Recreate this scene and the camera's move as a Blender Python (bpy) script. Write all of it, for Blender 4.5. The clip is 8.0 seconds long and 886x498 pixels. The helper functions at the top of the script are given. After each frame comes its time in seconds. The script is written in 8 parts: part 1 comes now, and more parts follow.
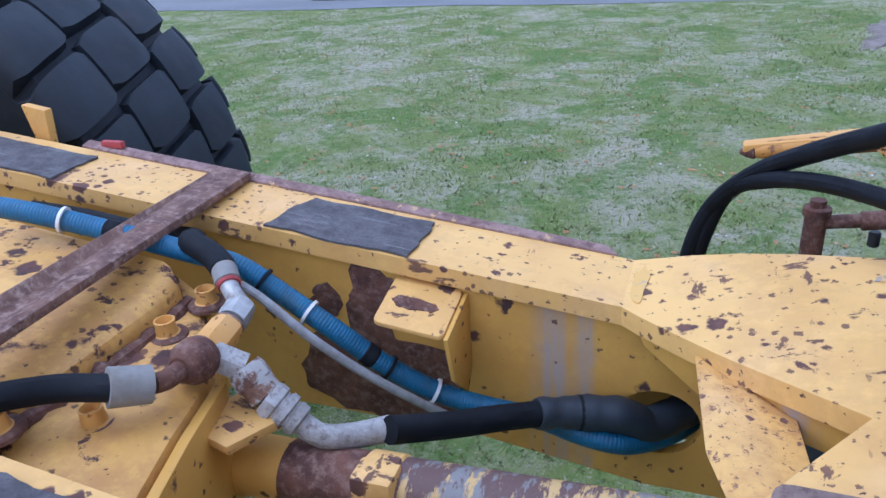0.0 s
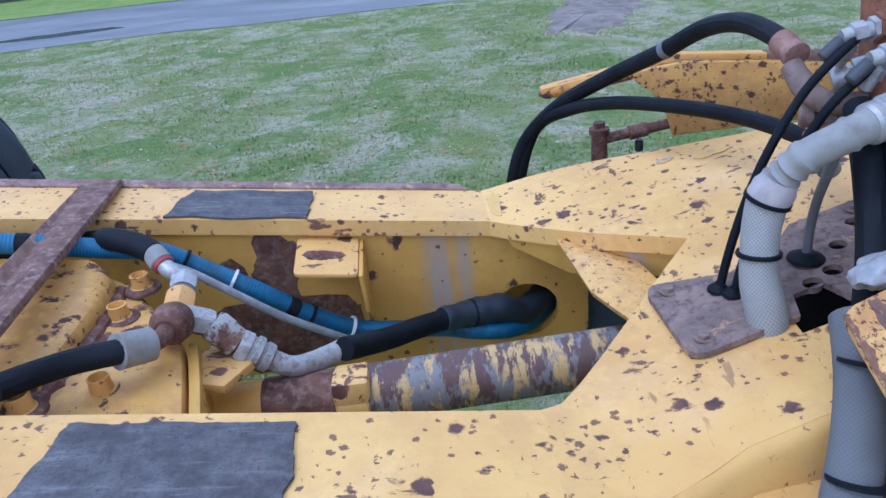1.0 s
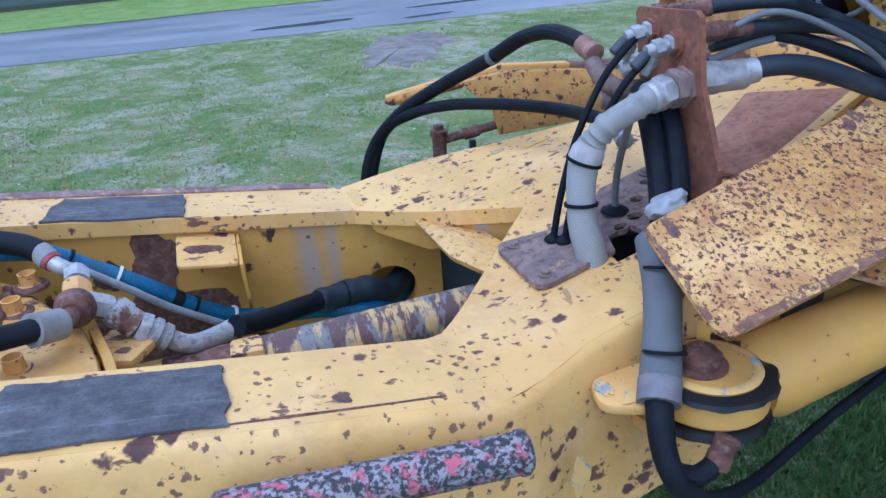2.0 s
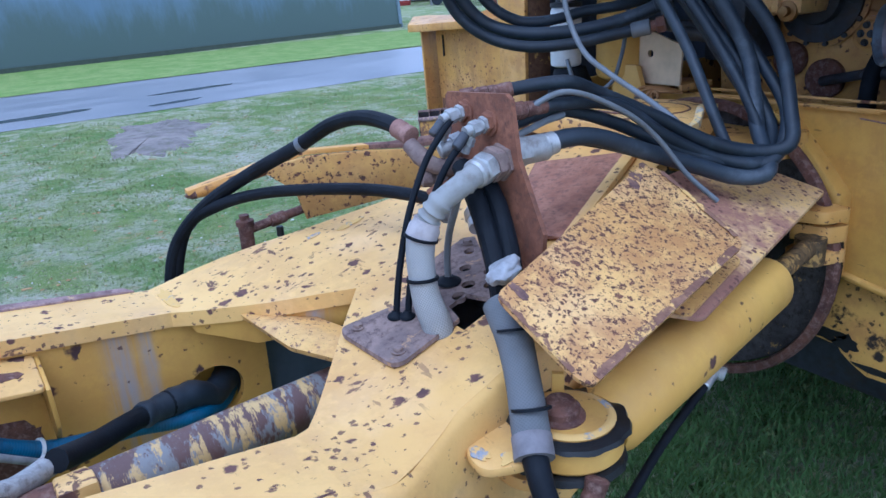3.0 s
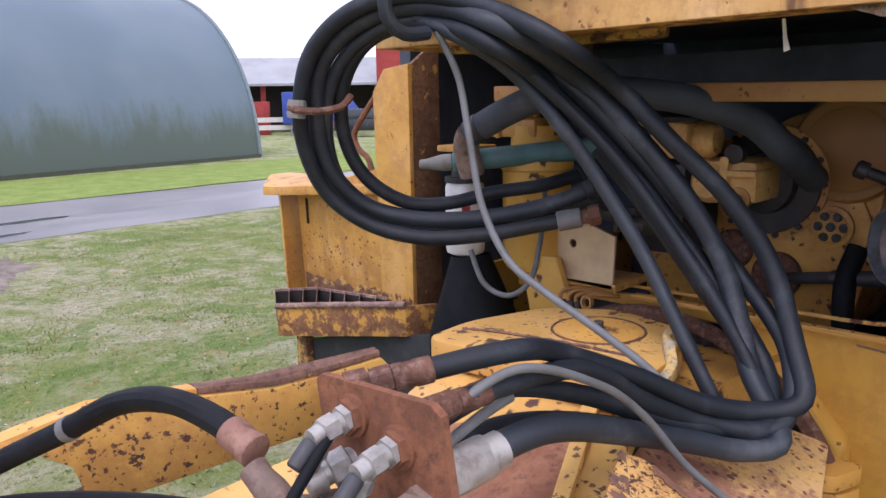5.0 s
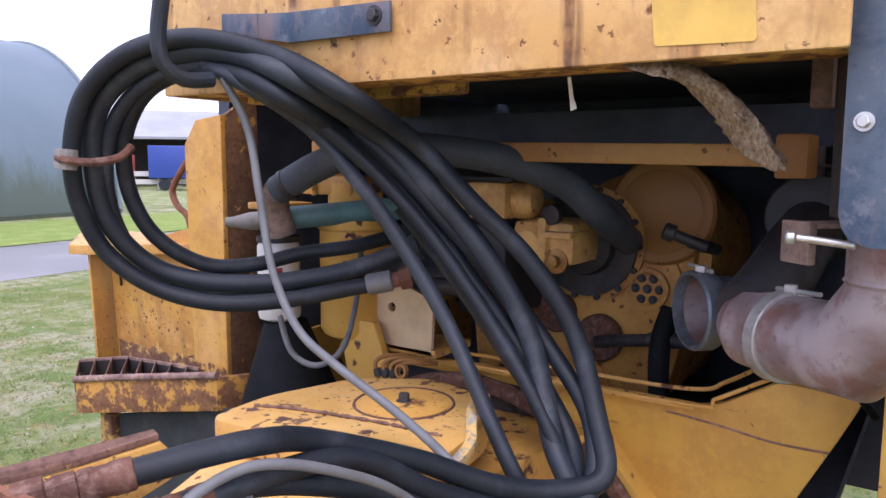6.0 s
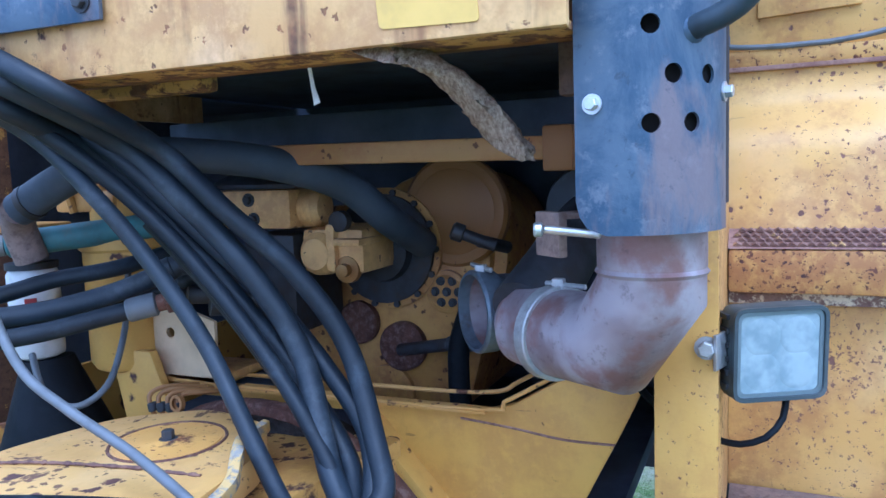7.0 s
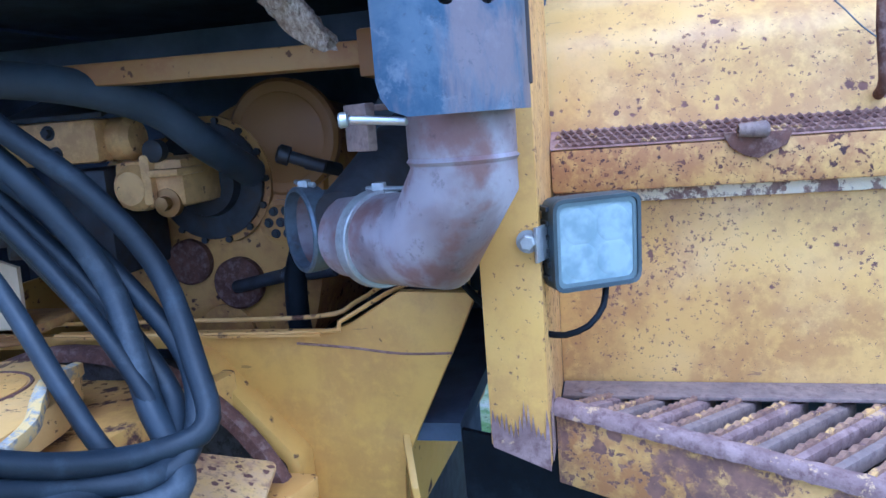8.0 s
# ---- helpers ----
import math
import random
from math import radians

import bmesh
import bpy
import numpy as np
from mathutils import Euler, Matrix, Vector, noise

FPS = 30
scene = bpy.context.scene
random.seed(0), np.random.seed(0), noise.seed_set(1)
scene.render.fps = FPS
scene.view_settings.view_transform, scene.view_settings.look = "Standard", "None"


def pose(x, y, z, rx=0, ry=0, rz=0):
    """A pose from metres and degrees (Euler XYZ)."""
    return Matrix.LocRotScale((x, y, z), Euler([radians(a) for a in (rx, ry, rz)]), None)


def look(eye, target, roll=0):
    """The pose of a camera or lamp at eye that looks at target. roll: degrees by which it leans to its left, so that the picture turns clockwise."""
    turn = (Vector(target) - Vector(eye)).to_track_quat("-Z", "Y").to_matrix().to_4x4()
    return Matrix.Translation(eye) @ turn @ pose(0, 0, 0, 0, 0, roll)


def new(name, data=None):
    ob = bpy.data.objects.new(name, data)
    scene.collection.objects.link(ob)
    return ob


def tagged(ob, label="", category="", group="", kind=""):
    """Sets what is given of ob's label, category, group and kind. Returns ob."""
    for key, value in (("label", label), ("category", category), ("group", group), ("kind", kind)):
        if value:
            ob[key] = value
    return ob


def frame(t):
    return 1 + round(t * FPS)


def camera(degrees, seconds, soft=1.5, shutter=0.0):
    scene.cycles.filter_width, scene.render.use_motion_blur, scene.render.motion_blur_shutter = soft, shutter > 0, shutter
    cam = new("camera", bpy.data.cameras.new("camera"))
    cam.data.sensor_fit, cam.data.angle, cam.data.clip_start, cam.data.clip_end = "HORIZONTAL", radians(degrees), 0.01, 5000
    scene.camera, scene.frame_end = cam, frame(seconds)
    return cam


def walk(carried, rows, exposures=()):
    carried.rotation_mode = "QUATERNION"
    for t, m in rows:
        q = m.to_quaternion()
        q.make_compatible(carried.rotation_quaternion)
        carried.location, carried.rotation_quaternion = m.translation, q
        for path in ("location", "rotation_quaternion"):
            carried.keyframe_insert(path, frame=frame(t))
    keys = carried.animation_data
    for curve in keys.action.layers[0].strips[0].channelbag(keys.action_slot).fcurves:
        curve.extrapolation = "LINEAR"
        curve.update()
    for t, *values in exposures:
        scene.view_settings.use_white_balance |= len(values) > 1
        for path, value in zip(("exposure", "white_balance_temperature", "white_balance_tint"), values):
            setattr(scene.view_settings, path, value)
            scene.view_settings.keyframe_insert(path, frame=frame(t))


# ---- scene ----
cam = camera(61.2, 8.0)
PATH = [
    (0, (0.675, -0.939, 1.599), (0.023, 0.74, 0.729), -4.1),
    (0.5, (0.572, -1.087, 1.596), (0.359, 0.695, 0.713), -6.1),
    (1, (0.48, -1.234, 1.611), (0.488, 0.559, 0.726), -6.2),
    (1.2, (0.458, -1.291, 1.606), (0.509, 0.502, 0.722), -6.1),
    (2.3, (0.331, -1.436, 1.603), (1.02, 0.262, 0.801), -3.7),
    (2.5, (0.303, -1.417, 1.601), (1.127, 0.231, 0.823), -4.0),
    (3, (0.26, -1.379, 1.624), (1.33, 0.165, 0.939), -3.3),
    (3.5, (0.326, -1.302, 1.635), (1.515, 0.206, 1.076), -0.7),
    (4, (0.445, -1.23, 1.653), (1.65, 0.296, 1.184), 0.5),
    (4.2, (0.482, -1.19, 1.655), (1.696, 0.334, 1.208), 0.5),
    (5.3, (0.629, -0.856, 1.704), (2.123, 0.429, 1.357), -1.3),
    (5.5, (0.65, -0.857, 1.698), (2.184, 0.386, 1.379), -1.0),
    (6, (0.76, -0.937, 1.69), (2.397, 0.189, 1.46), 0.3),
    (6.5, (0.852, -0.977, 1.689), (2.61, -0.043, 1.493), -0.8),
    (7, (0.896, -1.004, 1.676), (2.723, -0.218, 1.465), -2.1),
    (7.5, (0.914, -1.033, 1.663), (2.794, -0.398, 1.416), -3.0),
    (8, (0.936, -1.046, 1.604), (2.855, -0.6, 1.259), -4.5),
]
EXPOSE = [(0, 0.15, 4840, 18), (0.6, 0.16, 4930, 20), (1.0, 0.14, 4640, 15), (2.5, 0.18, 4480, 13), (3.5, 0.28, 4450, 14), (4.0, 0.32, 5230, 22), (5.5, 0.55, 6300, 27), (6.0, 0.70, 6080, 29), (6.5, 0.84, 4900, 17), (7.0, 0.91, 4300, 13), (7.5, 0.89, 4170, 12), (8.0, 0.94, 4080, 13)]
walk(cam, [(t, look(eye, target, roll)) for t, eye, target, roll in PATH], EXPOSE)

# ---- world, sun, exposure ----
world = bpy.data.worlds.new("world")
scene.world = world
world.use_nodes = True
wn = world.node_tree
wn.nodes.clear()
w_out = wn.nodes.new("ShaderNodeOutputWorld")
w_bg = wn.nodes.new("ShaderNodeBackground")
w_sky = wn.nodes.new("ShaderNodeTexSky")
w_sky.sky_type = "NISHITA"
w_sky.sun_disc = False
w_sky.sun_elevation = radians(38)
w_sky.sun_rotation = radians(200)
w_sky.air_density = 1.0
w_sky.dust_density = 6.0
w_sky.ozone_density = 1.0
w_mix = wn.nodes.new("ShaderNodeMix")
w_mix.data_type = "RGBA"
w_mix.inputs[0].default_value = 0.82
w_mix.inputs[7].default_value = (9.6, 10.2, 11.4, 1.0)
wn.links.new(w_sky.outputs[0], w_mix.inputs[6])
wn.links.new(w_mix.outputs[2], w_bg.inputs["Color"])
w_bg.inputs["Strength"].default_value = 0.12
wn.links.new(w_bg.outputs[0], w_out.inputs[0])
sun = new("sun", bpy.data.lights.new("sun", "SUN"))
sun.data.energy = 1.1
sun.data.angle = radians(25)
sun.data.color = (1.0, 0.96, 0.9)
sun.matrix_world = look((-5, -1.5, 10), (0, 0, 0))

GROUND = 0.03


# ---- materials ----
class Nodes:
    """Short hand for one material's node tree."""

    def __init__(self, name):
        self.mat = bpy.data.materials.new(name)
        self.mat.use_nodes = True
        self.t = self.mat.node_tree
        self.t.nodes.clear()
        self.out = self.t.nodes.new("ShaderNodeOutputMaterial")
        self.b = self.t.nodes.new("ShaderNodeBsdfPrincipled")
        self.t.links.new(self.b.outputs[0], self.out.inputs[0])
        self.co = self.t.nodes.new("ShaderNodeTexCoord").outputs["Object"]

    def link(self, a, b):
        self.t.links.new(a, b)

    def noise(self, scale, detail=4.0, rough=0.55, co=None, distort=0.0):
        n = self.t.nodes.new("ShaderNodeTexNoise")
        n.inputs["Scale"].default_value = scale
        n.inputs["Detail"].default_value = detail
        n.inputs["Roughness"].default_value = rough
        n.inputs["Distortion"].default_value = distort
        self.link(co if co is not None else self.co, n.inputs["Vector"])
        return n.outputs["Fac"]

    def noise_col(self, scale, detail=2.0):
        n = self.t.nodes.new("ShaderNodeTexNoise")
        n.inputs["Scale"].default_value = scale
        n.inputs["Detail"].default_value = detail
        self.link(self.co, n.inputs["Vector"])
        return n.outputs["Color"]

    def stretch(self, sx, sy, sz, co=None):
        n = self.t.nodes.new("ShaderNodeMapping")
        n.inputs["Scale"].default_value = (sx, sy, sz)
        self.link(co if co is not None else self.co, n.inputs["Vector"])
        return n.outputs[0]

    def math(self, op, a, b=0.0, c=None, clamp=False):
        n = self.t.nodes.new("ShaderNodeMath")
        n.operation = op
        n.use_clamp = clamp
        for k, v in enumerate((a, b) if c is None else (a, b, c)):
            if isinstance(v, (int, float)):
                n.inputs[k].default_value = v
            else:
                self.link(v, n.inputs[k])
        return n.outputs[0]

    def step(self, v, lo, hi):
        n = self.t.nodes.new("ShaderNodeMapRange")
        n.interpolation_type = "SMOOTHSTEP"
        n.inputs["From Min"].default_value = lo
        n.inputs["From Max"].default_value = hi
        self.link(v, n.inputs["Value"])
        return n.outputs[0]

    def mix(self, f, a, b):
        n = self.t.nodes.new("ShaderNodeMix")
        n.data_type = "RGBA"
        if isinstance(f, (int, float)):
            n.inputs[0].default_value = f
        else:
            self.link(f, n.inputs[0])
        for k, v in ((6, a), (7, b)):
            if isinstance(v, tuple):
                n.inputs[k].default_value = (*v[:3], 1.0)
            else:
                self.link(v, n.inputs[k])
        return n.outputs[2]

    def spots(self, scale, r0, r1, soft=0.06, warp=None, clump=0.0):
        """Scattered ragged spots: one per cell, of a radius drawn between r0 and r1 (below zero: none)."""
        warp = 0.62 / scale if warp is None else warp
        wob = self.noise_col(scale * 2.4, 3.0)
        n = self.t.nodes.new("ShaderNodeVectorMath")
        n.operation = "MULTIPLY_ADD"
        self.link(wob, n.inputs[0])
        n.inputs[1].default_value = (warp,) * 3
        self.link(self.co, n.inputs[2])
        v = self.t.nodes.new("ShaderNodeTexVoronoi")
        v.inputs["Scale"].default_value = scale
        self.link(n.outputs[0], v.inputs["Vector"])
        sep = self.t.nodes.new("ShaderNodeSeparateColor")
        self.link(v.outputs["Color"], sep.inputs[0])
        rad = self.math("MULTIPLY_ADD", sep.outputs[0], r1 - r0, r0)
        if clump:
            rad = self.math("ADD", rad, self.math("MULTIPLY_ADD", self.noise(3.6, 4.0, 0.6), clump * 2, -clump))
        d = self.math("SUBTRACT", v.outputs["Distance"], rad)
        inv = self.math("MULTIPLY", d, -1.0)
        return self.step(inv, -soft, soft)

    def specks(self, scale, share, clump=0.1, co=None):
        """Ragged flecks of every size, thicker in some places; share: about how high the threshold stands."""
        n = self.noise(scale, 6.0, 0.62, co=co, distort=0.25)
        where = self.math("MULTIPLY_ADD", self.noise(3.4, 4.0, 0.65), clump * 2, -clump)
        return self.step(self.math("ADD", n, where), share, share + 0.028)

    def bump(self, h, strength=0.3, dist=0.002):
        n = self.t.nodes.new("ShaderNodeBump")
        n.inputs["Strength"].default_value = strength
        n.inputs["Distance"].default_value = dist
        self.link(h, n.inputs["Height"])
        self.link(n.outputs[0], self.b.inputs["Normal"])

    def set(self, color=None, rough=None, metal=None, spec=None):
        for key, v in (("Base Color", color), ("Roughness", rough), ("Metallic", metal), ("Specular IOR Level", spec)):
            if v is None:
                continue
            if isinstance(v, (int, float)):
                self.b.inputs[key].default_value = v
            elif isinstance(v, tuple):
                self.b.inputs[key].default_value = (*v, 1.0)
            else:
                self.link(v, self.b.inputs[key])
        return self.mat


RUST = (0.062, 0.032, 0.029)
RUST2 = (0.13, 0.06, 0.044)


def paint(name, base=(0.76, 0.46, 0.10), spots=(16.0, -0.42, 0.3), small=(60.0, -0.5, 0.3), rusty=0.0, faded=0.25, streak=0.0, tint=RUST2, clump=0.35, scratch=0.0, stain=0.0, fleck=0.5, deep=RUST, smears=(), specks=(), lines=()):
    m = Nodes(name)
    big = m.noise(3.0, 3.0)
    fine = m.noise(40.0, 4.0)
    col = m.mix(m.step(big, 0.35, 0.7), base, tuple(c * k for c, k in zip(base, (0.86, 0.8, 0.75))))
    pale = (min(1, base[0] * 1.06 + 0.06), base[1] * 1.12 + 0.05, base[2] * 1.4 + 0.07)
    col = m.mix(m.math("MULTIPLY", m.step(m.noise(7.0, 5.0), 0.45, 0.75), faded), col, pale)
    grime = m.math("MULTIPLY", m.step(m.noise(14.0, 6.0, 0.7), 0.5, 0.8), 0.35)
    col = m.mix(grime, col, (0.33, 0.17, 0.04))
    if stain > 0:
        worn = m.math("MULTIPLY", m.step(m.noise(5.5, 6.0, 0.7), 0.38, 0.58), m.step(m.noise(36.0, 5.0, 0.7), 0.3, 0.55))
        col = m.mix(m.math("MULTIPLY", worn, stain), col, (0.36, 0.16, 0.055))
    for x0, half in smears:
        # ground-off paint running down the plate
        sep = m.t.nodes.new("ShaderNodeSeparateXYZ")
        m.link(m.co, sep.inputs[0])
        off = m.math("ABSOLUTE", m.math("ADD", m.math("SUBTRACT", sep.outputs[0], x0), m.math("MULTIPLY_ADD", m.noise(14.0, 3.0), 0.03, -0.015)))
        run = m.math("MULTIPLY", m.step(m.math("MULTIPLY", off, -1.0), -half * 1.5, half * 0.2), m.step(m.noise(1.0, 5.0, 0.6, co=m.stretch(75.0, 20.0, 5.0)), 0.3, 0.68))
        col = m.mix(m.math("MULTIPLY", run, 0.85), col, (0.33, 0.33, 0.35))
    mask = m.math("MAXIMUM", m.spots(*spots, clump=clump), m.math("MULTIPLY", m.spots(*small, warp=0.012, clump=clump), 0.85))
    for scale, share, thick in specks:
        mask = m.math("MAXIMUM", mask, m.specks(scale, share, thick))
    for share, sx, sy, sz in lines:
        mask = m.math("MAXIMUM", mask, m.math("MULTIPLY", m.specks(1.0, share, 0.16, co=m.stretch(sx, sy, sz)), 0.9))
    if scratch > 0:
        line = m.noise(1.0, 3.0, 0.6, co=m.stretch(60.0, 14.0, 70.0))
        near = m.step(m.noise(5.0, 4.0), 0.5, 0.62)
        mask = m.math("MAXIMUM", mask, m.math("MULTIPLY", m.math("MULTIPLY", m.step(line, 0.66, 0.7), near), scratch))
    if rusty > 0:
        mask = m.math("MAXIMUM", mask, m.step(m.noise(9.0, 8.0, 0.68), 0.66 - rusty * 0.3, 0.72 - rusty * 0.25))
    if streak > 0:
        run = m.noise(1.0, 5.0, 0.6, co=m.stretch(22.0, 22.0, 1.6))
        run = m.math("MULTIPLY", m.step(run, 0.47, 0.62), m.step(m.noise(4.0, 5.0, 0.65), 0.38, 0.58))
        mask = m.math("MAXIMUM", mask, m.math("MULTIPLY", run, streak))
    rust = m.mix(m.step(fine, 0.3, 0.75), deep, tint)
    rust = m.mix(m.math("MULTIPLY", m.step(m.noise(120.0, 2.0), 0.5, 0.8), fleck), rust, (0.05, 0.025, 0.025))
    col = m.mix(mask, col, rust)
    rough = m.math("MULTIPLY_ADD", mask, 0.35, m.math("MULTIPLY_ADD", fine, 0.2, 0.36))
    h = m.math("ADD", m.math("MULTIPLY", mask, -0.7), m.math("MULTIPLY", m.noise(220.0, 2.0), 0.25))
    m.bump(h, 0.5, 0.0015)
    return m.set(col, rough, spec=0.4)


def rust_mat(name, a=RUST, b=RUST2, c=(0.12, 0.07, 0.06), paintcol=None, amount=0.5):
    m = Nodes(name)
    col = m.mix(m.step(m.noise(18.0, 7.0, 0.7), 0.35, 0.65), a, b)
    col = m.mix(m.step(m.noise(70.0, 5.0, 0.7), 0.45, 0.7), col, c)
    if paintcol:
        col = m.mix(m.step(m.noise(24.0, 8.0, 0.72), 0.62 - amount * 0.25, 0.66 - amount * 0.2), col, paintcol)
    m.bump(m.math("ADD", m.noise(160.0, 4.0, 0.7), m.noise(30.0, 4.0)), 0.6, 0.002)
    return m.set(col, m.math("MULTIPLY_ADD", m.noise(50.0), 0.25, 0.62), spec=0.3)


def plain(name, col, rough=0.5, metal=0.0, vary=0.25, scale=30.0, bump=0.15, dirt=None, spec=0.5):
    m = Nodes(name)
    c = m.mix(m.step(m.noise(scale, 5.0, 0.6), 0.3, 0.75), col, tuple(v * (1 - vary) for v in col))
    c = m.mix(m.math("MULTIPLY", m.step(m.noise(scale * 0.22, 4.0), 0.4, 0.75), vary), c, tuple(min(1, v * 1.35 + 0.01) for v in col))
    if dirt:
        c = m.mix(m.math("MULTIPLY", m.step(m.noise(scale * 0.5, 7.0, 0.7), 0.5, 0.72), 0.7), c, dirt)
    m.bump(m.noise(scale * 8, 3.0), bump, 0.001)
    return m.set(c, m.math("MULTIPLY_ADD", m.noise(scale), 0.25, rough - 0.1), metal, spec)


# sky's pale sheen is put into the frame paint; side paint is deeper
yellow_frame = paint("yellow_frame_paint", base=(0.76, 0.475, 0.14), spots=(31.0, -0.75, 0.40), small=(80.0, -0.6, 0.40), faded=0.45, clump=0.55, scratch=0.5, stain=0.22, fleck=0.3, deep=(0.088, 0.044, 0.037), tint=(0.17, 0.082, 0.058), specks=((10.0, 0.685, 0.06), (19.0, 0.672, 0.09), (44.0, 0.665, 0.08)), lines=((0.635, 9.0, 26.0, 20.0), (0.66, 30.0, 11.0, 20.0)))
yellow_side = paint("yellow_side_paint", base=(0.66, 0.39, 0.075), spots=(15.0, -0.6, 0.3), small=(60.0, -0.7, 0.28), faded=0.1, rusty=0.06)
yellow_web = paint("yellow_web_paint", base=(0.66, 0.39, 0.075), spots=(19.0, -0.6, 0.3), small=(60.0, -0.6, 0.3), faded=0.1, stain=0.2, smears=((0.475, 0.034), (0.525, 0.014), (0.79, 0.02)))
yellow_spotted = paint("yellow_spotted_paint", base=(0.74, 0.455, 0.145), spots=(105.0, -0.35, 0.40), small=(170.0, -0.3, 0.42), faded=0.4, clump=0.22, tint=(0.19, 0.085, 0.045), deep=(0.09, 0.042, 0.03), stain=0.7, fleck=0.3, specks=((70.0, 0.585, 0.06), (125.0, 0.565, 0.07)))
yellow_rusty = paint("yellow_rusty_paint", base=(0.68, 0.38, 0.09), spots=(40.0, -0.8, 0.34), small=(90.0, -0.5, 0.36), rusty=0.18, faded=0.4, tint=(0.30, 0.12, 0.045), specks=((60.0, 0.66, 0.1),))
yellow_wing = paint("yellow_wing_paint", base=(0.70, 0.42, 0.11), spots=(48.0, -0.8, 0.38), small=(105.0, -0.5, 0.4), faded=0.4, clump=0.5, stain=0.5, tint=(0.2, 0.09, 0.05), specks=((26.0, 0.63, 0.1), (62.0, 0.595, 0.09)))
yellow_fender = paint("orange_fender_paint", base=(0.68, 0.38, 0.085), spots=(70.0, -0.8, 0.3), small=(120.0, -0.7, 0.3), rusty=0.08, faded=0.8, streak=0.35, stain=0.5, clump=0.4, tint=(0.30, 0.135, 0.05), deep=(0.2, 0.09, 0.045), fleck=0.2, specks=((70.0, 0.67, 0.14),))
yellow_wall = paint("yellow_wall_paint", base=(0.73, 0.45, 0.125), spots=(60.0, -0.9, 0.34), small=(120.0, -0.7, 0.36), faded=0.45, clump=0.6, scratch=0.6, tint=(0.25, 0.125, 0.085), stain=0.55, fleck=0.2, deep=(0.15, 0.075, 0.058), specks=((34.0, 0.69, 0.14), (95.0, 0.665, 0.14), (150.0, 0.655, 0.12)), lines=((0.70, 30.0, 30.0, 85.0), (0.715, 20.0, 70.0, 22.0)))
yellow_post = paint("yellow_post_paint", base=(0.70, 0.42, 0.095), spots=(60.0, -0.9, 0.3), small=(100.0, -0.7, 0.34), faded=0.3, clump=0.3, stain=0.3, tint=(0.24, 0.11, 0.06), fleck=0.2, deep=(0.13, 0.06, 0.04), specks=((48.0, 0.715, 0.08), (100.0, 0.69, 0.08)))
yellow_plate = paint("yellow_plate_paint", base=(0.70, 0.405, 0.075), spots=(20.0, -0.85, 0.27), small=(60.0, -0.75, 0.28), faded=0.25, clump=0.25, stain=0.3, scratch=0.5, tint=(0.2, 0.09, 0.05), specks=((13.0, 0.70, 0.07), (30.0, 0.72, 0.07)))
orange_worn = paint("orange_worn_paint", base=(0.60, 0.31, 0.06), spots=(30.0, -0.4, 0.34), small=(90.0, -0.3, 0.36), rusty=0.5, faded=0.2, streak=0.7, tint=(0.28, 0.115, 0.05), fleck=0.2)
step_paint = paint("worn_step_paint", base=(0.62, 0.37, 0.10), spots=(34.0, -0.5, 0.4), small=(90.0, -0.4, 0.4), rusty=0.62, faded=0.3, stain=0.9, clump=0.5, tint=(0.27, 0.14, 0.09), deep=(0.14, 0.075, 0.06), fleck=0.2, specks=((30.0, 0.57, 0.1), (90.0, 0.6, 0.1)))
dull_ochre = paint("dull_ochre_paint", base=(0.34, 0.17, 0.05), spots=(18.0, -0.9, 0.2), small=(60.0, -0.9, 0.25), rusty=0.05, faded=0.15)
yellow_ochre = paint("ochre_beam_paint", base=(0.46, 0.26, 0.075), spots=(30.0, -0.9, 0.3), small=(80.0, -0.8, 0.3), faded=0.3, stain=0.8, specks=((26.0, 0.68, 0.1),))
yellow_pump = paint("pump_paint", base=(0.78, 0.50, 0.175), spots=(30.0, -0.8, 0.3), small=(80.0, -0.7, 0.3), faded=0.5, stain=0.5, specks=((34.0, 0.69, 0.1),))
yellow_beam = paint("yellow_beam_paint", base=(0.66, 0.40, 0.11), spots=(60.0, -0.7, 0.36), small=(110.0, -0.5, 0.38), faded=0.3, clump=0.5, stain=0.9, tint=(0.22, 0.09, 0.05), specks=((48.0, 0.59, 0.09), (110.0, 0.60, 0.08)))
yellow_fascia = paint("yellow_fascia_paint", base=(0.76, 0.48, 0.18), spots=(26.0, -0.65, 0.27), small=(80.0, -0.7, 0.3), rusty=0.15, streak=0.9, faded=0.7, tint=(0.33, 0.14, 0.06), stain=0.5)
yellow_clean = paint("yellow_clean_paint", base=(0.70, 0.42, 0.085), spots=(19.0, -0.62, 0.28), small=(50.0, -0.8, 0.26), faded=0.25, stain=0.15, clump=0.45)
yellow_engine = paint("yellow_engine_paint", base=(0.63, 0.36, 0.09), spots=(24.0, -0.8, 0.3), small=(70.0, -0.7, 0.3), rusty=0.08, faded=0.3, stain=0.8, specks=((30.0, 0.68, 0.1),))
yellow_grimy = paint("yellow_grimy_paint", base=(0.70, 0.42, 0.10), spots=(22.0, -0.6, 0.45), small=(60.0, -0.5, 0.36), rusty=0.3, faded=0.3, clump=0.6, stain=0.5, specks=((16.0, 0.62, 0.1), (50.0, 0.66, 0.08)))
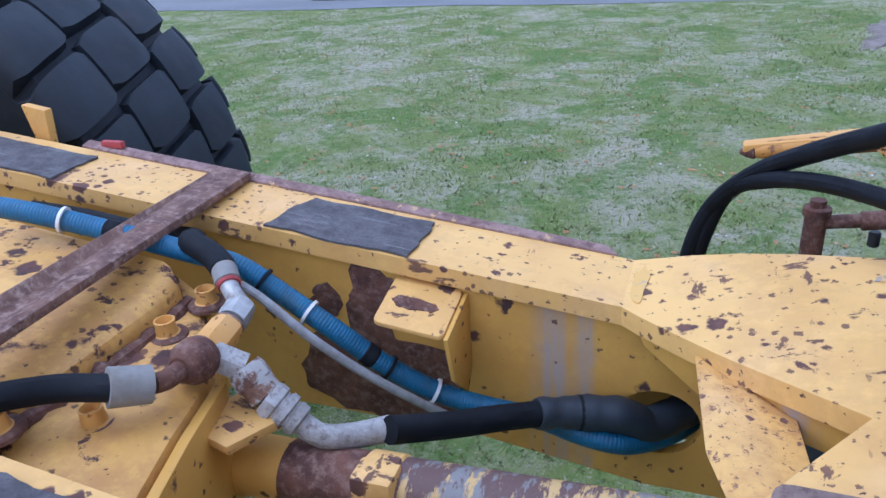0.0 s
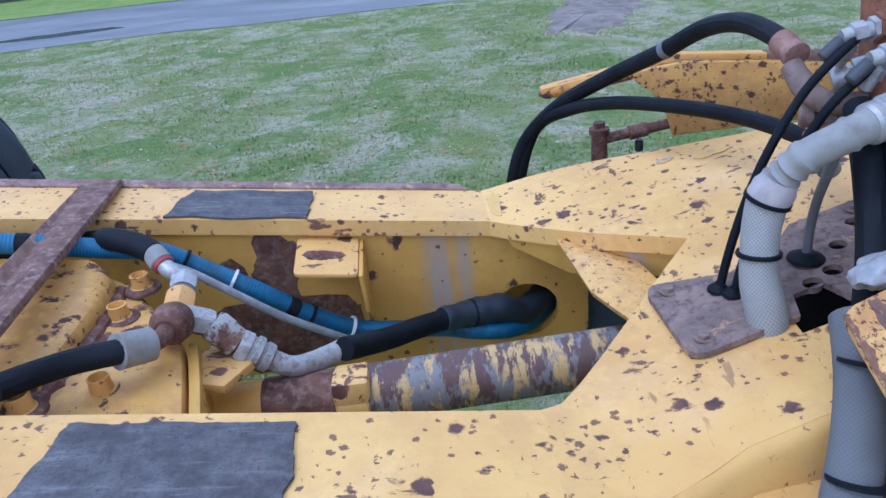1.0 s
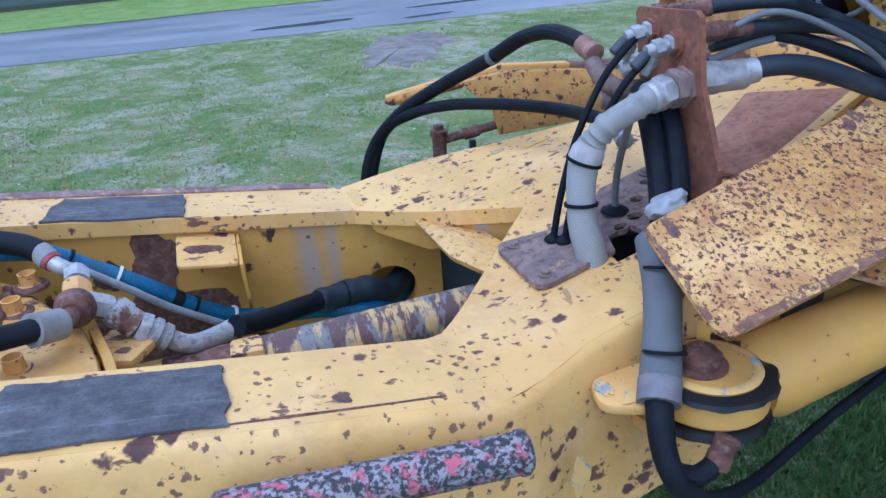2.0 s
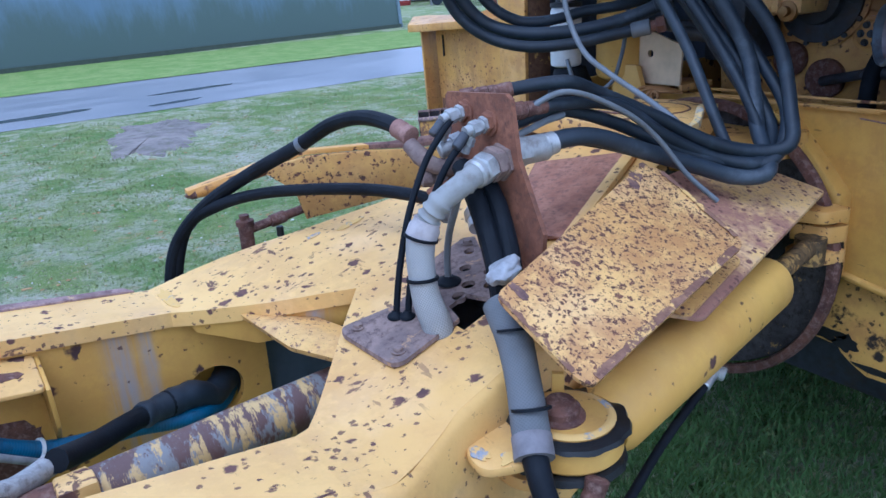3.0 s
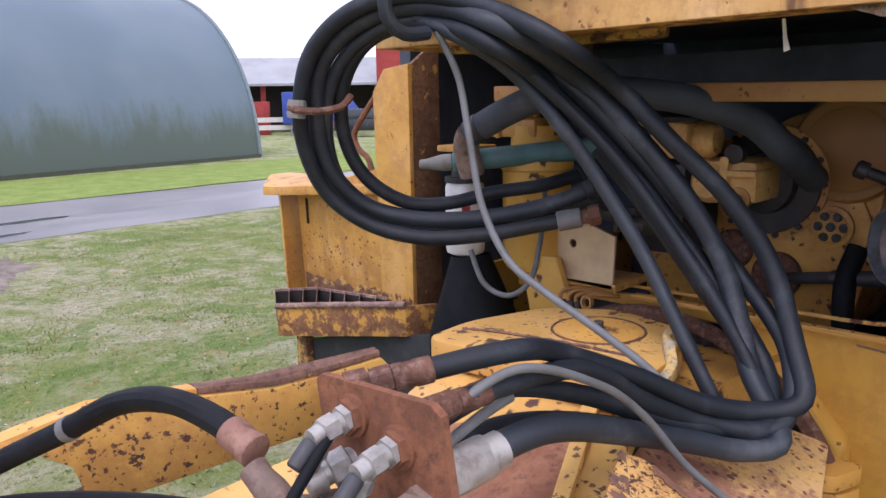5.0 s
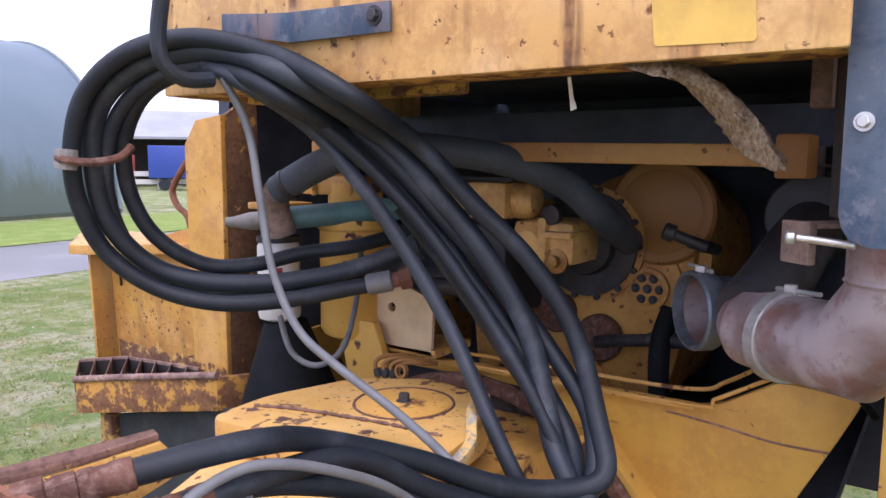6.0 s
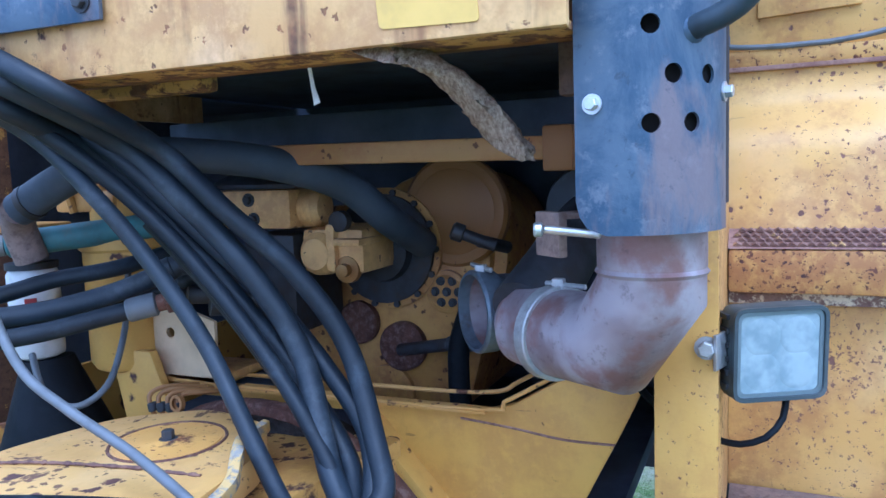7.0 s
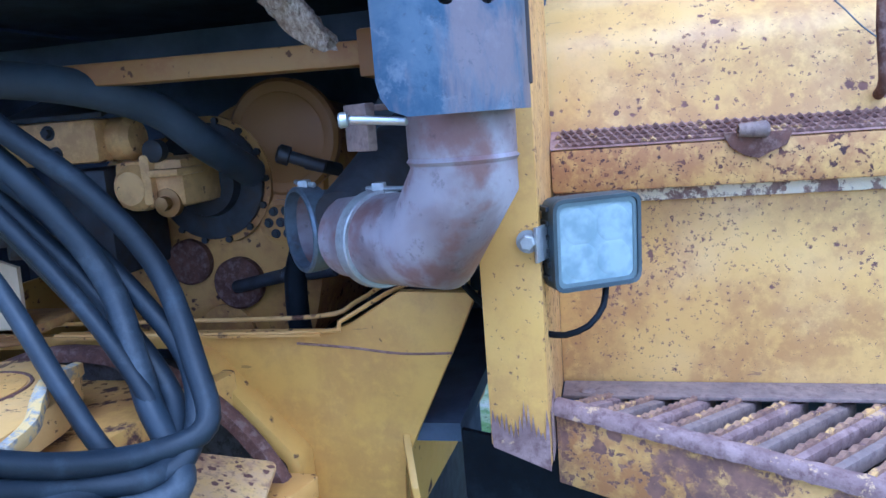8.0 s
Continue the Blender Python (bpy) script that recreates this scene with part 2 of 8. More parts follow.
yellow_oily = paint("oily_yellow_paint", base=(0.66, 0.39, 0.085), spots=(14.0, -0.5, 0.45), small=(50.0, -0.5, 0.36), rusty=0.35, faded=0.2, clump=0.6, stain=0.6, tint=(0.05, 0.032, 0.02), deep=(0.015, 0.012, 0.011), fleck=0.3, specks=((16.0, 0.6, 0.1), (50.0, 0.66, 0.08)))
rust_bar = rust_mat("rusted_steel", a=(0.075, 0.035, 0.028), b=(0.16, 0.075, 0.05), c=(0.22, 0.14, 0.11))
rust_plate = rust_mat("rusted_plate", a=(0.25, 0.135, 0.105), b=(0.38, 0.23, 0.175), c=(0.19, 0.1, 0.08))
rust_grey = rust_mat("brown_grey_steel", a=(0.19, 0.14, 0.12), b=(0.28, 0.2, 0.16), c=(0.15, 0.1, 0.09))
rust_orange = rust_mat("orange_rust", a=(0.17, 0.072, 0.042), b=(0.28, 0.12, 0.065), c=(0.13, 0.06, 0.04))
rust_patchy = rust_mat("rust_over_yellow", a=(0.17, 0.08, 0.05), b=(0.27, 0.14, 0.07), paintcol=(0.62, 0.37, 0.10), amount=0.62)
def worn_cover_material():
    """Cream yellow paint worn to pinkish rust, speckled all over."""
    m = Nodes("pink_rust_over_cream")
    wear = m.math("ADD", m.math("MULTIPLY", m.noise(5.0, 5.0, 0.6), 0.75), m.math("MULTIPLY", m.noise(45.0, 6.0, 0.7), 0.3))
    col = m.mix(m.step(m.noise(30.0, 5.0, 0.7), 0.35, 0.7), (0.70, 0.45, 0.15), (0.62, 0.40, 0.20))
    col = m.mix(m.step(wear, 0.42, 0.56), col, (0.33, 0.165, 0.11))
    col = m.mix(m.math("MULTIPLY", m.step(m.noise(80.0, 5.0, 0.7), 0.5, 0.66), 0.6), col, (0.2, 0.1, 0.075))
    col = m.mix(m.spots(70.0, -0.1, 0.42, clump=0.3), col, (0.16, 0.075, 0.055))
    m.bump(m.math("ADD", m.noise(160.0, 4.0, 0.7), m.noise(30.0, 4.0)), 0.5, 0.002)
    return m.set(col, 0.66, spec=0.3)


worn_cover = worn_cover_material()
rust_violet = rust_mat("violet_brown_steel", a=(0.2, 0.125, 0.11), b=(0.34, 0.23, 0.2), c=(0.14, 0.08, 0.07), paintcol=(0.5, 0.33, 0.17), amount=0.12)
worn_yellow = rust_mat("worn_yellow_over_rust", a=(0.2, 0.11, 0.075), b=(0.32, 0.19, 0.11), paintcol=(0.54, 0.33, 0.11), amount=0.32)
rust_brown = rust_mat("brown_worn_edge", a=(0.15, 0.085, 0.07), b=(0.25, 0.14, 0.10), c=(0.1, 0.055, 0.05), paintcol=(0.62, 0.37, 0.10), amount=0.08)
# near-black for hollows, with their shade put into the colour
hollow_dark = plain("hollow_dark", (0.03, 0.024, 0.024), 0.85, vary=0.4, scale=30.0)
rim_rust = rust_mat("rust_through_yellow", a=(0.17, 0.085, 0.055), b=(0.27, 0.145, 0.085), c=(0.13, 0.065, 0.045), paintcol=(0.68, 0.42, 0.13), amount=0.42)


def pad_material():
    """Scuffed anti-slip sheet: dark grit worn pale, thin at places down to the rust and paint."""
    m = Nodes("worn_antislip_pad")
    col = m.mix(m.step(m.noise(26.0, 6.0, 0.7), 0.35, 0.65), (0.075, 0.07, 0.074), (0.135, 0.128, 0.132))
    scuff = m.noise(1.0, 4.0, 0.65, co=m.stretch(9.0, 60.0, 20.0))
    col = m.mix(m.math("MULTIPLY", m.step(scuff, 0.55, 0.7), 0.7), col, (0.21, 0.205, 0.21))
    col = m.mix(m.step(m.noise(13.0, 7.0, 0.72), 0.64, 0.68), col, (0.17, 0.1, 0.08))
    col = m.mix(m.math("MULTIPLY", m.step(m.noise(220.0, 3.0, 0.7), 0.5, 0.7), 0.6), col, (0.045, 0.045, 0.05))
    m.bump(m.math("ADD", m.noise(260.0, 3.0), m.noise(20.0, 5.0)), 0.8, 0.0015)
    return m.set(col, 0.82, spec=0.25)


pad_grey = pad_material()
# bluish tones imitate sky sheen on black; the coil's copy is lighter
rubber = plain("black_rubber", (0.007, 0.009, 0.013), 0.6, vary=0.4, scale=25.0, bump=0.4, dirt=(0.018, 0.022, 0.028), spec=0.16)
rubber_coil = plain("coil_rubber", (0.012, 0.018, 0.027), 0.5, vary=0.4, scale=25.0, bump=0.4, dirt=(0.045, 0.058, 0.076), spec=0.4)
rubber_dusty = plain("dusty_rubber", (0.022, 0.031, 0.044), 0.5, vary=0.5, scale=16.0, bump=0.4, dirt=(0.085, 0.10, 0.12), spec=0.45)
flap_rubber = plain("weathered_flap_rubber", (0.045, 0.05, 0.055), 0.7, vary=0.4, scale=18.0, bump=0.3, dirt=(0.10, 0.10, 0.10), spec=0.3)
tyre_rubber = plain("tyre_rubber", (0.02, 0.027, 0.037), 0.6, vary=0.4, scale=9.0, bump=0.4, dirt=(0.05, 0.053, 0.06), spec=0.35)
# bluish dark of deep gaps, their shade put into the colour
dark_gap = plain("dark_gap_shade", (0.08, 0.10, 0.145), 0.8, vary=0.5, scale=10.0)
dark_steel = plain("oily_steel", (0.05, 0.053, 0.062), 0.5, metal=0.3, vary=0.5, scale=30.0, dirt=(0.07, 0.05, 0.035))
galv = plain("dull_zinc", (0.46, 0.46, 0.45), 0.5, metal=0.55, vary=0.4, scale=45.0, bump=0.3, dirt=(0.24, 0.2, 0.17))
def corroded_material():
    """Zinc gone chalky, with rust breaking through."""
    m = Nodes("corroded_zinc")
    col = m.mix(m.step(m.noise(30.0, 6.0, 0.7), 0.35, 0.65), (0.30, 0.295, 0.285), (0.44, 0.43, 0.42))
    col = m.mix(m.step(m.noise(24.0, 7.0, 0.7), 0.58, 0.64), col, (0.17, 0.085, 0.06))
    col = m.mix(m.math("MULTIPLY", m.step(m.noise(80.0, 5.0, 0.7), 0.5, 0.68), 0.7), col, (0.16, 0.14, 0.125))
    m.bump(m.math("ADD", m.noise(90.0, 5.0, 0.7), m.noise(25.0, 5.0)), 0.9, 0.004)
    return m.set(col, 0.65, 0.2)


corroded = corroded_material()
zinc_bright = plain("bright_zinc", (0.62, 0.63, 0.64), 0.35, metal=0.8, vary=0.2, scale=60.0)
grey_wrap = plain("grey_fabric_wrap", (0.29, 0.285, 0.27), 0.75, vary=0.3, scale=22.0, bump=0.3, dirt=(0.2, 0.17, 0.13), spec=0.25)
grey_cable = plain("grey_cable", (0.15, 0.16, 0.17), 0.55, vary=0.3, scale=20.0, dirt=(0.1, 0.1, 0.1))
white_plastic = plain("white_plastic", (0.75, 0.75, 0.74), 0.4, vary=0.15, scale=20.0, dirt=(0.45, 0.42, 0.38))
blue_plastic = plain("blue_conduit", (0.015, 0.12, 0.24), 0.5, vary=0.4, scale=22.0, dirt=(0.03, 0.08, 0.12))
teal_paint = plain("worn_teal_paint", (0.10, 0.22, 0.235), 0.5, vary=0.4, scale=20.0, dirt=(0.2, 0.2, 0.18))
red_plastic = plain("red_plastic", (0.40, 0.06, 0.06), 0.5, vary=0.4)
grease = plain("black_grease", (0.008, 0.008, 0.009), 0.45, vary=0.4, scale=60.0, bump=0.8)
gold_steel = plain("galled_bolt", (0.35, 0.2, 0.07), 0.4, metal=0.7)


def guard_material():
    m = Nodes("blue_grey_painted_guard")
    col = m.mix(m.step(m.noise(9.0, 6.0, 0.7, distort=0.5), 0.4, 0.6), (0.032, 0.062, 0.108), (0.082, 0.112, 0.155))
    col = m.mix(m.math("MULTIPLY", m.step(m.noise(26.0, 7.0, 0.72), 0.53, 0.66), 0.7), col, (0.16, 0.175, 0.21))
    run = m.noise(1.0, 6.0, 0.65, co=m.stretch(11.0, 11.0, 3.4), distort=0.4)
    col = m.mix(m.math("MULTIPLY", m.step(run, 0.48, 0.62), 0.75), col, (0.19, 0.14, 0.135))
    col = m.mix(m.math("MULTIPLY", m.step(m.noise(50.0, 6.0, 0.7), 0.58, 0.7), 0.6), col, (0.02, 0.03, 0.05))
    m.bump(m.math("ADD", m.noise(140.0, 4.0), m.noise(16.0, 4.0)), 0.3, 0.001)
    return m.set(col, 0.5, 0.1)


def fibre_material():
    m = Nodes("torn_fibre_insulation")
    strand = m.noise(1.0, 5.0, 0.7, co=m.stretch(90.0, 200.0, 120.0))
    col = m.mix(m.step(strand, 0.35, 0.65), (0.28, 0.2, 0.145), (0.56, 0.45, 0.34))
    col = m.mix(m.step(m.noise(160.0, 4.0, 0.7), 0.6, 0.75), col, (0.08, 0.055, 0.04))
    m.bump(m.math("ADD", strand, m.noise(300.0, 3.0, 0.7)), 1.0, 0.004)
    return m.set(col, 0.95, spec=0.1)


def exhaust_material():
    m = Nodes("heat_stained_exhaust")
    big = m.noise(7.0, 4.0, 0.6, distort=0.4)
    col = m.mix(m.step(big, 0.38, 0.62), (0.24, 0.18, 0.18), (0.42, 0.37, 0.385))
    col = m.mix(m.math("MULTIPLY", m.step(m.noise(13.0, 6.0), 0.48, 0.64), 0.75), col, (0.22, 0.095, 0.07))
    col = m.mix(m.math("MULTIPLY", m.step(m.noise(60.0, 6.0, 0.7), 0.56, 0.7), 0.5), col, (0.10, 0.07, 0.07))
    col = m.mix(m.math("MULTIPLY", m.step(m.noise(1.0, 5.0, 0.65, co=m.stretch(30.0, 30.0, 6.0)), 0.6, 0.72), 0.6), col, (0.44, 0.41, 0.42))
    m.bump(m.math("ADD", m.noise(120.0, 4.0), m.noise(18.0, 4.0)), 0.35, 0.0015)
    return m.set(col, m.math("MULTIPLY_ADD", big, 0.3, 0.4), 0.25)


def shaft_material():
    m = Nodes("flaking_painted_shaft")
    n = m.noise(1.0, 6.0, 0.68, co=m.stretch(34.0, 13.0, 13.0))
    col = m.mix(m.step(n, 0.48, 0.54), (0.11, 0.06, 0.05), (0.20, 0.195, 0.19))
    col = m.mix(m.step(m.noise(1.0, 5.0, 0.7, co=m.stretch(48.0, 16.0, 16.0)), 0.6, 0.64), col, (0.11, 0.055, 0.045))
    col = m.mix(m.step(m.noise(1.0, 6.0, 0.7, co=m.stretch(38.0, 11.0, 11.0)), 0.515, 0.565), col, (0.52, 0.35, 0.13))
    col = m.mix(m.math("MULTIPLY", m.step(m.noise(90.0, 4.0, 0.7), 0.5, 0.7), 0.5), col, (0.14, 0.1, 0.085))
    m.bump(n, 0.6, 0.002)
    return m.set(col, 0.6)


def spray_material():
    m = Nodes("sprayed_pipe")
    col = m.mix(m.step(m.noise(130.0, 5.0, 0.65), 0.46, 0.58), (0.04, 0.036, 0.038), (0.30, 0.27, 0.28))
    col = m.mix(m.step(m.noise(42.0, 6.0, 0.7), 0.52, 0.6), col, (0.48, 0.11, 0.15))
    m.bump(m.noise(200.0, 3.0), 0.6, 0.002)
    return m.set(col, 0.75)


def braid_material(name, light, dark, relief=0.5):
    """Diamond weave laid along the tube's own coordinates."""
    m = Nodes(name)
    uv = m.t.nodes.new("ShaderNodeTexCoord").outputs["UV"]
    sep = m.t.nodes.new("ShaderNodeSeparateXYZ")
    m.link(uv, sep.inputs[0])
    a = m.math("SINE", m.math("MULTIPLY", m.math("ADD", sep.outputs[0], sep.outputs[1]), 6.2832 * 30))
    b = m.math("SINE", m.math("MULTIPLY", m.math("SUBTRACT", sep.outputs[0], sep.outputs[1]), 6.2832 * 30))
    h = m.math("MAXIMUM", a, b)
    col = m.mix(m.step(h, 0.0, 0.75), dark, light)
    col = m.mix(m.math("MULTIPLY", m.step(m.noise(20.0, 6.0), 0.45, 0.7), 0.55), col, tuple(c * 0.7 for c in light))
    m.bump(h, relief, 0.0015)
    return m.set(col, 0.8, spec=0.2)


def lamp_glass_material():
    m = Nodes("frosted_lamp_glass")
    col = m.mix(m.step(m.noise(30.0, 3.0), 0.35, 0.65), (0.23, 0.29, 0.31), (0.34, 0.40, 0.41))
    m.bump(m.noise(90.0, 2.0), 0.15, 0.001)
    return m.set(col, 0.22, spec=0.6)


grey_braid = braid_material("woven_grey_sleeve", (0.145, 0.147, 0.148), (0.125, 0.127, 0.13), 0.15)
guard_paint, exhaust_mat, shaft_mat, spray_mat, braid = guard_material(), exhaust_material(), shaft_material(), spray_material(), braid_material("woven_pale_sleeve", (0.36, 0.355, 0.335), (0.245, 0.24, 0.225), 0.3)
lamp_glass = lamp_glass_material()


def ground_material():
    m = Nodes("grass_ground")
    n1 = m.noise(0.45, 5.0, 0.6)
    n2 = m.noise(2.2, 6.0, 0.7, distort=0.6)
    n3 = m.noise(17.0, 6.0, 0.72)
    n4 = m.noise(60.0, 4.0, 0.7)
    thin = m.math("ADD", m.math("MULTIPLY", n2, 0.65), m.math("MULTIPLY", n1, 0.35))
    thin = m.math("ADD", thin, m.math("MULTIPLY_ADD", n3, 0.24, -0.12))
    col = m.mix(m.step(thin, 0.40, 0.61), (0.255, 0.32, 0.095), (0.53, 0.50, 0.36))
    moss = m.math("ADD", m.noise(1.5, 5.0, 0.65, distort=0.8), m.math("MULTIPLY_ADD", n3, 0.3, -0.15))
    col = m.mix(m.math("MULTIPLY", m.step(moss, 0.49, 0.6), 0.85), col, (0.165, 0.27, 0.06))
    col = m.mix(m.math("MULTIPLY", m.step(m.math("ADD", thin, m.math("MULTIPLY", n4, 0.25)), 0.66, 0.78), 0.85), col, (0.53, 0.49, 0.37))
    col = m.mix(m.math("MULTIPLY", m.step(m.noise(3.7, 6.0, 0.7), 0.57, 0.68), 0.6), col, (0.45, 0.33, 0.16))
    col = m.mix(m.math("MULTIPLY", m.step(n3, 0.5, 0.62), 0.65), col, (0.135, 0.215, 0.045))
    col = m.mix(m.math("MULTIPLY", m.step(n4, 0.57, 0.68), 0.6), col, (0.55, 0.51, 0.4))
    col = m.mix(m.math("MULTIPLY", m.step(m.noise(24.0, 5.0, 0.7), 0.56, 0.68), 0.75), col, (0.085, 0.10, 0.035))
    m.bump(m.math("ADD", n3, m.noise(90.0, 4.0)), 1.0, 0.04)
    return m.set(col, 0.9, spec=0.15)


def road_material():
    m = Nodes("wet_asphalt")
    n = m.noise(0.9, 5.0, 0.6, co=m.stretch(0.5, 1.6, 1.0))
    col = m.mix(m.step(n, 0.3, 0.7), (0.19, 0.19, 0.2), (0.28, 0.275, 0.28))
    col = m.mix(m.math("MULTIPLY", m.step(m.noise(60.0, 4.0), 0.45, 0.7), 0.5), col, (0.09, 0.088, 0.085))
    m.bump(m.noise(90.0, 3.0), 0.4, 0.005)
    return m.set(col, m.math("MULTIPLY_ADD", n, 0.3, 0.2), spec=0.5)


def verge_material():
    m = Nodes("bright_verge_grass")
    col = m.mix(m.step(m.noise(2.0, 6.0, 0.7), 0.35, 0.65), (0.18, 0.27, 0.06), (0.27, 0.33, 0.1))
    col = m.mix(m.math("MULTIPLY", m.step(m.noise(18.0, 5.0), 0.5, 0.7), 0.6), col, (0.07, 0.12, 0.02))
    m.bump(m.noise(40.0, 4.0), 0.8, 0.03)
    return m.set(col, 0.9, spec=0.15)


def shed_material():
    m = Nodes("algae_stained_green_sheeting")
    sep = m.t.nodes.new("ShaderNodeSeparateXYZ")
    m.link(m.co, sep.inputs[0])
    up = m.math("MULTIPLY", sep.outputs[2], 0.2)
    col = m.mix(m.step(m.noise(0.4, 3.0), 0.3, 0.7), (0.105, 0.155, 0.195), (0.13, 0.18, 0.22))
    ragged = m.math("ADD", up, m.math("MULTIPLY", m.noise(1.0, 5.0, 0.7, co=m.stretch(1.6, 1.6, 0.35)), 0.55))
    col = m.mix(m.math("MULTIPLY", m.step(ragged, 0.68, 0.42), 0.9), col, (0.066, 0.094, 0.07))
    m.bump(m.noise(3.0, 2.0), 0.1, 0.02)
    return m.set(col, 0.45, spec=0.45)


# ---- mesh helpers ----
def clear_link(name, bm, material, smooth=30.0):
    bmesh.ops.recalc_face_normals(bm, faces=bm.faces)
    me = bpy.data.meshes.new(name)
    bm.to_mesh(me)
    bm.free()
    me.materials.append(material)
    if smooth:
        me.shade_smooth()
        me.set_sharp_from_angle(angle=radians(smooth))
    return me


def thing(name, label, category, at=(0, 0, 0), group="", kind=""):
    ob = new(name)
    ob.empty_display_size = 0.05
    ob.location = at
    return tagged(ob, label, category, group, kind)


def root_of(ob):
    return ob if ob.parent is None else root_of(ob.parent)


def part(name, bm, material, parent, label="", smooth=30.0):
    ob = new(name, clear_link(name, bm, material, smooth))
    ob.parent = parent
    base = root_of(parent)
    if parent is base:
        ob.matrix_parent_inverse = Matrix.Translation(-Vector(base.location))
    if label:
        ob["label"] = label
    return ob


def solid(name, bm, material, label, category="", group="", kind="", smooth=30.0):
    return tagged(new(name, clear_link(name, bm, material, smooth)), label, category, group, kind)


def joined(*bms):
    out = bmesh.new()
    for b in bms:
        me = bpy.data.meshes.new("tmp")
        b.to_mesh(me)
        b.free()
        out.from_mesh(me)
        bpy.data.meshes.remove(me)
    return out


def soften(bm, w):
    if w > 0:
        es = [e for e in bm.edges if len(e.link_faces) == 2 and e.calc_face_angle(0) > 0.5]
        bmesh.ops.bevel(bm, geom=es, offset=w, segments=2, affect="EDGES", profile=0.6, clamp_overlap=True)
    return bm


def box(x0, x1, y0, y1, z0, z1, w=0.003):
    bm = bmesh.new()
    bmesh.ops.create_cube(bm, size=1.0)
    for v in bm.verts:
        v.co = Vector(((x0, x1)[v.co.x > 0], (y0, y1)[v.co.y > 0], (z0, z1)[v.co.z > 0]))
    return soften(bm, w)


def slab(pts, off, w=0.003):
    """A flat outline pushed along off."""
    bm = bmesh.new()
    off = Vector(off)
    a = [bm.verts.new(p) for p in pts]
    b = [bm.verts.new(Vector(p) + off) for p in pts]
    bm.faces.new(a)
    bm.faces.new(b[::-1])
    n = len(pts)
    for i in range(n):
        bm.faces.new((a[i], b[i], b[(i + 1) % n], a[(i + 1) % n]))
    bmesh.ops.recalc_face_normals(bm, faces=bm.faces)
    return soften(bm, w)


def rounded(pts, r, seg=4):
    """A flat outline with its corners rounded."""
    out, n = [], len(pts)
    for i in range(n):
        p, a, b = Vector(pts[i]), Vector(pts[i - 1]), Vector(pts[(i + 1) % n])
        k = min(r, (a - p).length * 0.45, (b - p).length * 0.45)
        s, e = p + (a - p).normalized() * k, p + (b - p).normalized() * k
        for j in range(seg + 1):
            u = j / seg
            out.append((1 - u) ** 2 * s + 2 * u * (1 - u) * p + u * u * e)
    return out


def holed(outline, holes, place, thick, cuts=()):
    """A plate with real holes: 2D outline and hole loops, laid into space by place(u, v), thick along the vector given."""
    bm = bmesh.new()
    edges = []
    for loop in (outline, *holes):
        vs = [bm.verts.new((u, v, 0)) for u, v in loop]
        edges += [bm.edges.new((vs[i], vs[(i + 1) % len(vs)])) for i in range(len(vs))]
    bmesh.ops.triangle_fill(bm, use_beauty=True, use_dissolve=False, edges=edges)
    for c in cuts:
        bmesh.ops.bisect_plane(bm, geom=bm.verts[:] + bm.edges[:] + bm.faces[:], plane_co=(c, 0, 0), plane_no=(1, 0, 0))
    ret = bmesh.ops.extrude_face_region(bm, geom=list(bm.faces))
    top = [g for g in ret["geom"] if isinstance(g, bmesh.types.BMVert)]
    up = set(top)
    for v in bm.verts:
        p = Vector(place(v.co.x, v.co.y))
        v.co = p + (Vector(thick) if v in up else Vector())
    return bm


def ring_loop(cx, cy, r, n=16, ry=None):
    return [(cx + r * math.cos(2 * math.pi * i / n), cy + (ry or r) * math.sin(2 * math.pi * i / n)) for i in range(n)]


def frame_of(d):
    d = Vector(d).normalized()
    a = d.orthogonal().normalized()
    return d, a, d.cross(a)


def lathe(p, d, prof, seg=20, closed=True, hexed=()):
    """Turned shape: prof lists (distance along d, radius); profile steps named in hexed are six-sided."""
    bm = bmesh.new()
    d, a, b = frame_of(d)
    p = Vector(p)
    rows = []
    for k, (s, r) in enumerate(prof):
        row = []
        for i in range(seg):
            t = 2 * math.pi * i / seg
            rr = r
            if k in hexed:
                m = (t + math.pi / 6) % (math.pi / 3) - math.pi / 6
                rr = r * math.cos(math.pi / 6) / math.cos(m)
            row.append(bm.verts.new(p + d * s + (a * math.cos(t) + b * math.sin(t)) * rr))
        rows.append(row)
    for r0, r1 in zip(rows, rows[1:]):
        for i in range(seg):
            bm.faces.new((r0[i], r0[(i + 1) % seg], r1[(i + 1) % seg], r1[i]))
    if closed:
        bm.faces.new(rows[0][::-1])
        bm.faces.new(rows[-1])
    return bm


def rod(p, q, r, seg=16, w=0.002):
    L = (Vector(q) - Vector(p)).length
    w = min(w, r * 0.4, L * 0.3)
    return lathe(p, Vector(q) - Vector(p), [(0, r - w), (w, r), (L - w, r), (L, r - w)], seg)


def smooth_path(pts, step):
    """Points along a rounded curve through pts."""
    P = [Vector(p) for p in pts]
    out = []
    for i in range(len(P) - 1):
        p0, p1, p2, p3 = P[max(i - 1, 0)], P[i], P[i + 1], P[min(i + 2, len(P) - 1)]
        n = max(2, int((p2 - p1).length / step))
        for k in range(n):
            t = k / n
            out.append(0.5 * ((2 * p1) + (p2 - p0) * t + (2 * p0 - 5 * p1 + 4 * p2 - p3) * t * t + (3 * p1 - p0 - 3 * p2 + p3) * t ** 3))
    out.append(P[-1])
    return out


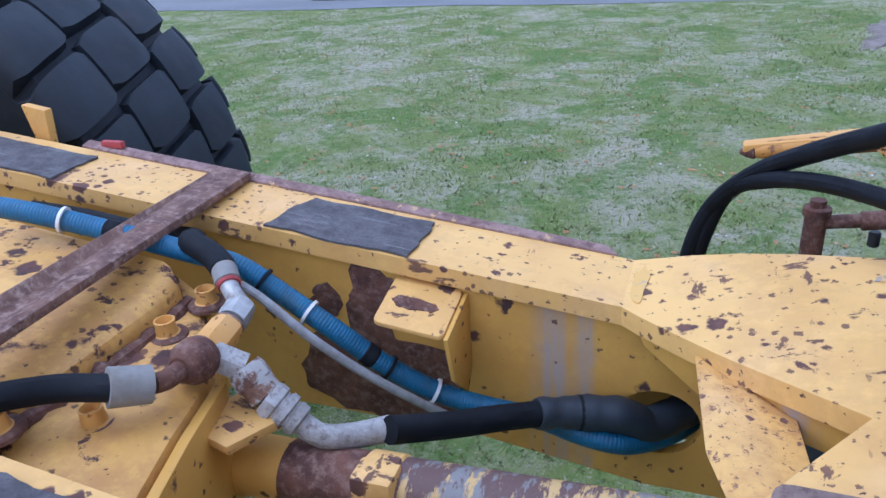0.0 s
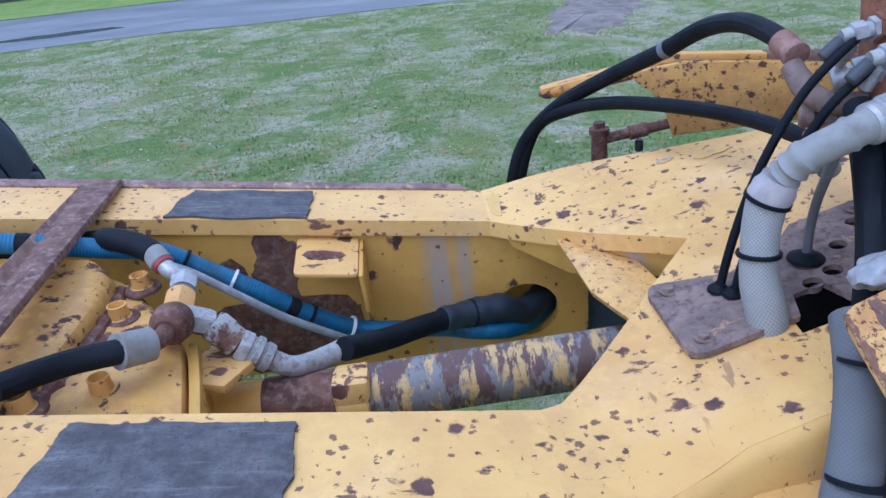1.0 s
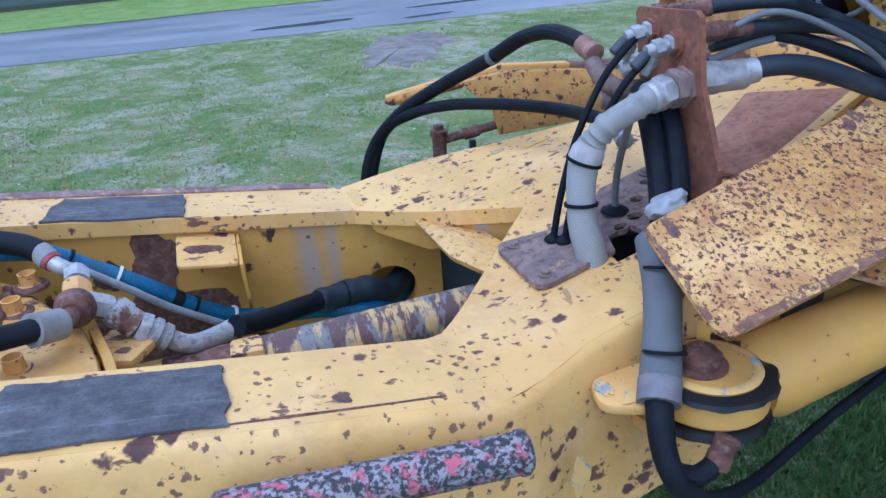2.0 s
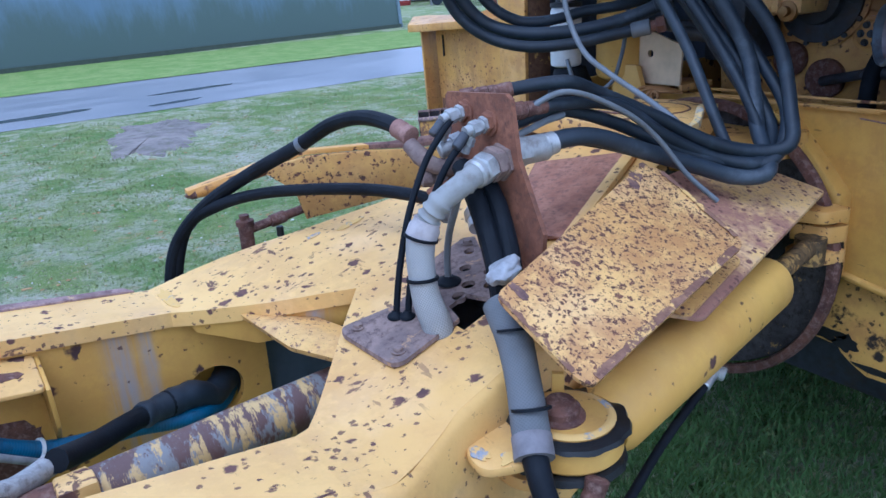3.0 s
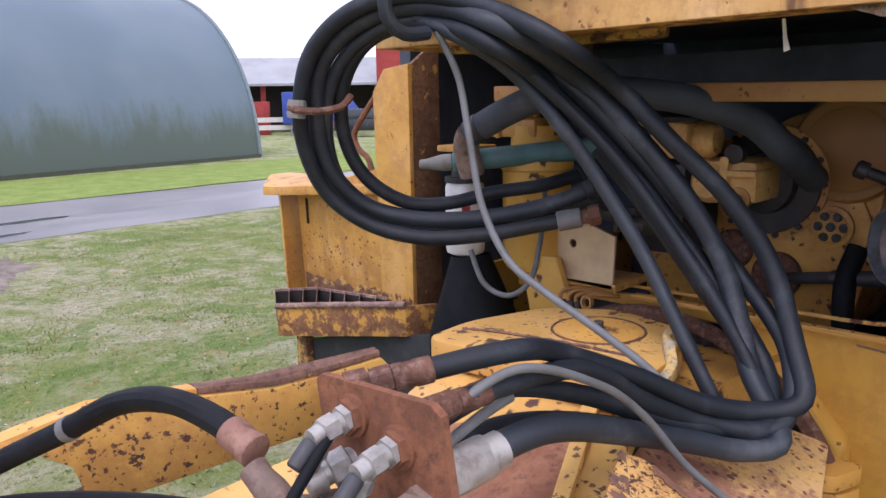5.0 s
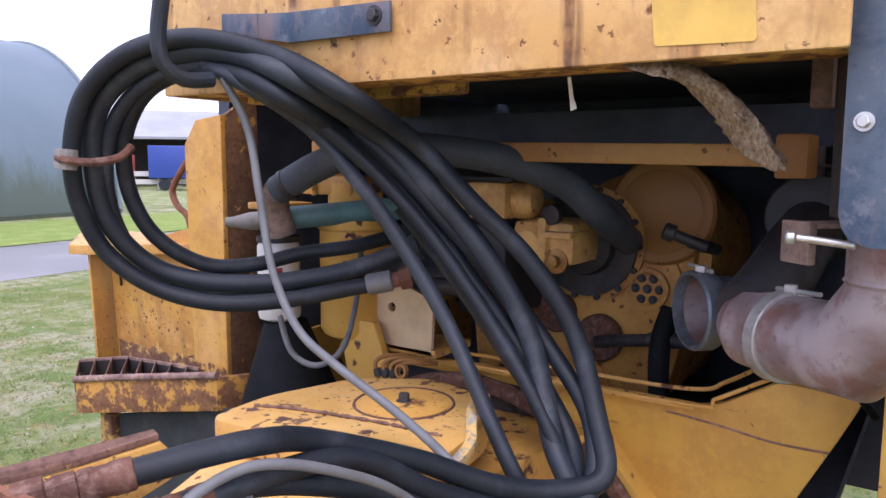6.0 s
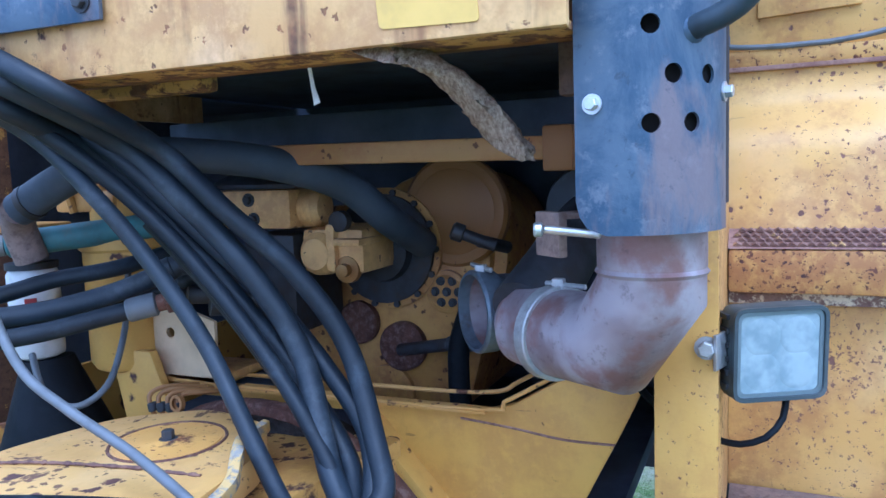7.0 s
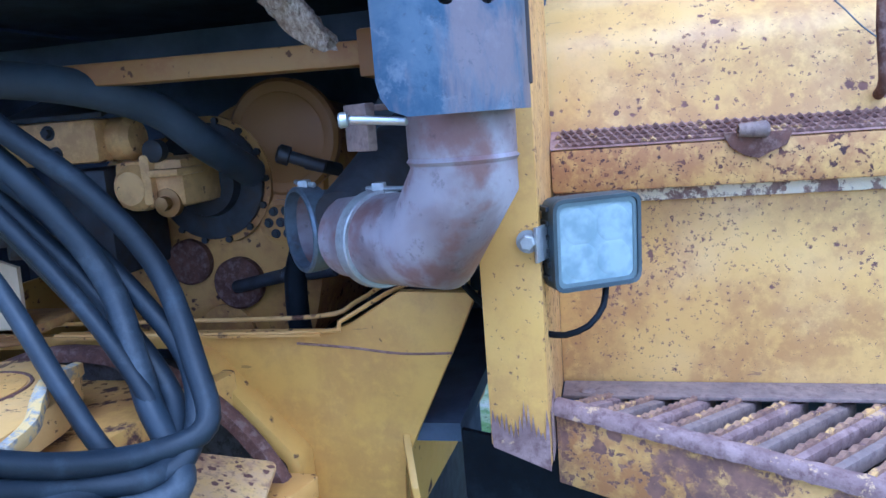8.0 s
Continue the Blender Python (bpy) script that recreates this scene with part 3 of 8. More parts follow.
def tube(pts, r, seg=12, step=0.012, rib=0.0, period=0.0, taper=None):
    """A hose along a curve; rib and period make it corrugated."""
    path = smooth_path(pts, period / 4 if rib else step)
    bm = bmesh.new()
    d, a, b = frame_of(path[1] - path[0])
    rows = []
    for k, p in enumerate(path):
        t = (path[min(k + 1, len(path) - 1)] - path[max(k - 1, 0)]).normalized()
        a = (a - t * a.dot(t)).normalized()
        b = t.cross(a)
        rr = r + (rib if rib and k % 4 < 2 else 0.0)
        if taper:
            rr *= taper(k / (len(path) - 1))
        rows.append([bm.verts.new(p + (a * math.cos(2 * math.pi * i / seg) + b * math.sin(2 * math.pi * i / seg)) * rr) for i in range(seg)])
    for r0, r1 in zip(rows, rows[1:]):
        for i in range(seg):
            bm.faces.new((r0[i], r0[(i + 1) % seg], r1[(i + 1) % seg], r1[i]))
    uv = bm.loops.layers.uv.new("along")
    run, where = 0.0, {}
    for k, row in enumerate(rows):
        run += (path[k] - path[k - 1]).length if k else 0.0
        for i, v in enumerate(row):
            where[v] = (i / seg, run / (6.2832 * r))
    for f in bm.faces:
        us = [where[lp.vert] for lp in f.loops]
        wrap = max(u for u, _ in us) - min(u for u, _ in us) > 0.5
        for lp, (u, v) in zip(f.loops, us):
            lp[uv].uv = (u + 1.0 if wrap and u < 0.5 else u, v)
    bm.faces.new(rows[0][::-1])
    bm.faces.new(rows[-1])
    return bm


def band(p, d, r, width, thick=0.002):
    """A cable tie or hose clip: a narrow ring round a hose."""
    return lathe(Vector(p) - Vector(d).normalized() * width / 2, d, [(0, r), (0, r + thick), (width, r + thick), (width, r)], 16)


def bolt_bm(p, d, r=0.008, h=0.007):
    return joined(lathe(p, d, [(0, r * 1.5), (0.002, r * 1.5), (0.002, r)], 16), lathe(Vector(p) + Vector(d).normalized() * 0.002, d, [(0, r), (h, r), (h + 0.001, r * 0.85)], 24, hexed=(0, 1, 2)))


def hose(pts, r, mat, label, group="hydraulic hoses", ends=(None, None), seg=12, taper=None):
    """A flexible hose with its crimped end sleeves."""
    e = thing("hydraulic_hose", label, "hose", tuple(pts[0]), group)
    part("tube", tube(pts, r, seg, taper=taper), mat, e)
    for k, m in enumerate(ends):
        if m is not None:
            p, q = (Vector(pts[0]), Vector(pts[1])) if k == 0 else (Vector(pts[-1]), Vector(pts[-2]))
            d = (q - p).normalized()
            w = r * (taper(float(k)) if taper else 1.0)
            part("end_sleeve", lathe(p - d * 0.004, d, [(0, w * 0.9), (0.002, w * 1.22), (0.012, w * 1.22), (0.014, w * 1.14), (0.024, w * 1.14), (0.026, w * 1.22), (0.042, w * 1.2), (0.044, w * 0.9)], 18), m, e)
    return e


# heights of the front frame's sloping top: the rails, and the joint plate
def z1(x, y):
    return 1.12 - 0.126 * x - 0.016 * y


def z2(x, y):
    """Joint plate: a plane that bends gently into the rails near x = 0.575."""
    bend_in = max(0.0, 1 - max(0.0, x - 0.575) / 0.17)
    plane = 0.9017 + 0.2353 * x + 0.0296 * y
    return plane + bend_in * bend_in * (z1(0.575, y) - 0.9017 - 0.2353 * 0.575 - 0.0296 * y)


def on1(x, y, up=0.0):
    return (x, y, z1(x, y) + up)


def on2(x, y, up=0.0):
    return (x, y, z2(x, y) + up)


HOSE = {
    "arch_a": [(0.645, 0.285, 0.9), (0.655, 0.282, 1.011), (0.684, 0.268, 1.1), (0.741, 0.211, 1.182), (0.817, 0.129, 1.25), (0.888, 0.028, 1.312), (0.925, -0.06, 1.362), (0.944, -0.151, 1.384), (0.955, -0.235, 1.38), (0.961, -0.288, 1.364), (0.955, -0.31, 1.36)],
    "arch_b": [(0.665, 0.285, 0.9), (0.669, 0.28, 1.01), (0.704, 0.254, 1.129), (0.757, 0.177, 1.184), (0.822, 0.106, 1.21), (0.896, 0.012, 1.223), (0.963, -0.111, 1.233), (1.001, -0.221, 1.235), (1.013, -0.277, 1.229), (1.0, -0.33, 1.22)],
    "bundle_a": [(1.069, -0.377, 1.431), (1.11, -0.40, 1.437), (1.155, -0.42, 1.441), (1.205, -0.432, 1.438), (1.29, -0.414, 1.409), (1.438, -0.433, 1.343), (1.55, -0.472, 1.282), (1.643, -0.518, 1.252), (1.696, -0.563, 1.264), (1.735, -0.534, 1.33), (1.77, -0.478, 1.443), (1.753, -0.411, 1.544), (1.716, -0.333, 1.63), (1.685, -0.251, 1.718), (1.545, -0.227, 1.787), (1.545, -0.091, 1.846), (1.518, 0.052, 1.879), (1.465, 0.143, 1.858), (1.436, 0.224, 1.794), (1.434, 0.266, 1.701), (1.455, 0.285, 1.611), (1.5, 0.28, 1.525), (1.563, 0.231, 1.462), (1.63, 0.15, 1.435), (1.704, 0.059, 1.44), (1.773, -0.037, 1.462), (1.808, -0.084, 1.473)],
    "bundle_b": [(1.13, -0.425, 1.332), (1.187, -0.436, 1.343), (1.264, -0.443, 1.333), (1.392, -0.451, 1.285), (1.513, -0.479, 1.239), (1.6, -0.515, 1.206), (1.65, -0.551, 1.217), (1.711, -0.48, 1.282), (1.733, -0.452, 1.341), (1.763, -0.405, 1.435), (1.746, -0.345, 1.54), (1.717, -0.269, 1.638), (1.68, -0.186, 1.728), (1.545, -0.156, 1.798), (1.545, -0.021, 1.85), (1.526, 0.089, 1.861), (1.484, 0.17, 1.832), (1.466, 0.241, 1.768), (1.475, 0.274, 1.671), (1.506, 0.282, 1.577), (1.573, 0.257, 1.499), (1.649, 0.183, 1.468), (1.732, 0.081, 1.469), (1.808, -0.025, 1.495), (1.872, -0.112, 1.537)],
    "bundle_c": [(1.115, -0.418, 1.4025), (1.165, -0.425, 1.404), (1.326, -0.43, 1.382), (1.451, -0.45, 1.304), (1.566, -0.476, 1.249), (1.643, -0.531, 1.232), (1.738, -0.495, 1.281), (1.771, -0.394, 1.395), (1.766, -0.306, 1.498), (1.724, -0.223, 1.618), (1.677, -0.144, 1.711), (1.545, -0.122, 1.779), (1.545, 0.005, 1.827), (1.541, 0.121, 1.832), (1.515, 0.188, 1.796), (1.514, 0.244, 1.72), (1.536, 0.264, 1.628), (1.576, 0.249, 1.551), (1.644, 0.208, 1.5), (1.713, 0.153, 1.496), (1.79, 0.1, 1.514), (1.87, 0.033, 1.526), (1.981, -0.018, 1.551)],
    "bundle_d": [(1.686, -0.476, 1.179), (1.66, -0.443, 1.25), (1.668, -0.395, 1.321), (1.695, -0.303, 1.444), (1.685, -0.226, 1.557), (1.656, -0.169, 1.648), (1.625, -0.092, 1.74), (1.545, -0.042, 1.801), (1.541, 0.079, 1.841), (1.506, 0.168, 1.813), (1.489, 0.237, 1.744), (1.501, 0.278, 1.639), (1.544, 0.286, 1.536), (1.614, 0.241, 1.462), (1.691, 0.164, 1.442), (1.773, 0.059, 1.448), (1.868, -0.01, 1.475), (1.954, -0.062, 1.503)],
    "bundle_e": [(1.11, -0.392, 1.375), (1.21, -0.402, 1.385), (1.335, -0.424, 1.345), (1.482, -0.452, 1.274), (1.596, -0.492, 1.233), (1.668, -0.549, 1.237), (1.747, -0.52, 1.315), (1.78, -0.441, 1.4), (1.776, -0.351, 1.5), (1.728, -0.273, 1.601), (1.686, -0.193, 1.697), (1.643, -0.102, 1.78)],
    "bundle_f": [(1.08, -0.39, 1.325), (1.19, -0.385, 1.335), (1.312, -0.397, 1.311), (1.474, -0.435, 1.255), (1.581, -0.48, 1.215), (1.651, -0.517, 1.209), (1.723, -0.494, 1.246), (1.745, -0.467, 1.296), (1.761, -0.37, 1.394), (1.751, -0.272, 1.516), (1.719, -0.194, 1.618)],
    "bundle_g": [(1.655, -0.53, 1.222), (1.70, -0.50, 1.262), (1.722, -0.43, 1.36), (1.73, -0.34, 1.47), (1.705, -0.255, 1.585), (1.66, -0.18, 1.68), (1.585, -0.115, 1.765), (1.552, -0.03, 1.815), (1.54, 0.06, 1.842)],
    "cable_a": [(1.532, 0.006, 1.817), (1.56, -0.016, 1.741), (1.557, -0.044, 1.633), (1.547, -0.079, 1.526), (1.532, -0.147, 1.445), (1.527, -0.226, 1.404), (1.527, -0.323, 1.362), (1.512, -0.403, 1.334), (1.509, -0.438, 1.314)],
    "cable_b": [(1.09, -0.415, 1.358), (1.16, -0.414, 1.374), (1.207, -0.413, 1.379)],
    "cable_c": [(1.09, -0.41, 1.385), (1.178, -0.444, 1.426), (1.301, -0.465, 1.379), (1.386, -0.478, 1.317), (1.444, -0.507, 1.24), (1.487, -0.548, 1.186)],
    "strap": [(1.439, 0.019, 1.922), (1.439, 0.031, 1.867), (1.447, 0.03, 1.83), (1.474, 0.022, 1.81), (1.521, 0.018, 1.814)],
    "cable_filter": [(1.78, 0.156, 1.384), (1.75, 0.094, 1.328), (1.762, 0.039, 1.308), (1.811, 0.02, 1.332), (1.868, 0.04, 1.39), (1.895, 0.05, 1.45), (1.91, 0.055, 1.52)],
    "suction": [(1.781, 0.156, 1.634), (1.799, 0.06, 1.683), (1.833, -0.036, 1.716), (1.9, -0.143, 1.713), (1.975, -0.244, 1.693), (2.051, -0.324, 1.653), (2.109, -0.376, 1.589), (2.25, -0.38, 1.53)],
    "rod": [(1.771, 0.277, 1.567), (1.825, 0.222, 1.571), (1.975, 0.034, 1.595)],
    "cond_front": [(0.868, -0.482, 1.07), (0.863, -0.482, 1.10), (0.857, -0.466, 1.14), (0.856, -0.458, 1.176), (0.860, -0.449, 1.21), (0.866, -0.446, 1.240)],
    "cond_fit": [(0.866, -0.446, 1.240), (0.876, -0.452, 1.268), (0.893, -0.468, 1.297), (0.922, -0.480, 1.318), (0.955, -0.480, 1.332), (0.985, -0.473, 1.338)],
    "lead_a": [(0.834, -0.402, 1.09), (0.849, -0.397, 1.162), (0.870, -0.393, 1.234), (0.893, -0.389, 1.287), (0.926, -0.386, 1.345), (0.962, -0.385, 1.385), (0.985, -0.380, 1.402)],
    "lead_b": [(0.846, -0.420, 1.085), (0.858, -0.413, 1.14), (0.883, -0.408, 1.217), (0.906, -0.413, 1.27), (0.936, -0.425, 1.336), (0.971, -0.43, 1.374), (0.990, -0.437, 1.390)],
    "lead_c": [(0.950, -0.395, 1.118), (0.948, -0.397, 1.17), (0.945, -0.412, 1.22), (0.938, -0.440, 1.265), (0.930, -0.465, 1.30)],
    "drop_a": [(0.985, -0.40, 1.325), (0.972, -0.445, 1.295), (0.962, -0.49, 1.24), (0.950, -0.528, 1.185), (0.94, -0.55, 1.14)],
    "drop_b": [(1.005, -0.43, 1.31), (0.996, -0.475, 1.275), (0.985, -0.512, 1.225), (0.972, -0.54, 1.18), (0.96, -0.56, 1.14)],
    "cond_low": [(0.896, -0.598, 1.168), (0.881, -0.646, 1.136), (0.862, -0.685, 1.097), (0.839, -0.723, 1.061), (0.814, -0.761, 1.027)],
    "sleeve": [(0.815, -0.759, 1.032), (0.8, -0.796, 0.995), (0.799, -0.822, 0.968), (0.819, -0.824, 0.936), (0.868, -0.818, 0.902), (0.96, -0.786, 0.882), (1.119, -0.73, 0.895), (1.282, -0.687, 0.917), (1.417, -0.654, 0.949)],
    "sleeve_b": [(0.814, -0.802, 0.952), (0.845, -0.809, 0.939), (0.877, -0.805, 0.954), (0.887, -0.804, 0.98)],
    "left_hose": [(-0.041, -0.513, 1.141), (-0.022, -0.489, 1.136), (0.013, -0.449, 1.125), (0.063, -0.428, 1.12), (0.077, -0.421, 1.119)],
    "couple": [(0.027, -0.149, 1.127), (0.044, -0.166, 1.112), (0.049, -0.171, 1.109), (0.065, -0.184, 1.102), (0.083, -0.196, 1.096), (0.088, -0.231, 1.092), (0.088, -0.241, 1.089), (0.098, -0.3, 1.09), (0.097, -0.351, 1.097), (0.096, -0.374, 1.099), (0.092, -0.392, 1.105), (0.063, -0.428, 1.12), (0.138, -0.286, 1.064), (0.169, -0.291, 1.028), (0.212, -0.29, 0.994), (0.23, -0.29, 0.981), (0.248, -0.281, 0.971), (0.277, -0.256, 0.962), (0.307, -0.229, 0.957)],
    "lock": [(0.315, -0.249, 0.971), (0.372, -0.173, 0.932), (0.436, -0.113, 0.912), (0.506, -0.059, 0.893), (0.584, -0.027, 0.879), (0.615, -0.005, 0.85), (0.65, 0.03, 0.845), (0.68, 0.075, 0.84), (0.7, 0.12, 0.84)],
    "blue_a": [(-0.34, -0.176, 1.202), (-0.288, -0.165, 1.192), (-0.175, -0.135, 1.158), (-0.061, -0.116, 1.127), (0.018, -0.105, 1.106), (0.083, -0.098, 1.061), (0.153, -0.097, 1.015), (0.238, -0.077, 0.939), (0.312, -0.055, 0.888), (0.389, -0.045, 0.868), (0.466, -0.042, 0.860), (0.53, -0.052, 0.852), (0.585, -0.046, 0.842), (0.62, -0.012, 0.826), (0.655, 0.03, 0.815), (0.69, 0.09, 0.805)],
    "black_b": [(-0.43, -0.05, 1.135), (-0.33, -0.05, 1.13), (-0.2, -0.05, 1.115), (-0.1, -0.055, 1.115), (-0.047, -0.117, 1.143), (-0.004, -0.133, 1.137), (0.019, -0.144, 1.129), (0.031, -0.154, 1.125)],
    "white_line": [(0.047, -0.145, 1.097), (0.081, -0.145, 1.078), (0.144, -0.147, 1.03), (0.2, -0.127, 0.972), (0.259, -0.107, 0.922), (0.324, -0.073, 0.862)],
    "lamp_lead": [(1.941, -1.033, 1.367), (1.923, -1.029, 1.342), (1.914, -1.009, 1.317), (1.919, -0.978, 1.303), (1.929, -0.953, 1.302)],
    "low_lead": [(1.988, -0.83, 1.36), (2.004, -0.843, 1.336), (2.03, -0.856, 1.312)],
}

# ---- ground, road, distance ----
def sheet(name, x0, x1, y0, y1, z, nx, ny, bumpy, material, label, wob=None):
    bm = bmesh.new()
    grid = []
    for i in range(nx + 1):
        row = []
        for j in range(ny + 1):
            x, y = x0 + (x1 - x0) * i / nx, y0 + (y1 - y0) * j / ny
            h = bumpy * noise.noise(Vector((x * 0.7, y * 0.7, 0.3))) + 0.4 * bumpy * noise.noise(Vector((x * 2.3, y * 2.3, 5.0)))
            yy = y + (wob(x, j / ny) if wob else 0.0)
            row.append(bm.verts.new((x, yy, z + h)))
        grid.append(row)
    for i in range(nx):
        for j in range(ny):
            bm.faces.new((grid[i][j], grid[i + 1][j], grid[i + 1][j + 1], grid[i][j + 1]))
    return solid(name, bm, material, label, kind="structure", smooth=180)


def rise(x, y):
    """Gentle unevenness of the lawn, level again at the lane."""
    if abs(x) > 17 or not -9 < y < 9.4:
        return 0.0
    return 0.025 * noise.noise(Vector((x * 0.5, y * 0.5, 0))) * min(1.0, (9.4 - y) * 0.8)


def build_ground():
    bm = bmesh.new()
    xs = [-400, -150, -60, -30] + [-16 + 0.5 * i for i in range(65)] + [30, 60, 150, 400]
    ys = [-400, -150, -60, -20] + [-8 + 0.5 * i for i in range(50)] + [30, 60, 150, 400]
    grid = [[bm.verts.new((x, y, GROUND + rise(x, y))) for y in ys] for x in xs]
    for i in range(len(xs) - 1):
        for j in range(len(ys) - 1):
            bm.faces.new((grid[i][j], grid[i + 1][j], grid[i + 1][j + 1], grid[i][j + 1]))
    solid("ground", bm, ground_material(), "mossy thin lawn with bare grey patches round the machine", "lawn", kind="structure", smooth=180)
    mat_r, mat_v = road_material(), verge_material()
    wob = lambda x, j: 0.22 * noise.noise(Vector((x * 0.45, 3.0 + 4 * round(j), 0))) + 0.02 * x
    sheet("road", -60, 60, 9.75, 13.9, GROUND + 0.006, 120, 6, 0.003, mat_r, "narrow wet grey asphalt lane across the lawn", wob)
    wob2 = lambda x, j: 0.16 * noise.noise(Vector((x * 0.6, 9.0 + 5 * round(j), 0))) + 0.05 * x
    sheet("verge", -60, 60, 13.75, 19.0, GROUND + 0.016, 120, 6, 0.005, mat_v, "bright green grass verge beside the lane", wob2)
    # puddles and the bare earth patch
    wet = plain("puddle_water", (0.05, 0.05, 0.05), 0.12, vary=0.2, bump=0.02)
    for cx, cy, a, b in ((1.75, 10.75, 0.8, 0.17), (3.6, 10.35, 0.45, 0.09), (4.3, 11.6, 0.7, 0.12), (-4.9, 10.7, 0.95, 0.2)):
        bm = bmesh.new()
        ring = [bm.verts.new((cx + a * math.cos(t) * (1 + 0.3 * noise.noise(Vector((cx, t * 1.7, 1)))), cy + b * math.sin(t) * (1 + 0.35 * noise.noise(Vector((cy, t * 2.0, 4)))) + 0.1 * math.cos(t), GROUND + 0.0105)) for t in [2 * math.pi * i / 40 for i in range(40)]]
        bm.faces.new(ring)
        solid("puddle", bm, wet, "shallow dark puddle on the wet lane", "puddle", group="puddles on the lane", kind="structure")
    earth = plain("bare_earth", (0.21, 0.175, 0.15), 0.9, vary=0.55, scale=9.0, bump=0.8, dirt=(0.12, 0.12, 0.06))
    bm = bmesh.new()
    c = bm.verts.new((2.55, 7.75, GROUND + 0.032))
    ring, mid = [], []
    for i in range(90):
        t = 2 * math.pi * i / 90
        k = 1 + 0.4 * noise.noise(Vector((math.cos(t) * 2, math.sin(t) * 2, 2))) + 0.28 * noise.noise(Vector((math.cos(t) * 7, math.sin(t) * 7, 5)))
        at = lambda s, z: bm.verts.new((2.55 + s * (0.62 * k * math.cos(t) + 0.45 * math.sin(t)), 7.75 + s * 1.25 * k * math.sin(t), z))
        mid.append(at(0.6, GROUND + 0.026 + 0.012 * noise.noise(Vector((i * 0.7, 1, 1)))))
        ring.append(at(1.0, GROUND - 0.014))
    for i in range(90):
        j = (i + 1) % 90
        bm.faces.new((c, mid[i], mid[j]))
        bm.faces.new((mid[i], ring[i], ring[j], mid[j]))
    solid("earth_patch", bm, earth, "bare muddy patch in the thin lawn", "bare earth", kind="structure", smooth=180)


def build_grass():
    """Short blades and moss tufts on the lawn nearer the machine, ranker growth under it, darkened with its shade."""
    rng = random.Random(4)
    green = plain("grass_blades", (0.30, 0.35, 0.13), 0.8, vary=0.55, scale=2.0, spec=0.2)
    dry = plain("dry_grass_blades", (0.45, 0.41, 0.27), 0.85, vary=0.4, scale=2.0, spec=0.2)
    # rank growth, its dark green also carrying the machine's shade
    rank = plain("shaded_rank_grass_blades", (0.09, 0.16, 0.042), 0.8, vary=0.5, scale=3.0, spec=0.2)
    for k, (mat, count, lbl) in enumerate(((green, 120000, "short green grass blades and moss"), (dry, 80000, "pale dry grass stalks and chips"), (rank, 42000, "rank grass under the machine, its shade put into the dark green"))):
        verts, faces = [], []
        for _ in range(count):
            if k < 2:
                y = -1.5 + 10.9 * rng.random() ** 0.9
                x = rng.uniform(-8.0, 8.0) * (0.4 + 0.6 * (y + 1.5) / 10.9) + 0.4
                dens = noise.noise(Vector((x * 0.9, y * 0.9, 7.0))) + 0.5 * noise.noise(Vector((x * 3.1, y * 3.1, 2.0)))
                if (dens < -0.02) == (k == 0) and rng.random() < 0.8:
                    continue
                h = rng.uniform(0.009, 0.032) * (1.0 if k == 0 else 0.55)
                w = rng.uniform(0.003, 0.010)
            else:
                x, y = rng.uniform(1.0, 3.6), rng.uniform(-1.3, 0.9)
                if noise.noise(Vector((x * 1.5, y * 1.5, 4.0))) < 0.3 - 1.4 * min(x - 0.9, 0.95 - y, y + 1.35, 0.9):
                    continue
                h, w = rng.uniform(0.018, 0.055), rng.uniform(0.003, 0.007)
            t = rng.uniform(0, 6.28)
            lean = 1.0 if k < 2 else 0.7
            lx, ly = rng.uniform(-lean, lean) * h, rng.uniform(-lean, lean) * h
            z = GROUND + rise(x, y) - 0.004
            i = len(verts)
            verts += [(x - w * math.cos(t), y - w * math.sin(t), z), (x + w * math.cos(t), y + w * math.sin(t), z), (x + lx, y + ly, z + h)]
            faces.append((i, i + 1, i + 2))
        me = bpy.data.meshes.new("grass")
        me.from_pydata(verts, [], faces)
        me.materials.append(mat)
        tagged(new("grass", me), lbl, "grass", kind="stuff")


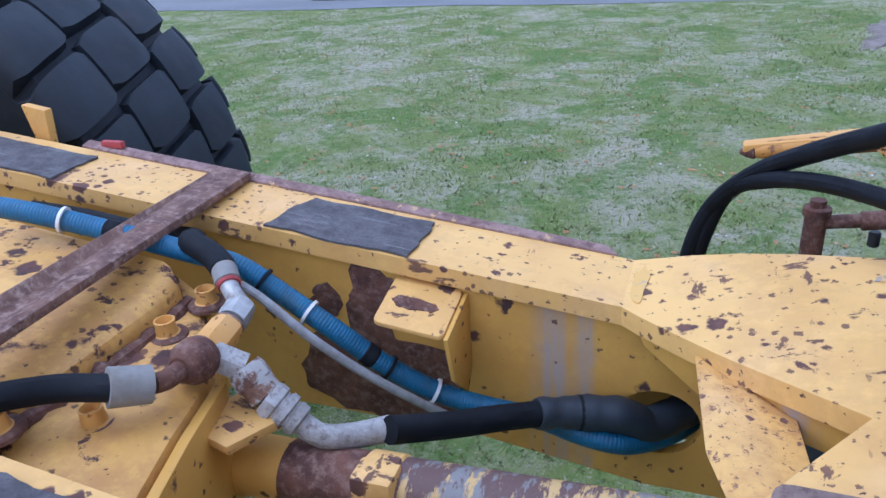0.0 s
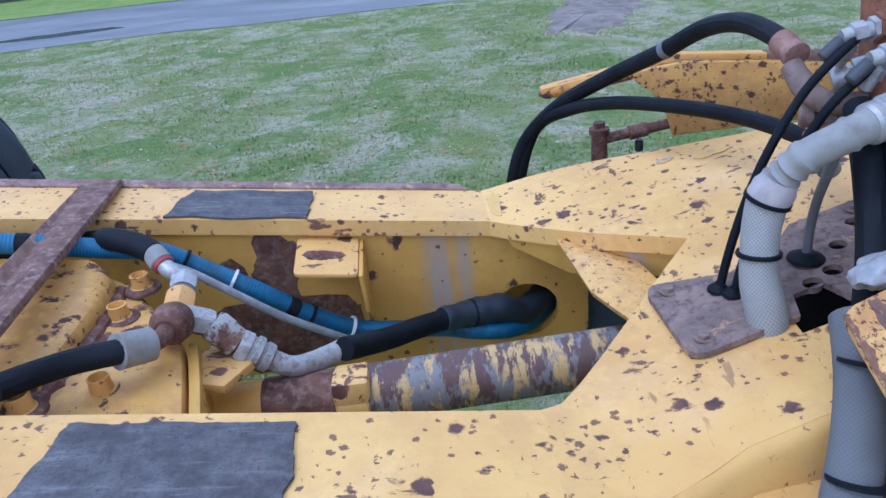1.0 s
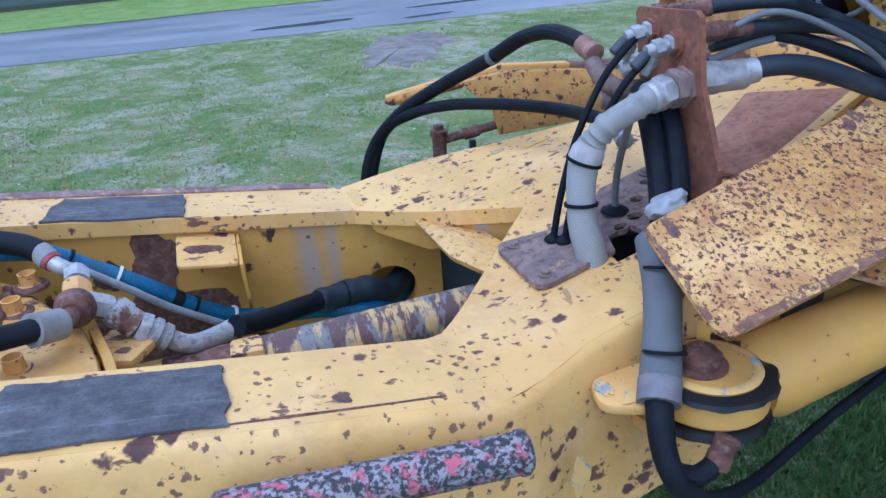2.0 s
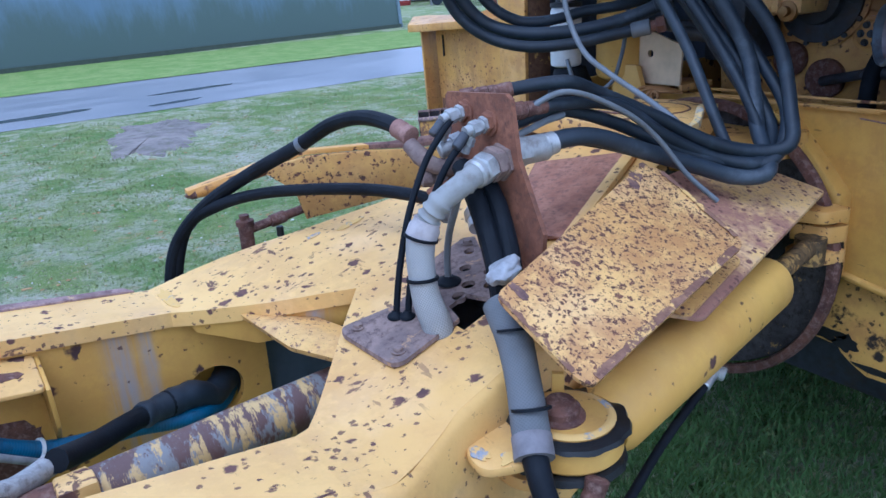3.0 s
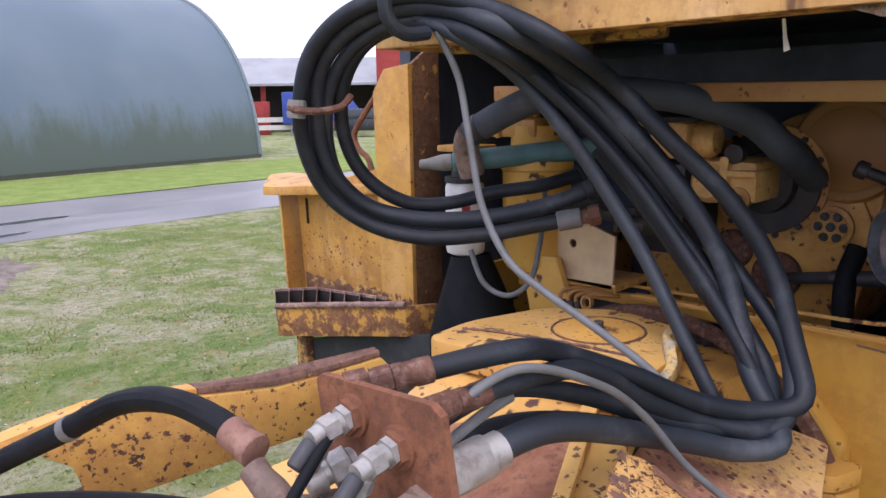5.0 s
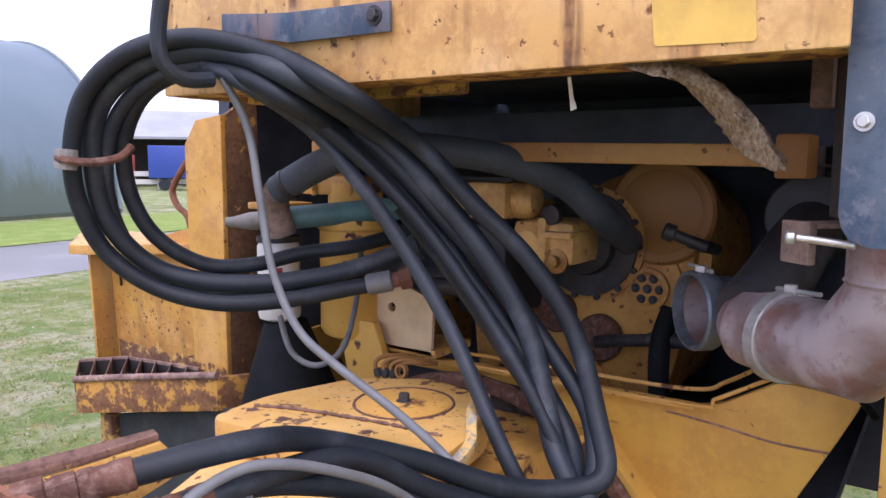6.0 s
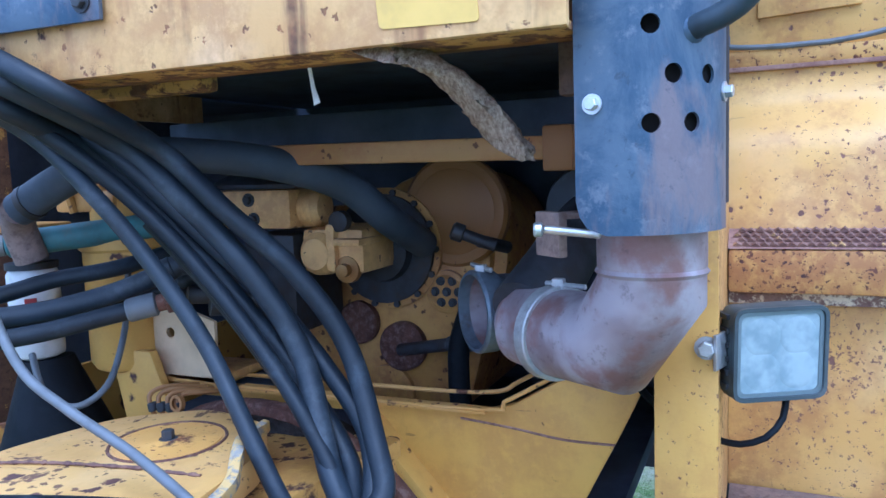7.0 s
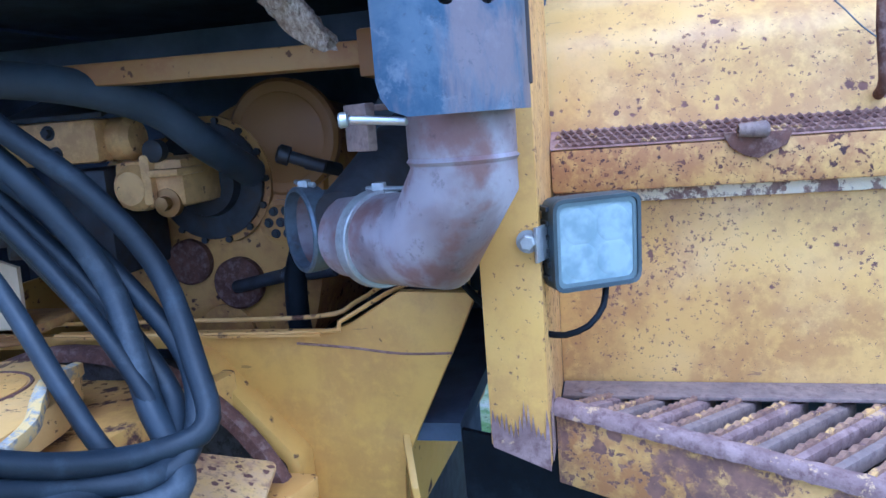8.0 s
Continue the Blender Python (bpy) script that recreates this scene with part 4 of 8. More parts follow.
def build_litter():
    """Pale stone chips and brown leaf scraps scattered over the lawn."""
    rng = random.Random(9)
    chip = plain("pale_stone_chips", (0.62, 0.59, 0.53), 0.8, vary=0.35, scale=3.0)
    leaf = plain("brown_leaf_scraps", (0.40, 0.23, 0.09), 0.8, vary=0.5, scale=4.0)
    for mat, count, size, flat, nm, lbl in ((chip, 500, 0.010, 0.5, "stone_chips", "pale stone chips scattered in the thin lawn"), (leaf, 1500, 0.016, 0.25, "leaf_scraps", "brown leaf scraps lying in the thin lawn")):
        verts, faces = [], []
        while len(faces) < count * 8:
            y = -1.0 + 9.5 * rng.random()
            x = rng.uniform(-7.0, 7.0) * (0.45 + 0.55 * (y + 1.0) / 9.5) + 0.4
            if noise.noise(Vector((x * 1.3, y * 1.3, 3.0))) < rng.uniform(-0.5, 0.4) or y < 1.2:
                continue
            s = size * rng.uniform(0.4, 1.5)
            z = GROUND + rise(x, y) + s * flat * 0.5
            i = len(verts)
            ang = rng.uniform(0, 6.28)
            for q in range(4):
                k = s * rng.uniform(0.6, 1.2)
                verts.append((x + k * math.cos(ang + q * 1.57), y + k * math.sin(ang + q * 1.57), z + s * flat * rng.uniform(-0.2, 0.2)))
            verts += [(x, y, z + s * flat), (x, y, z - s * flat)]
            for q in range(4):
                faces += [(i + q, i + (q + 1) % 4, i + 4), (i + (q + 1) % 4, i + q, i + 5)]
        me = bpy.data.meshes.new(nm)
        me.from_pydata(verts, [], faces)
        me.materials.append(mat)
        tagged(new(nm, me), lbl, "ground litter", kind="stuff")


def build_shed():
    """Round-roofed sheeted shed beyond the lane."""
    e = thing("round_roof_shed", "long dark green round-roofed sheeted shed stained with algae", "shed", (4.0, 21.0, GROUND))
    ax = Vector((1.0, 0.19, 0)).normalized()
    side = Vector((-ax.y, ax.x, 0))
    start = Vector((14.75, 21.3, GROUND))
    bm = bmesh.new()
    prof = []
    n = 26
    for i in range(n + 1):
        t = math.pi * i / n
        prof.append((4.6 - 4.6 * math.cos(t) * (1 - 0.10 * math.sin(t)), 5.6 * max(0.0, math.sin(t)) ** 0.82))
    rows = []
    m = 84
    for k in range(m + 1):
        q = start - ax * (34.0 * k / m)
        rip = 0.02 if k % 2 else 0.0
        rows.append([bm.verts.new(q + side * (s + 0) + Vector((0, 0, z - rip))) for s, z in prof])
    for r0, r1 in zip(rows, rows[1:]):
        for i in range(n):
            bm.faces.new((r0[i], r0[i + 1], r1[i + 1], r1[i]))
    part("sheeting", bm, shed_material(), e, smooth=50)
    bm = bmesh.new()
    vs = [bm.verts.new(start - ax * 0.15 + side * s + Vector((0, 0, z * 0.985))) for s, z in prof]
    bm.faces.new(vs)
    part("end_wall", bm, plain("shed_end_wall", (0.10, 0.14, 0.15), 0.6, vary=0.3, scale=1.0), e)
    part("end_rim", tube([start + side * s + Vector((0, 0, z)) for s, z in prof], 0.07, 8, 0.3), plain("shed_rim", (0.16, 0.21, 0.24), 0.5), e)
    a, b = start - side * 0.06, start - ax * 34.0 - side * 0.06
    part("base_rail", slab([a, b, b + Vector((0, 0, 0.12)), a + Vector((0, 0, 0.12))], side * 0.05, 0.0), plain("shed_base", (0.06, 0.075, 0.05), 0.8), e)


def build_yard():
    """Farm buildings and vehicles far behind the shed."""
    roof = plain("grey_sheet_roof", (0.30, 0.32, 0.34), 0.5, vary=0.2, scale=0.6)
    dark = plain("open_barn_shade", (0.03, 0.025, 0.025), 0.8)
    redw = plain("red_boards", (0.33, 0.04, 0.035), 0.7, vary=0.25, scale=2.0)
    white = plain("white_boards", (0.6, 0.6, 0.58), 0.6)
    e = thing("barn", "long low barn with grey sheet roof and dark open front", "barn", (27, 43, GROUND))
    c, d = Vector((22.0, 47.0, GROUND)), Vector((0.80, -0.60, 0))
    nrm = Vector((-0.60, -0.80, 0))

    def beam(s0, s1, z0, z1, off, thick):
        a, b = c + d * s0 + nrm * off, c + d * s1 + nrm * off
        return slab([a + Vector((0, 0, z0)), b + Vector((0, 0, z0)), b + Vector((0, 0, z1)), a + Vector((0, 0, z1))], -nrm * thick, 0.0)

    part("back_wall", beam(-14, 40, 0, 3.2, -4.0, 0.3), dark, e)
    a, b = c - d * 15 + nrm * 1.0, c + d * 41 + nrm * 1.0
    part("roof", slab([a + Vector((0, 0, 3.0)), b + Vector((0, 0, 3.0)), b - nrm * 5 + Vector((0, 0, 4.9)), a - nrm * 5 + Vector((0, 0, 4.9))], (0, 0, 0.15), 0.0), roof, e)
    part("side_wall", beam(24, 41, 0, 3.0, 0.4, 0.3), redw, e, "red board wall")
    part("gable", beam(15.5, 26, 2.3, 5.6, 1.2, 0.3), redw, e, "red board gable")
    for s in range(-12, 24, 4):
        part("post", beam(s, s + 0.3, 0, 3.0, 0.3, 0.3), redw, e)
    for k, (s, w, h, col, lbl) in enumerate(((7.7, 1.0, 2.0, redw, "red metal cabinet by the barn"), (6.2, 0.9, 1.3, redw, "low red metal cabinet by the barn"), (6.9, 0.8, 1.8, plain("teal_bin", (0.04, 0.1, 0.12), 0.5), "dark teal bin by the barn"))):
        q = c + d * s + nrm * 3.0
        solid("cabinet" if k < 2 else "bin", slab([q, q + d * w, q + d * w + Vector((0, 0, h)), q + Vector((0, 0, h))], nrm * 0.9, 0.03), col, lbl, "cabinet" if k < 2 else "bin")
    e = thing("fence", "white plank fence in front of the barn", "fence", tuple(c + nrm * 6))
    for z in (0.35, 0.8):
        part("rail", beam(-14, 30, z, z + 0.28, 6.0, 0.05), white, e)
    for s in range(-14, 31, 3):
        part("fence_post", beam(s, s + 0.14, 0, 1.15, 5.95, 0.12), white, e)
    # blue box van and a parked dark car
    blue = plain("blue_van_paint", (0.03, 0.07, 0.33), 0.4, vary=0.1, scale=1.0)
    dk = plain("dark_car_paint", (0.02, 0.025, 0.035), 0.25, vary=0.1, scale=1.0)
    glass = plain("car_glass", (0.03, 0.04, 0.05), 0.1, vary=0.1)
    for kind, s, off, L, W, H, mat, lbl in (("van", 9.6, 4.5, 4.6, 2.0, 2.5, blue, "blue box van parked at the barn"), ("car", 12.4, 8.5, 4.2, 1.75, 1.5, dk, "dark estate car parked by the fence")):
        q = c + d * s + nrm * off
        v = thing(kind, lbl, kind, tuple(q))
        f = lambda a, b, z: tuple(q + d * a + nrm * b + Vector((0, 0, z)))
        if kind == "van":
            part("box_body", slab([f(0, 0, 0.7), f(L * 0.7, 0, 0.7), f(L * 0.7, 0, H), f(0, 0, H)], nrm * W, 0.05), mat, v)
            part("cab", slab([f(L * 0.7, 0, 0.45), f(L, 0, 0.45), f(L, 0, 1.2), f(L * 0.88, 0, 1.95), f(L * 0.7, 0, 1.95)], nrm * W, 0.06), mat, v)
        else:
            part("body", slab([f(0, 0, 0.35), f(L, 0, 0.35), f(L, 0, 0.8), f(L * 0.74, 0, 0.95), f(0.1, 0, 0.98)], nrm * W, 0.08), mat, v)
            part("cabin", slab([f(0.15, 0.12, 0.95), f(L * 0.74, 0.12, 0.95), f(L * 0.56, 0.12, H), f(0.55, 0.12, H)], nrm * (W - 0.24), 0.06), glass, v)
            for b in (0.1, W - 0.35):
                part("tail_light", slab([f(-0.02, b, 0.72), f(-0.02, b + 0.25, 0.72), f(-0.02, b + 0.25, 0.9), f(-0.02, b, 0.9)], d * 0.05, 0.0), red_plastic, v)
        for a in (L * 0.18, L * 0.8):
            for b in (0.0, W - 0.22):
                p = Vector(f(a, b, 0.34))
                part("wheel", lathe(p, nrm, [(0, 0.2), (0, 0.33), (0.22, 0.33), (0.22, 0.2)], 20), tyre_rubber, v)


def build_trees():
    """Low far tree line on the horizon."""
    mat = plain("far_foliage", (0.05, 0.07, 0.045), 0.9, vary=0.5, scale=0.5)
    rng = random.Random(8)
    bm_v, bm_f = [], []
    for _ in range(9000):
        a = rng.uniform(0.2, 1.5)
        R = rng.uniform(115, 135)
        top = 4.2 + 2.6 * noise.noise(Vector((a * 14, 0, 0))) + 1.2 * noise.noise(Vector((a * 60, 3, 0)))
        x, y, z = R * math.cos(a), R * math.sin(a), GROUND + top * rng.random() ** 0.6
        s = rng.uniform(0.25, 0.7)
        i = len(bm_v)
        u = Vector((rng.gauss(0, 1), rng.gauss(0, 1), rng.gauss(0, 1))).normalized() * s
        v = Vector((rng.gauss(0, 1), rng.gauss(0, 1), rng.gauss(0, 1))).normalized() * s
        q = Vector((x, y, z))
        bm_v += [q - u, q + u, q + v]
        bm_f.append((i, i + 1, i + 2))
    me = bpy.data.meshes.new("far_trees")
    me.from_pydata([tuple(v) for v in bm_v], [], bm_f)
    me.materials.append(mat)
    tagged(new("far_trees", me), "low bare grey-green trees on the horizon", "trees", kind="stuff")


build_ground()
build_shed()
build_yard()
build_trees()

# ---- front frame of the loader ----
front = thing("wheel_loader", "old rust-spotted yellow articulated wheel loader parked on grass", "wheel loader", (0.6, -0.28, GROUND))


def rail(y_in, y_out):
    top = [on1(-1.3, y_in), on1(0.575, y_in), on1(0.575, y_out), on1(-1.3, y_out)]
    part("top_flange", slab(top, (0, 0, -0.03), 0.0), yellow_frame, front)


rail(0.0, 0.155)
rail(-0.552, -0.715)
# far web with the oval hose hole
far_web = holed([(-1.3, 0.78), (0.35, 0.76), (0.62, 0.72), (0.755, 0.72), (0.755, 1.035), (0.575, 1.015), (-1.3, 1.25)],
                [[(0.634 + 0.063 * math.cos(t), 0.845 + 0.058 * math.sin(t)) for t in [2 * math.pi * i / 28 for i in range(28)]]],
                lambda u, v: (u, 0.012, v), (0, 0.02, 0))
part("rail_web", far_web, yellow_web, front)
part("outer_web", slab([(-1.3, 0.135, 0.72), (0.9, 0.135, 0.72), (0.9, 0.135, 1.06), (0.575, 0.135, 1.0), (-1.3, 0.135, 1.23)], (0, 0.012, 0)), yellow_side, front)
part("rail_web", slab([(-1.3, -0.565, 0.78), (0.62, -0.565, 0.72), (0.62, -0.565, 1.02), (-1.3, -0.565, 1.24)], (0, -0.02, 0)), yellow_side, front)
near_edge = [(-1.3, -0.715), (-0.6, -0.715), (0.0, -0.715), (0.3, -0.715), (0.5, -0.715), (0.575, -0.715), (0.60, -0.715), (0.63, -0.715), (0.66, -0.705), (0.69, -0.69), (0.73, -0.67), (0.77, -0.655), (0.82, -0.647), (0.87, -0.64), (0.92, -0.632), (0.98, -0.625), (1.04, -0.612), (1.10, -0.60)]


def near_fold():
    """The near flange's rounded edge, running down into the cheek beside the steering pin."""
    bm = bmesh.new()
    rows = []
    for x, y in near_edge:
        z = (z1(x, y) if x < 0.575 else z2(x, y)) - 0.0005
        low = 0.74 + max(0.0, x - 0.6) * 0.2
        sec = ((0.0, z), (-0.008, z - 0.004), (-0.014, z - 0.014), (-0.026, z - 0.070), (-0.036, low), (-0.016, low), (-0.012, z - 0.04), (0.0, z - 0.028))
        rows.append([bm.verts.new((x, y + o, h)) for o, h in sec])
    for a, b in zip(rows, rows[1:]):
        for j in range(8):
            bm.faces.new((a[j], b[j], b[(j + 1) % 8], a[(j + 1) % 8]))
    bm.faces.new(rows[0])
    bm.faces.new(rows[-1][::-1])
    return bm


part("outer_web", near_fold(), yellow_frame, front, smooth=40)
# dark sheet standing in for the shade behind the gusset
part("cavity_shade", slab([(0.70, 0.07, 0.72), (1.15, 0.0, 0.72), (1.15, 0.0, 1.12), (0.70, 0.07, 1.03)], (0, 0.01, 0), 0), dark_gap, front)
# joint plate, rising to the hinge
outline = [(0.575, 0.155), (0.66, 0.155), (0.73, 0.145), (0.80, 0.125), (0.92, 0.08), (1.05, 0.035), (1.2, -0.015), (1.36, -0.05), (1.52, -0.03), (1.52, -0.40),
           (1.30, -0.46), (1.10, -0.60), (0.98, -0.625), (0.87, -0.64), (0.77, -0.655), (0.69, -0.69), (0.63, -0.715), (0.575, -0.715),
           (0.575, -0.552), (0.60, -0.54), (0.625, -0.51), (0.70, -0.415), (0.775, -0.325), (0.85, -0.242), (0.72, -0.13), (0.60, -0.025), (0.575, 0.0)]
port = [(0.89, -0.515), (1.0, -0.505), (1.055, -0.322), (0.955, -0.342), (0.895, -0.372)]
part("joint_plate", holed(outline, [port], lambda u, v: on2(u, v), (0, 0, -0.03), cuts=[0.59, 0.61, 0.64, 0.67, 0.70, 0.735]), yellow_frame, front)
# lips under the plate's inner edges
part("edge_lip", slab([on2(0.60, -0.018, -0.03), on2(0.85, -0.232, -0.03), on2(0.84, -0.222, -0.075), on2(0.70, -0.105, -0.085), on2(0.61, -0.024, -0.05)], (0.010, 0.012, 0)), yellow_web, front)
part("edge_lip", slab([on2(0.86, -0.25, -0.03), on2(0.63, -0.525, -0.03), on2(0.63, -0.525, -0.07), on2(0.86, -0.25, -0.05)], (0.012, -0.010, 0)), yellow_side, front)
part("gusset", slab(rounded([(0.675, -0.07, 1.045), (0.70, -0.078, 1.04), (0.745, -0.10, 1.035), (0.79, -0.15, 1.03), (0.80, -0.28, 1.045), (0.775, -0.36, 1.05), (0.735, -0.385, 1.045), (0.698, -0.265, 1.035)], 0.008), (0.004, 0.004, -0.012)), yellow_wall, front)


# worn rusty strip along the far rail
part("edge_strip", slab([on1(-0.5, 0.156, -0.006), on1(0.55, 0.156, -0.006), on1(0.53, 0.175, -0.002), on1(-0.5, 0.18, 0.0)], (0, 0, 0.010)), rust_violet, front)
# dark sheet below the port, in place of the shade inside it
part("port_shade", slab([(0.86, -0.20, 0.96), (0.86, -0.56, 0.95), (1.15, -0.56, 0.97), (1.15, -0.20, 0.98)], (0, 0, -0.01), 0), dark_gap, front)
# bracket on the far web
part("web_bracket", slab(rounded([(0.225, -0.092, 1.023), (0.335, -0.092, 1.009), (0.335, 0.012, 1.032), (0.225, 0.012, 1.046)], 0.012), (0, 0, 0.008)), yellow_frame, front)
part("web_bracket", slab([(0.335, -0.092, 1.013), (0.335, 0.012, 1.036), (0.335, 0.012, 0.90), (0.337, -0.02, 0.87), (0.337, -0.075, 0.93)], (0.008, 0, 0)), yellow_side, front)
for cu, cv, ru, rv, sd in ((0.178, 1.005, 0.044, 0.075, 11.0), (0.165, 0.93, 0.045, 0.09, 12.0), (0.17, 0.85, 0.15, 0.09, 13.0), (0.09, 0.99, 0.03, 0.03, 14.0), (0.27, 0.87, 0.05, 0.05, 15.0)):
    pts = [(cu + ru * (1 + 0.45 * noise.noise(Vector((math.cos(t) * 2, math.sin(t) * 2, sd)))) * math.cos(t), 0.0119, cv + rv * (1 + 0.45 * noise.noise(Vector((math.cos(t) * 2, math.sin(t) * 2, sd + 5)))) * math.sin(t)) for t in [2 * math.pi * i / 30 for i in range(30)]]
    part("burnt_patch", slab(pts, (0, -0.0008 - 0.0003 * (sd - 10), 0), 0.0), rust_bar, front, "burnt rusty bare patch")
worn = [(0.275 + (0.038 + 0.016 * noise.noise(Vector((math.cos(t) * 2, math.sin(t) * 2, 8)))) * math.cos(t), -0.042 + (0.013 + 0.009 * noise.noise(Vector((math.cos(t) * 2, math.sin(t) * 2, 9)))) * math.sin(t)) for t in [2 * math.pi * i / 26 for i in range(26)]]
part("burnt_patch", slab([(x, y, 1.0356 + 0.221 * (y + 0.04) - 0.127 * (x - 0.28)) for x, y in worn], (0, 0, 0.0012), 0), rust_bar, front, "burnt rusty bare patch")
# bare grey smears where the paint was ground off for welding
bare_grey = rust_mat("bare_grey_metal", a=(0.27, 0.28, 0.3), b=(0.36, 0.36, 0.37), c=(0.22, 0.19, 0.18), paintcol=(0.68, 0.43, 0.13), amount=0.9)


def blot(place, cu, cv, ru, rv, seed, mat, up, n=26):
    """Thin ragged patch of other paint lying on a surface given by place(u, v)."""
    pts = []
    for i in range(n):
        t = 2 * math.pi * i / n
        k = 1 + 0.55 * noise.noise(Vector((math.cos(t) * 1.6, math.sin(t) * 1.6, seed))) + 0.3 * noise.noise(Vector((math.cos(t) * 5, math.sin(t) * 5, seed)))
        pts.append(place(cu + ru * k * math.cos(t), cv + rv * k * math.sin(t)))
    return part("grease_smear" if mat is grease else "paint_blot", slab(pts, up, 0), mat, front)


blot(lambda u, v: on2(u, v, 0.0008), 0.592, 0.075, 0.012, 0.05, 3.0, bare_grey, (0, 0, 0.0008))
blot(lambda u, v: on2(u, v, 0.0008), 0.97, 0.0, 0.03, 0.012, 4.0, bare_grey, (0, 0, 0.0008))
blot(lambda u, v: on2(u, v, 0.0008), 0.90, 0.03, 0.016, 0.008, 5.0, bare_grey, (0, 0, 0.0008))
# rusty weld seams
part("weld_seam", tube([on1(-0.9, -0.703, 0.0), on1(-0.2, -0.702, 0.0005), on1(0.2, -0.7, 0.0), on1(0.45, -0.698, 0.0), on1(0.56, -0.695, -0.0005)], 0.0022, 6, 0.03, taper=lambda u: 0.9 + 0.6 * noise.noise(Vector((u * 60, 0, 0)))), rust_bar, front)
part("weld_seam", tube([(1.548, -0.03, 1.302), (1.575, -0.11, 1.303), (1.60, -0.24, 1.303), (1.607, -0.30, 1.3015), (1.612, -0.35, 1.301)], 0.0034, 8, 0.006, taper=lambda u: max(0.15, 0.75 + 0.9 * noise.noise(Vector((u * 45, 2, 0))))), rust_brown, front)
# hinge lug with its disc
lug = [(1.47, -0.01, 1.30), (1.60, 0.0, 1.30), (1.76, -0.05, 1.30), (1.845, -0.17, 1.30), (1.81, -0.31, 1.30), (1.70, -0.375, 1.30), (1.50, -0.40, 1.30)]
part("hinge_lug", slab(rounded(lug, 0.035), (0, 0, -0.045), 0.006), yellow_frame, front)
part("hinge_disc", lathe((1.70, -0.215, 1.30), (0, 0, 1), [(0.0, 0.076), (0.0015, 0.076), (0.002, 0.02), (0.004, 0.016), (0.004, 0.006)], 36), yellow_rusty, front)
part("disc_rim", lathe((1.70, -0.215, 1.30), (0, 0, 1), [(0, 0.079), (0.002, 0.080), (0.002, 0.083), (0, 0.084)], 40, closed=False), rust_bar, front)
part("hinge_bolt", bolt_bm((1.70, -0.215, 1.302), (0, 0, 1), 0.009, 0.012), dark_steel, front)
def torn_edge():
    """Bent-up, worn rim along the lug's broken edge."""
    path = smooth_path([(1.54, -0.41, 1.30), (1.60, -0.397, 1.305), (1.645, -0.37, 1.315), (1.70, -0.338, 1.318), (1.76, -0.322, 1.312), (1.80, -0.30, 1.302)], 0.012)
    bm = bmesh.new()
    rows = []
    for i, p in enumerate(path):
        k = noise.noise(Vector((i * 0.35, 0, 3.0)))
        q = Vector((0.006, -0.014, 0)) * (1 + 0.35 * k)
        rows.append([bm.verts.new(v) for v in (p + Vector((0, 0, 0.002)), p + q * 0.45 + Vector((0, 0, 0.006 + 0.003 * k)), p + q + Vector((0, 0, 0.003 + 0.004 * k)), p + q * 1.05 + Vector((0, 0, -0.012)), p + q * 0.8 + Vector((0, 0, -0.016)), p + Vector((0, 0, -0.014)))])
    for a, b in zip(rows, rows[1:]):
        for j in range(6):
            bm.faces.new((a[j], b[j], b[(j + 1) % 6], a[(j + 1) % 6]))
    bm.faces.new(rows[0])
    bm.faces.new(rows[-1][::-1])
    return bm


part("torn_edge", torn_edge(), rust_mat("worn_paint_rim", a=(0.3, 0.28, 0.25), b=(0.4, 0.37, 0.3), c=(0.2, 0.16, 0.13), paintcol=(0.66, 0.45, 0.16), amount=0.7), front, "torn curled plate edge", smooth=60)
part("hinge_core", lathe((1.70, -0.215, 0.55), (0, 0, 1), [(0, 0.11), (0.70, 0.11), (0.71, 0.1)], 28), dark_steel, front)
part("lower_lug", slab(rounded([(1.3, -0.06, 0.80), (1.72, -0.06, 0.80), (1.84, -0.21, 0.80), (1.72, -0.38, 0.80), (1.3, -0.4, 0.80)], 0.05), (0, 0, -0.05), 0.006), yellow_side, front)
# dark steel colour here gives the plate's holes their shaded depth
part("tail_box", slab([(1.12, -0.05, 0.74), (1.45, -0.08, 0.74), (1.45, -0.36, 0.74), (1.12, -0.5, 0.74)], (0, 0, 0.36), 0.01), dark_steel, front)

# pads laid on the rails
for nm, x0, x1, y0, y1 in (("antislip_pad", 0.0, 0.252, 0.002, 0.135), ("antislip_pad", -0.72, -0.425, 0.002, 0.12), ("antislip_pad", 0.045, 0.308, -0.705, -0.573)):
    ring = []
    corners = [(x0 + 0.018, y1), (x0, y0), (x1, y0), (x1 - 0.006, y1)]
    for c in range(4):
        (xa, ya), (xb, yb) = corners[c], corners[(c + 1) % 4]
        for j in range(26):
            u = j / 26
            k = 0.009 * noise.noise(Vector((xa * 9 + u * 3, ya * 9 + c, x0))) + 0.0025 * noise.noise(Vector((u * 13, c, x0)))
            ring.append(on1(xa + (xb - xa) * u + (k if c % 2 == 0 else 0), ya + (yb - ya) * u + (k if c % 2 else 0), 0.001))
    solid(nm, slab(ring, (0, 0, 0.004), 0.0), pad_grey, "worn dark grey anti-slip pad stuck on the yellow rail", "pad", group="pads on the rails")

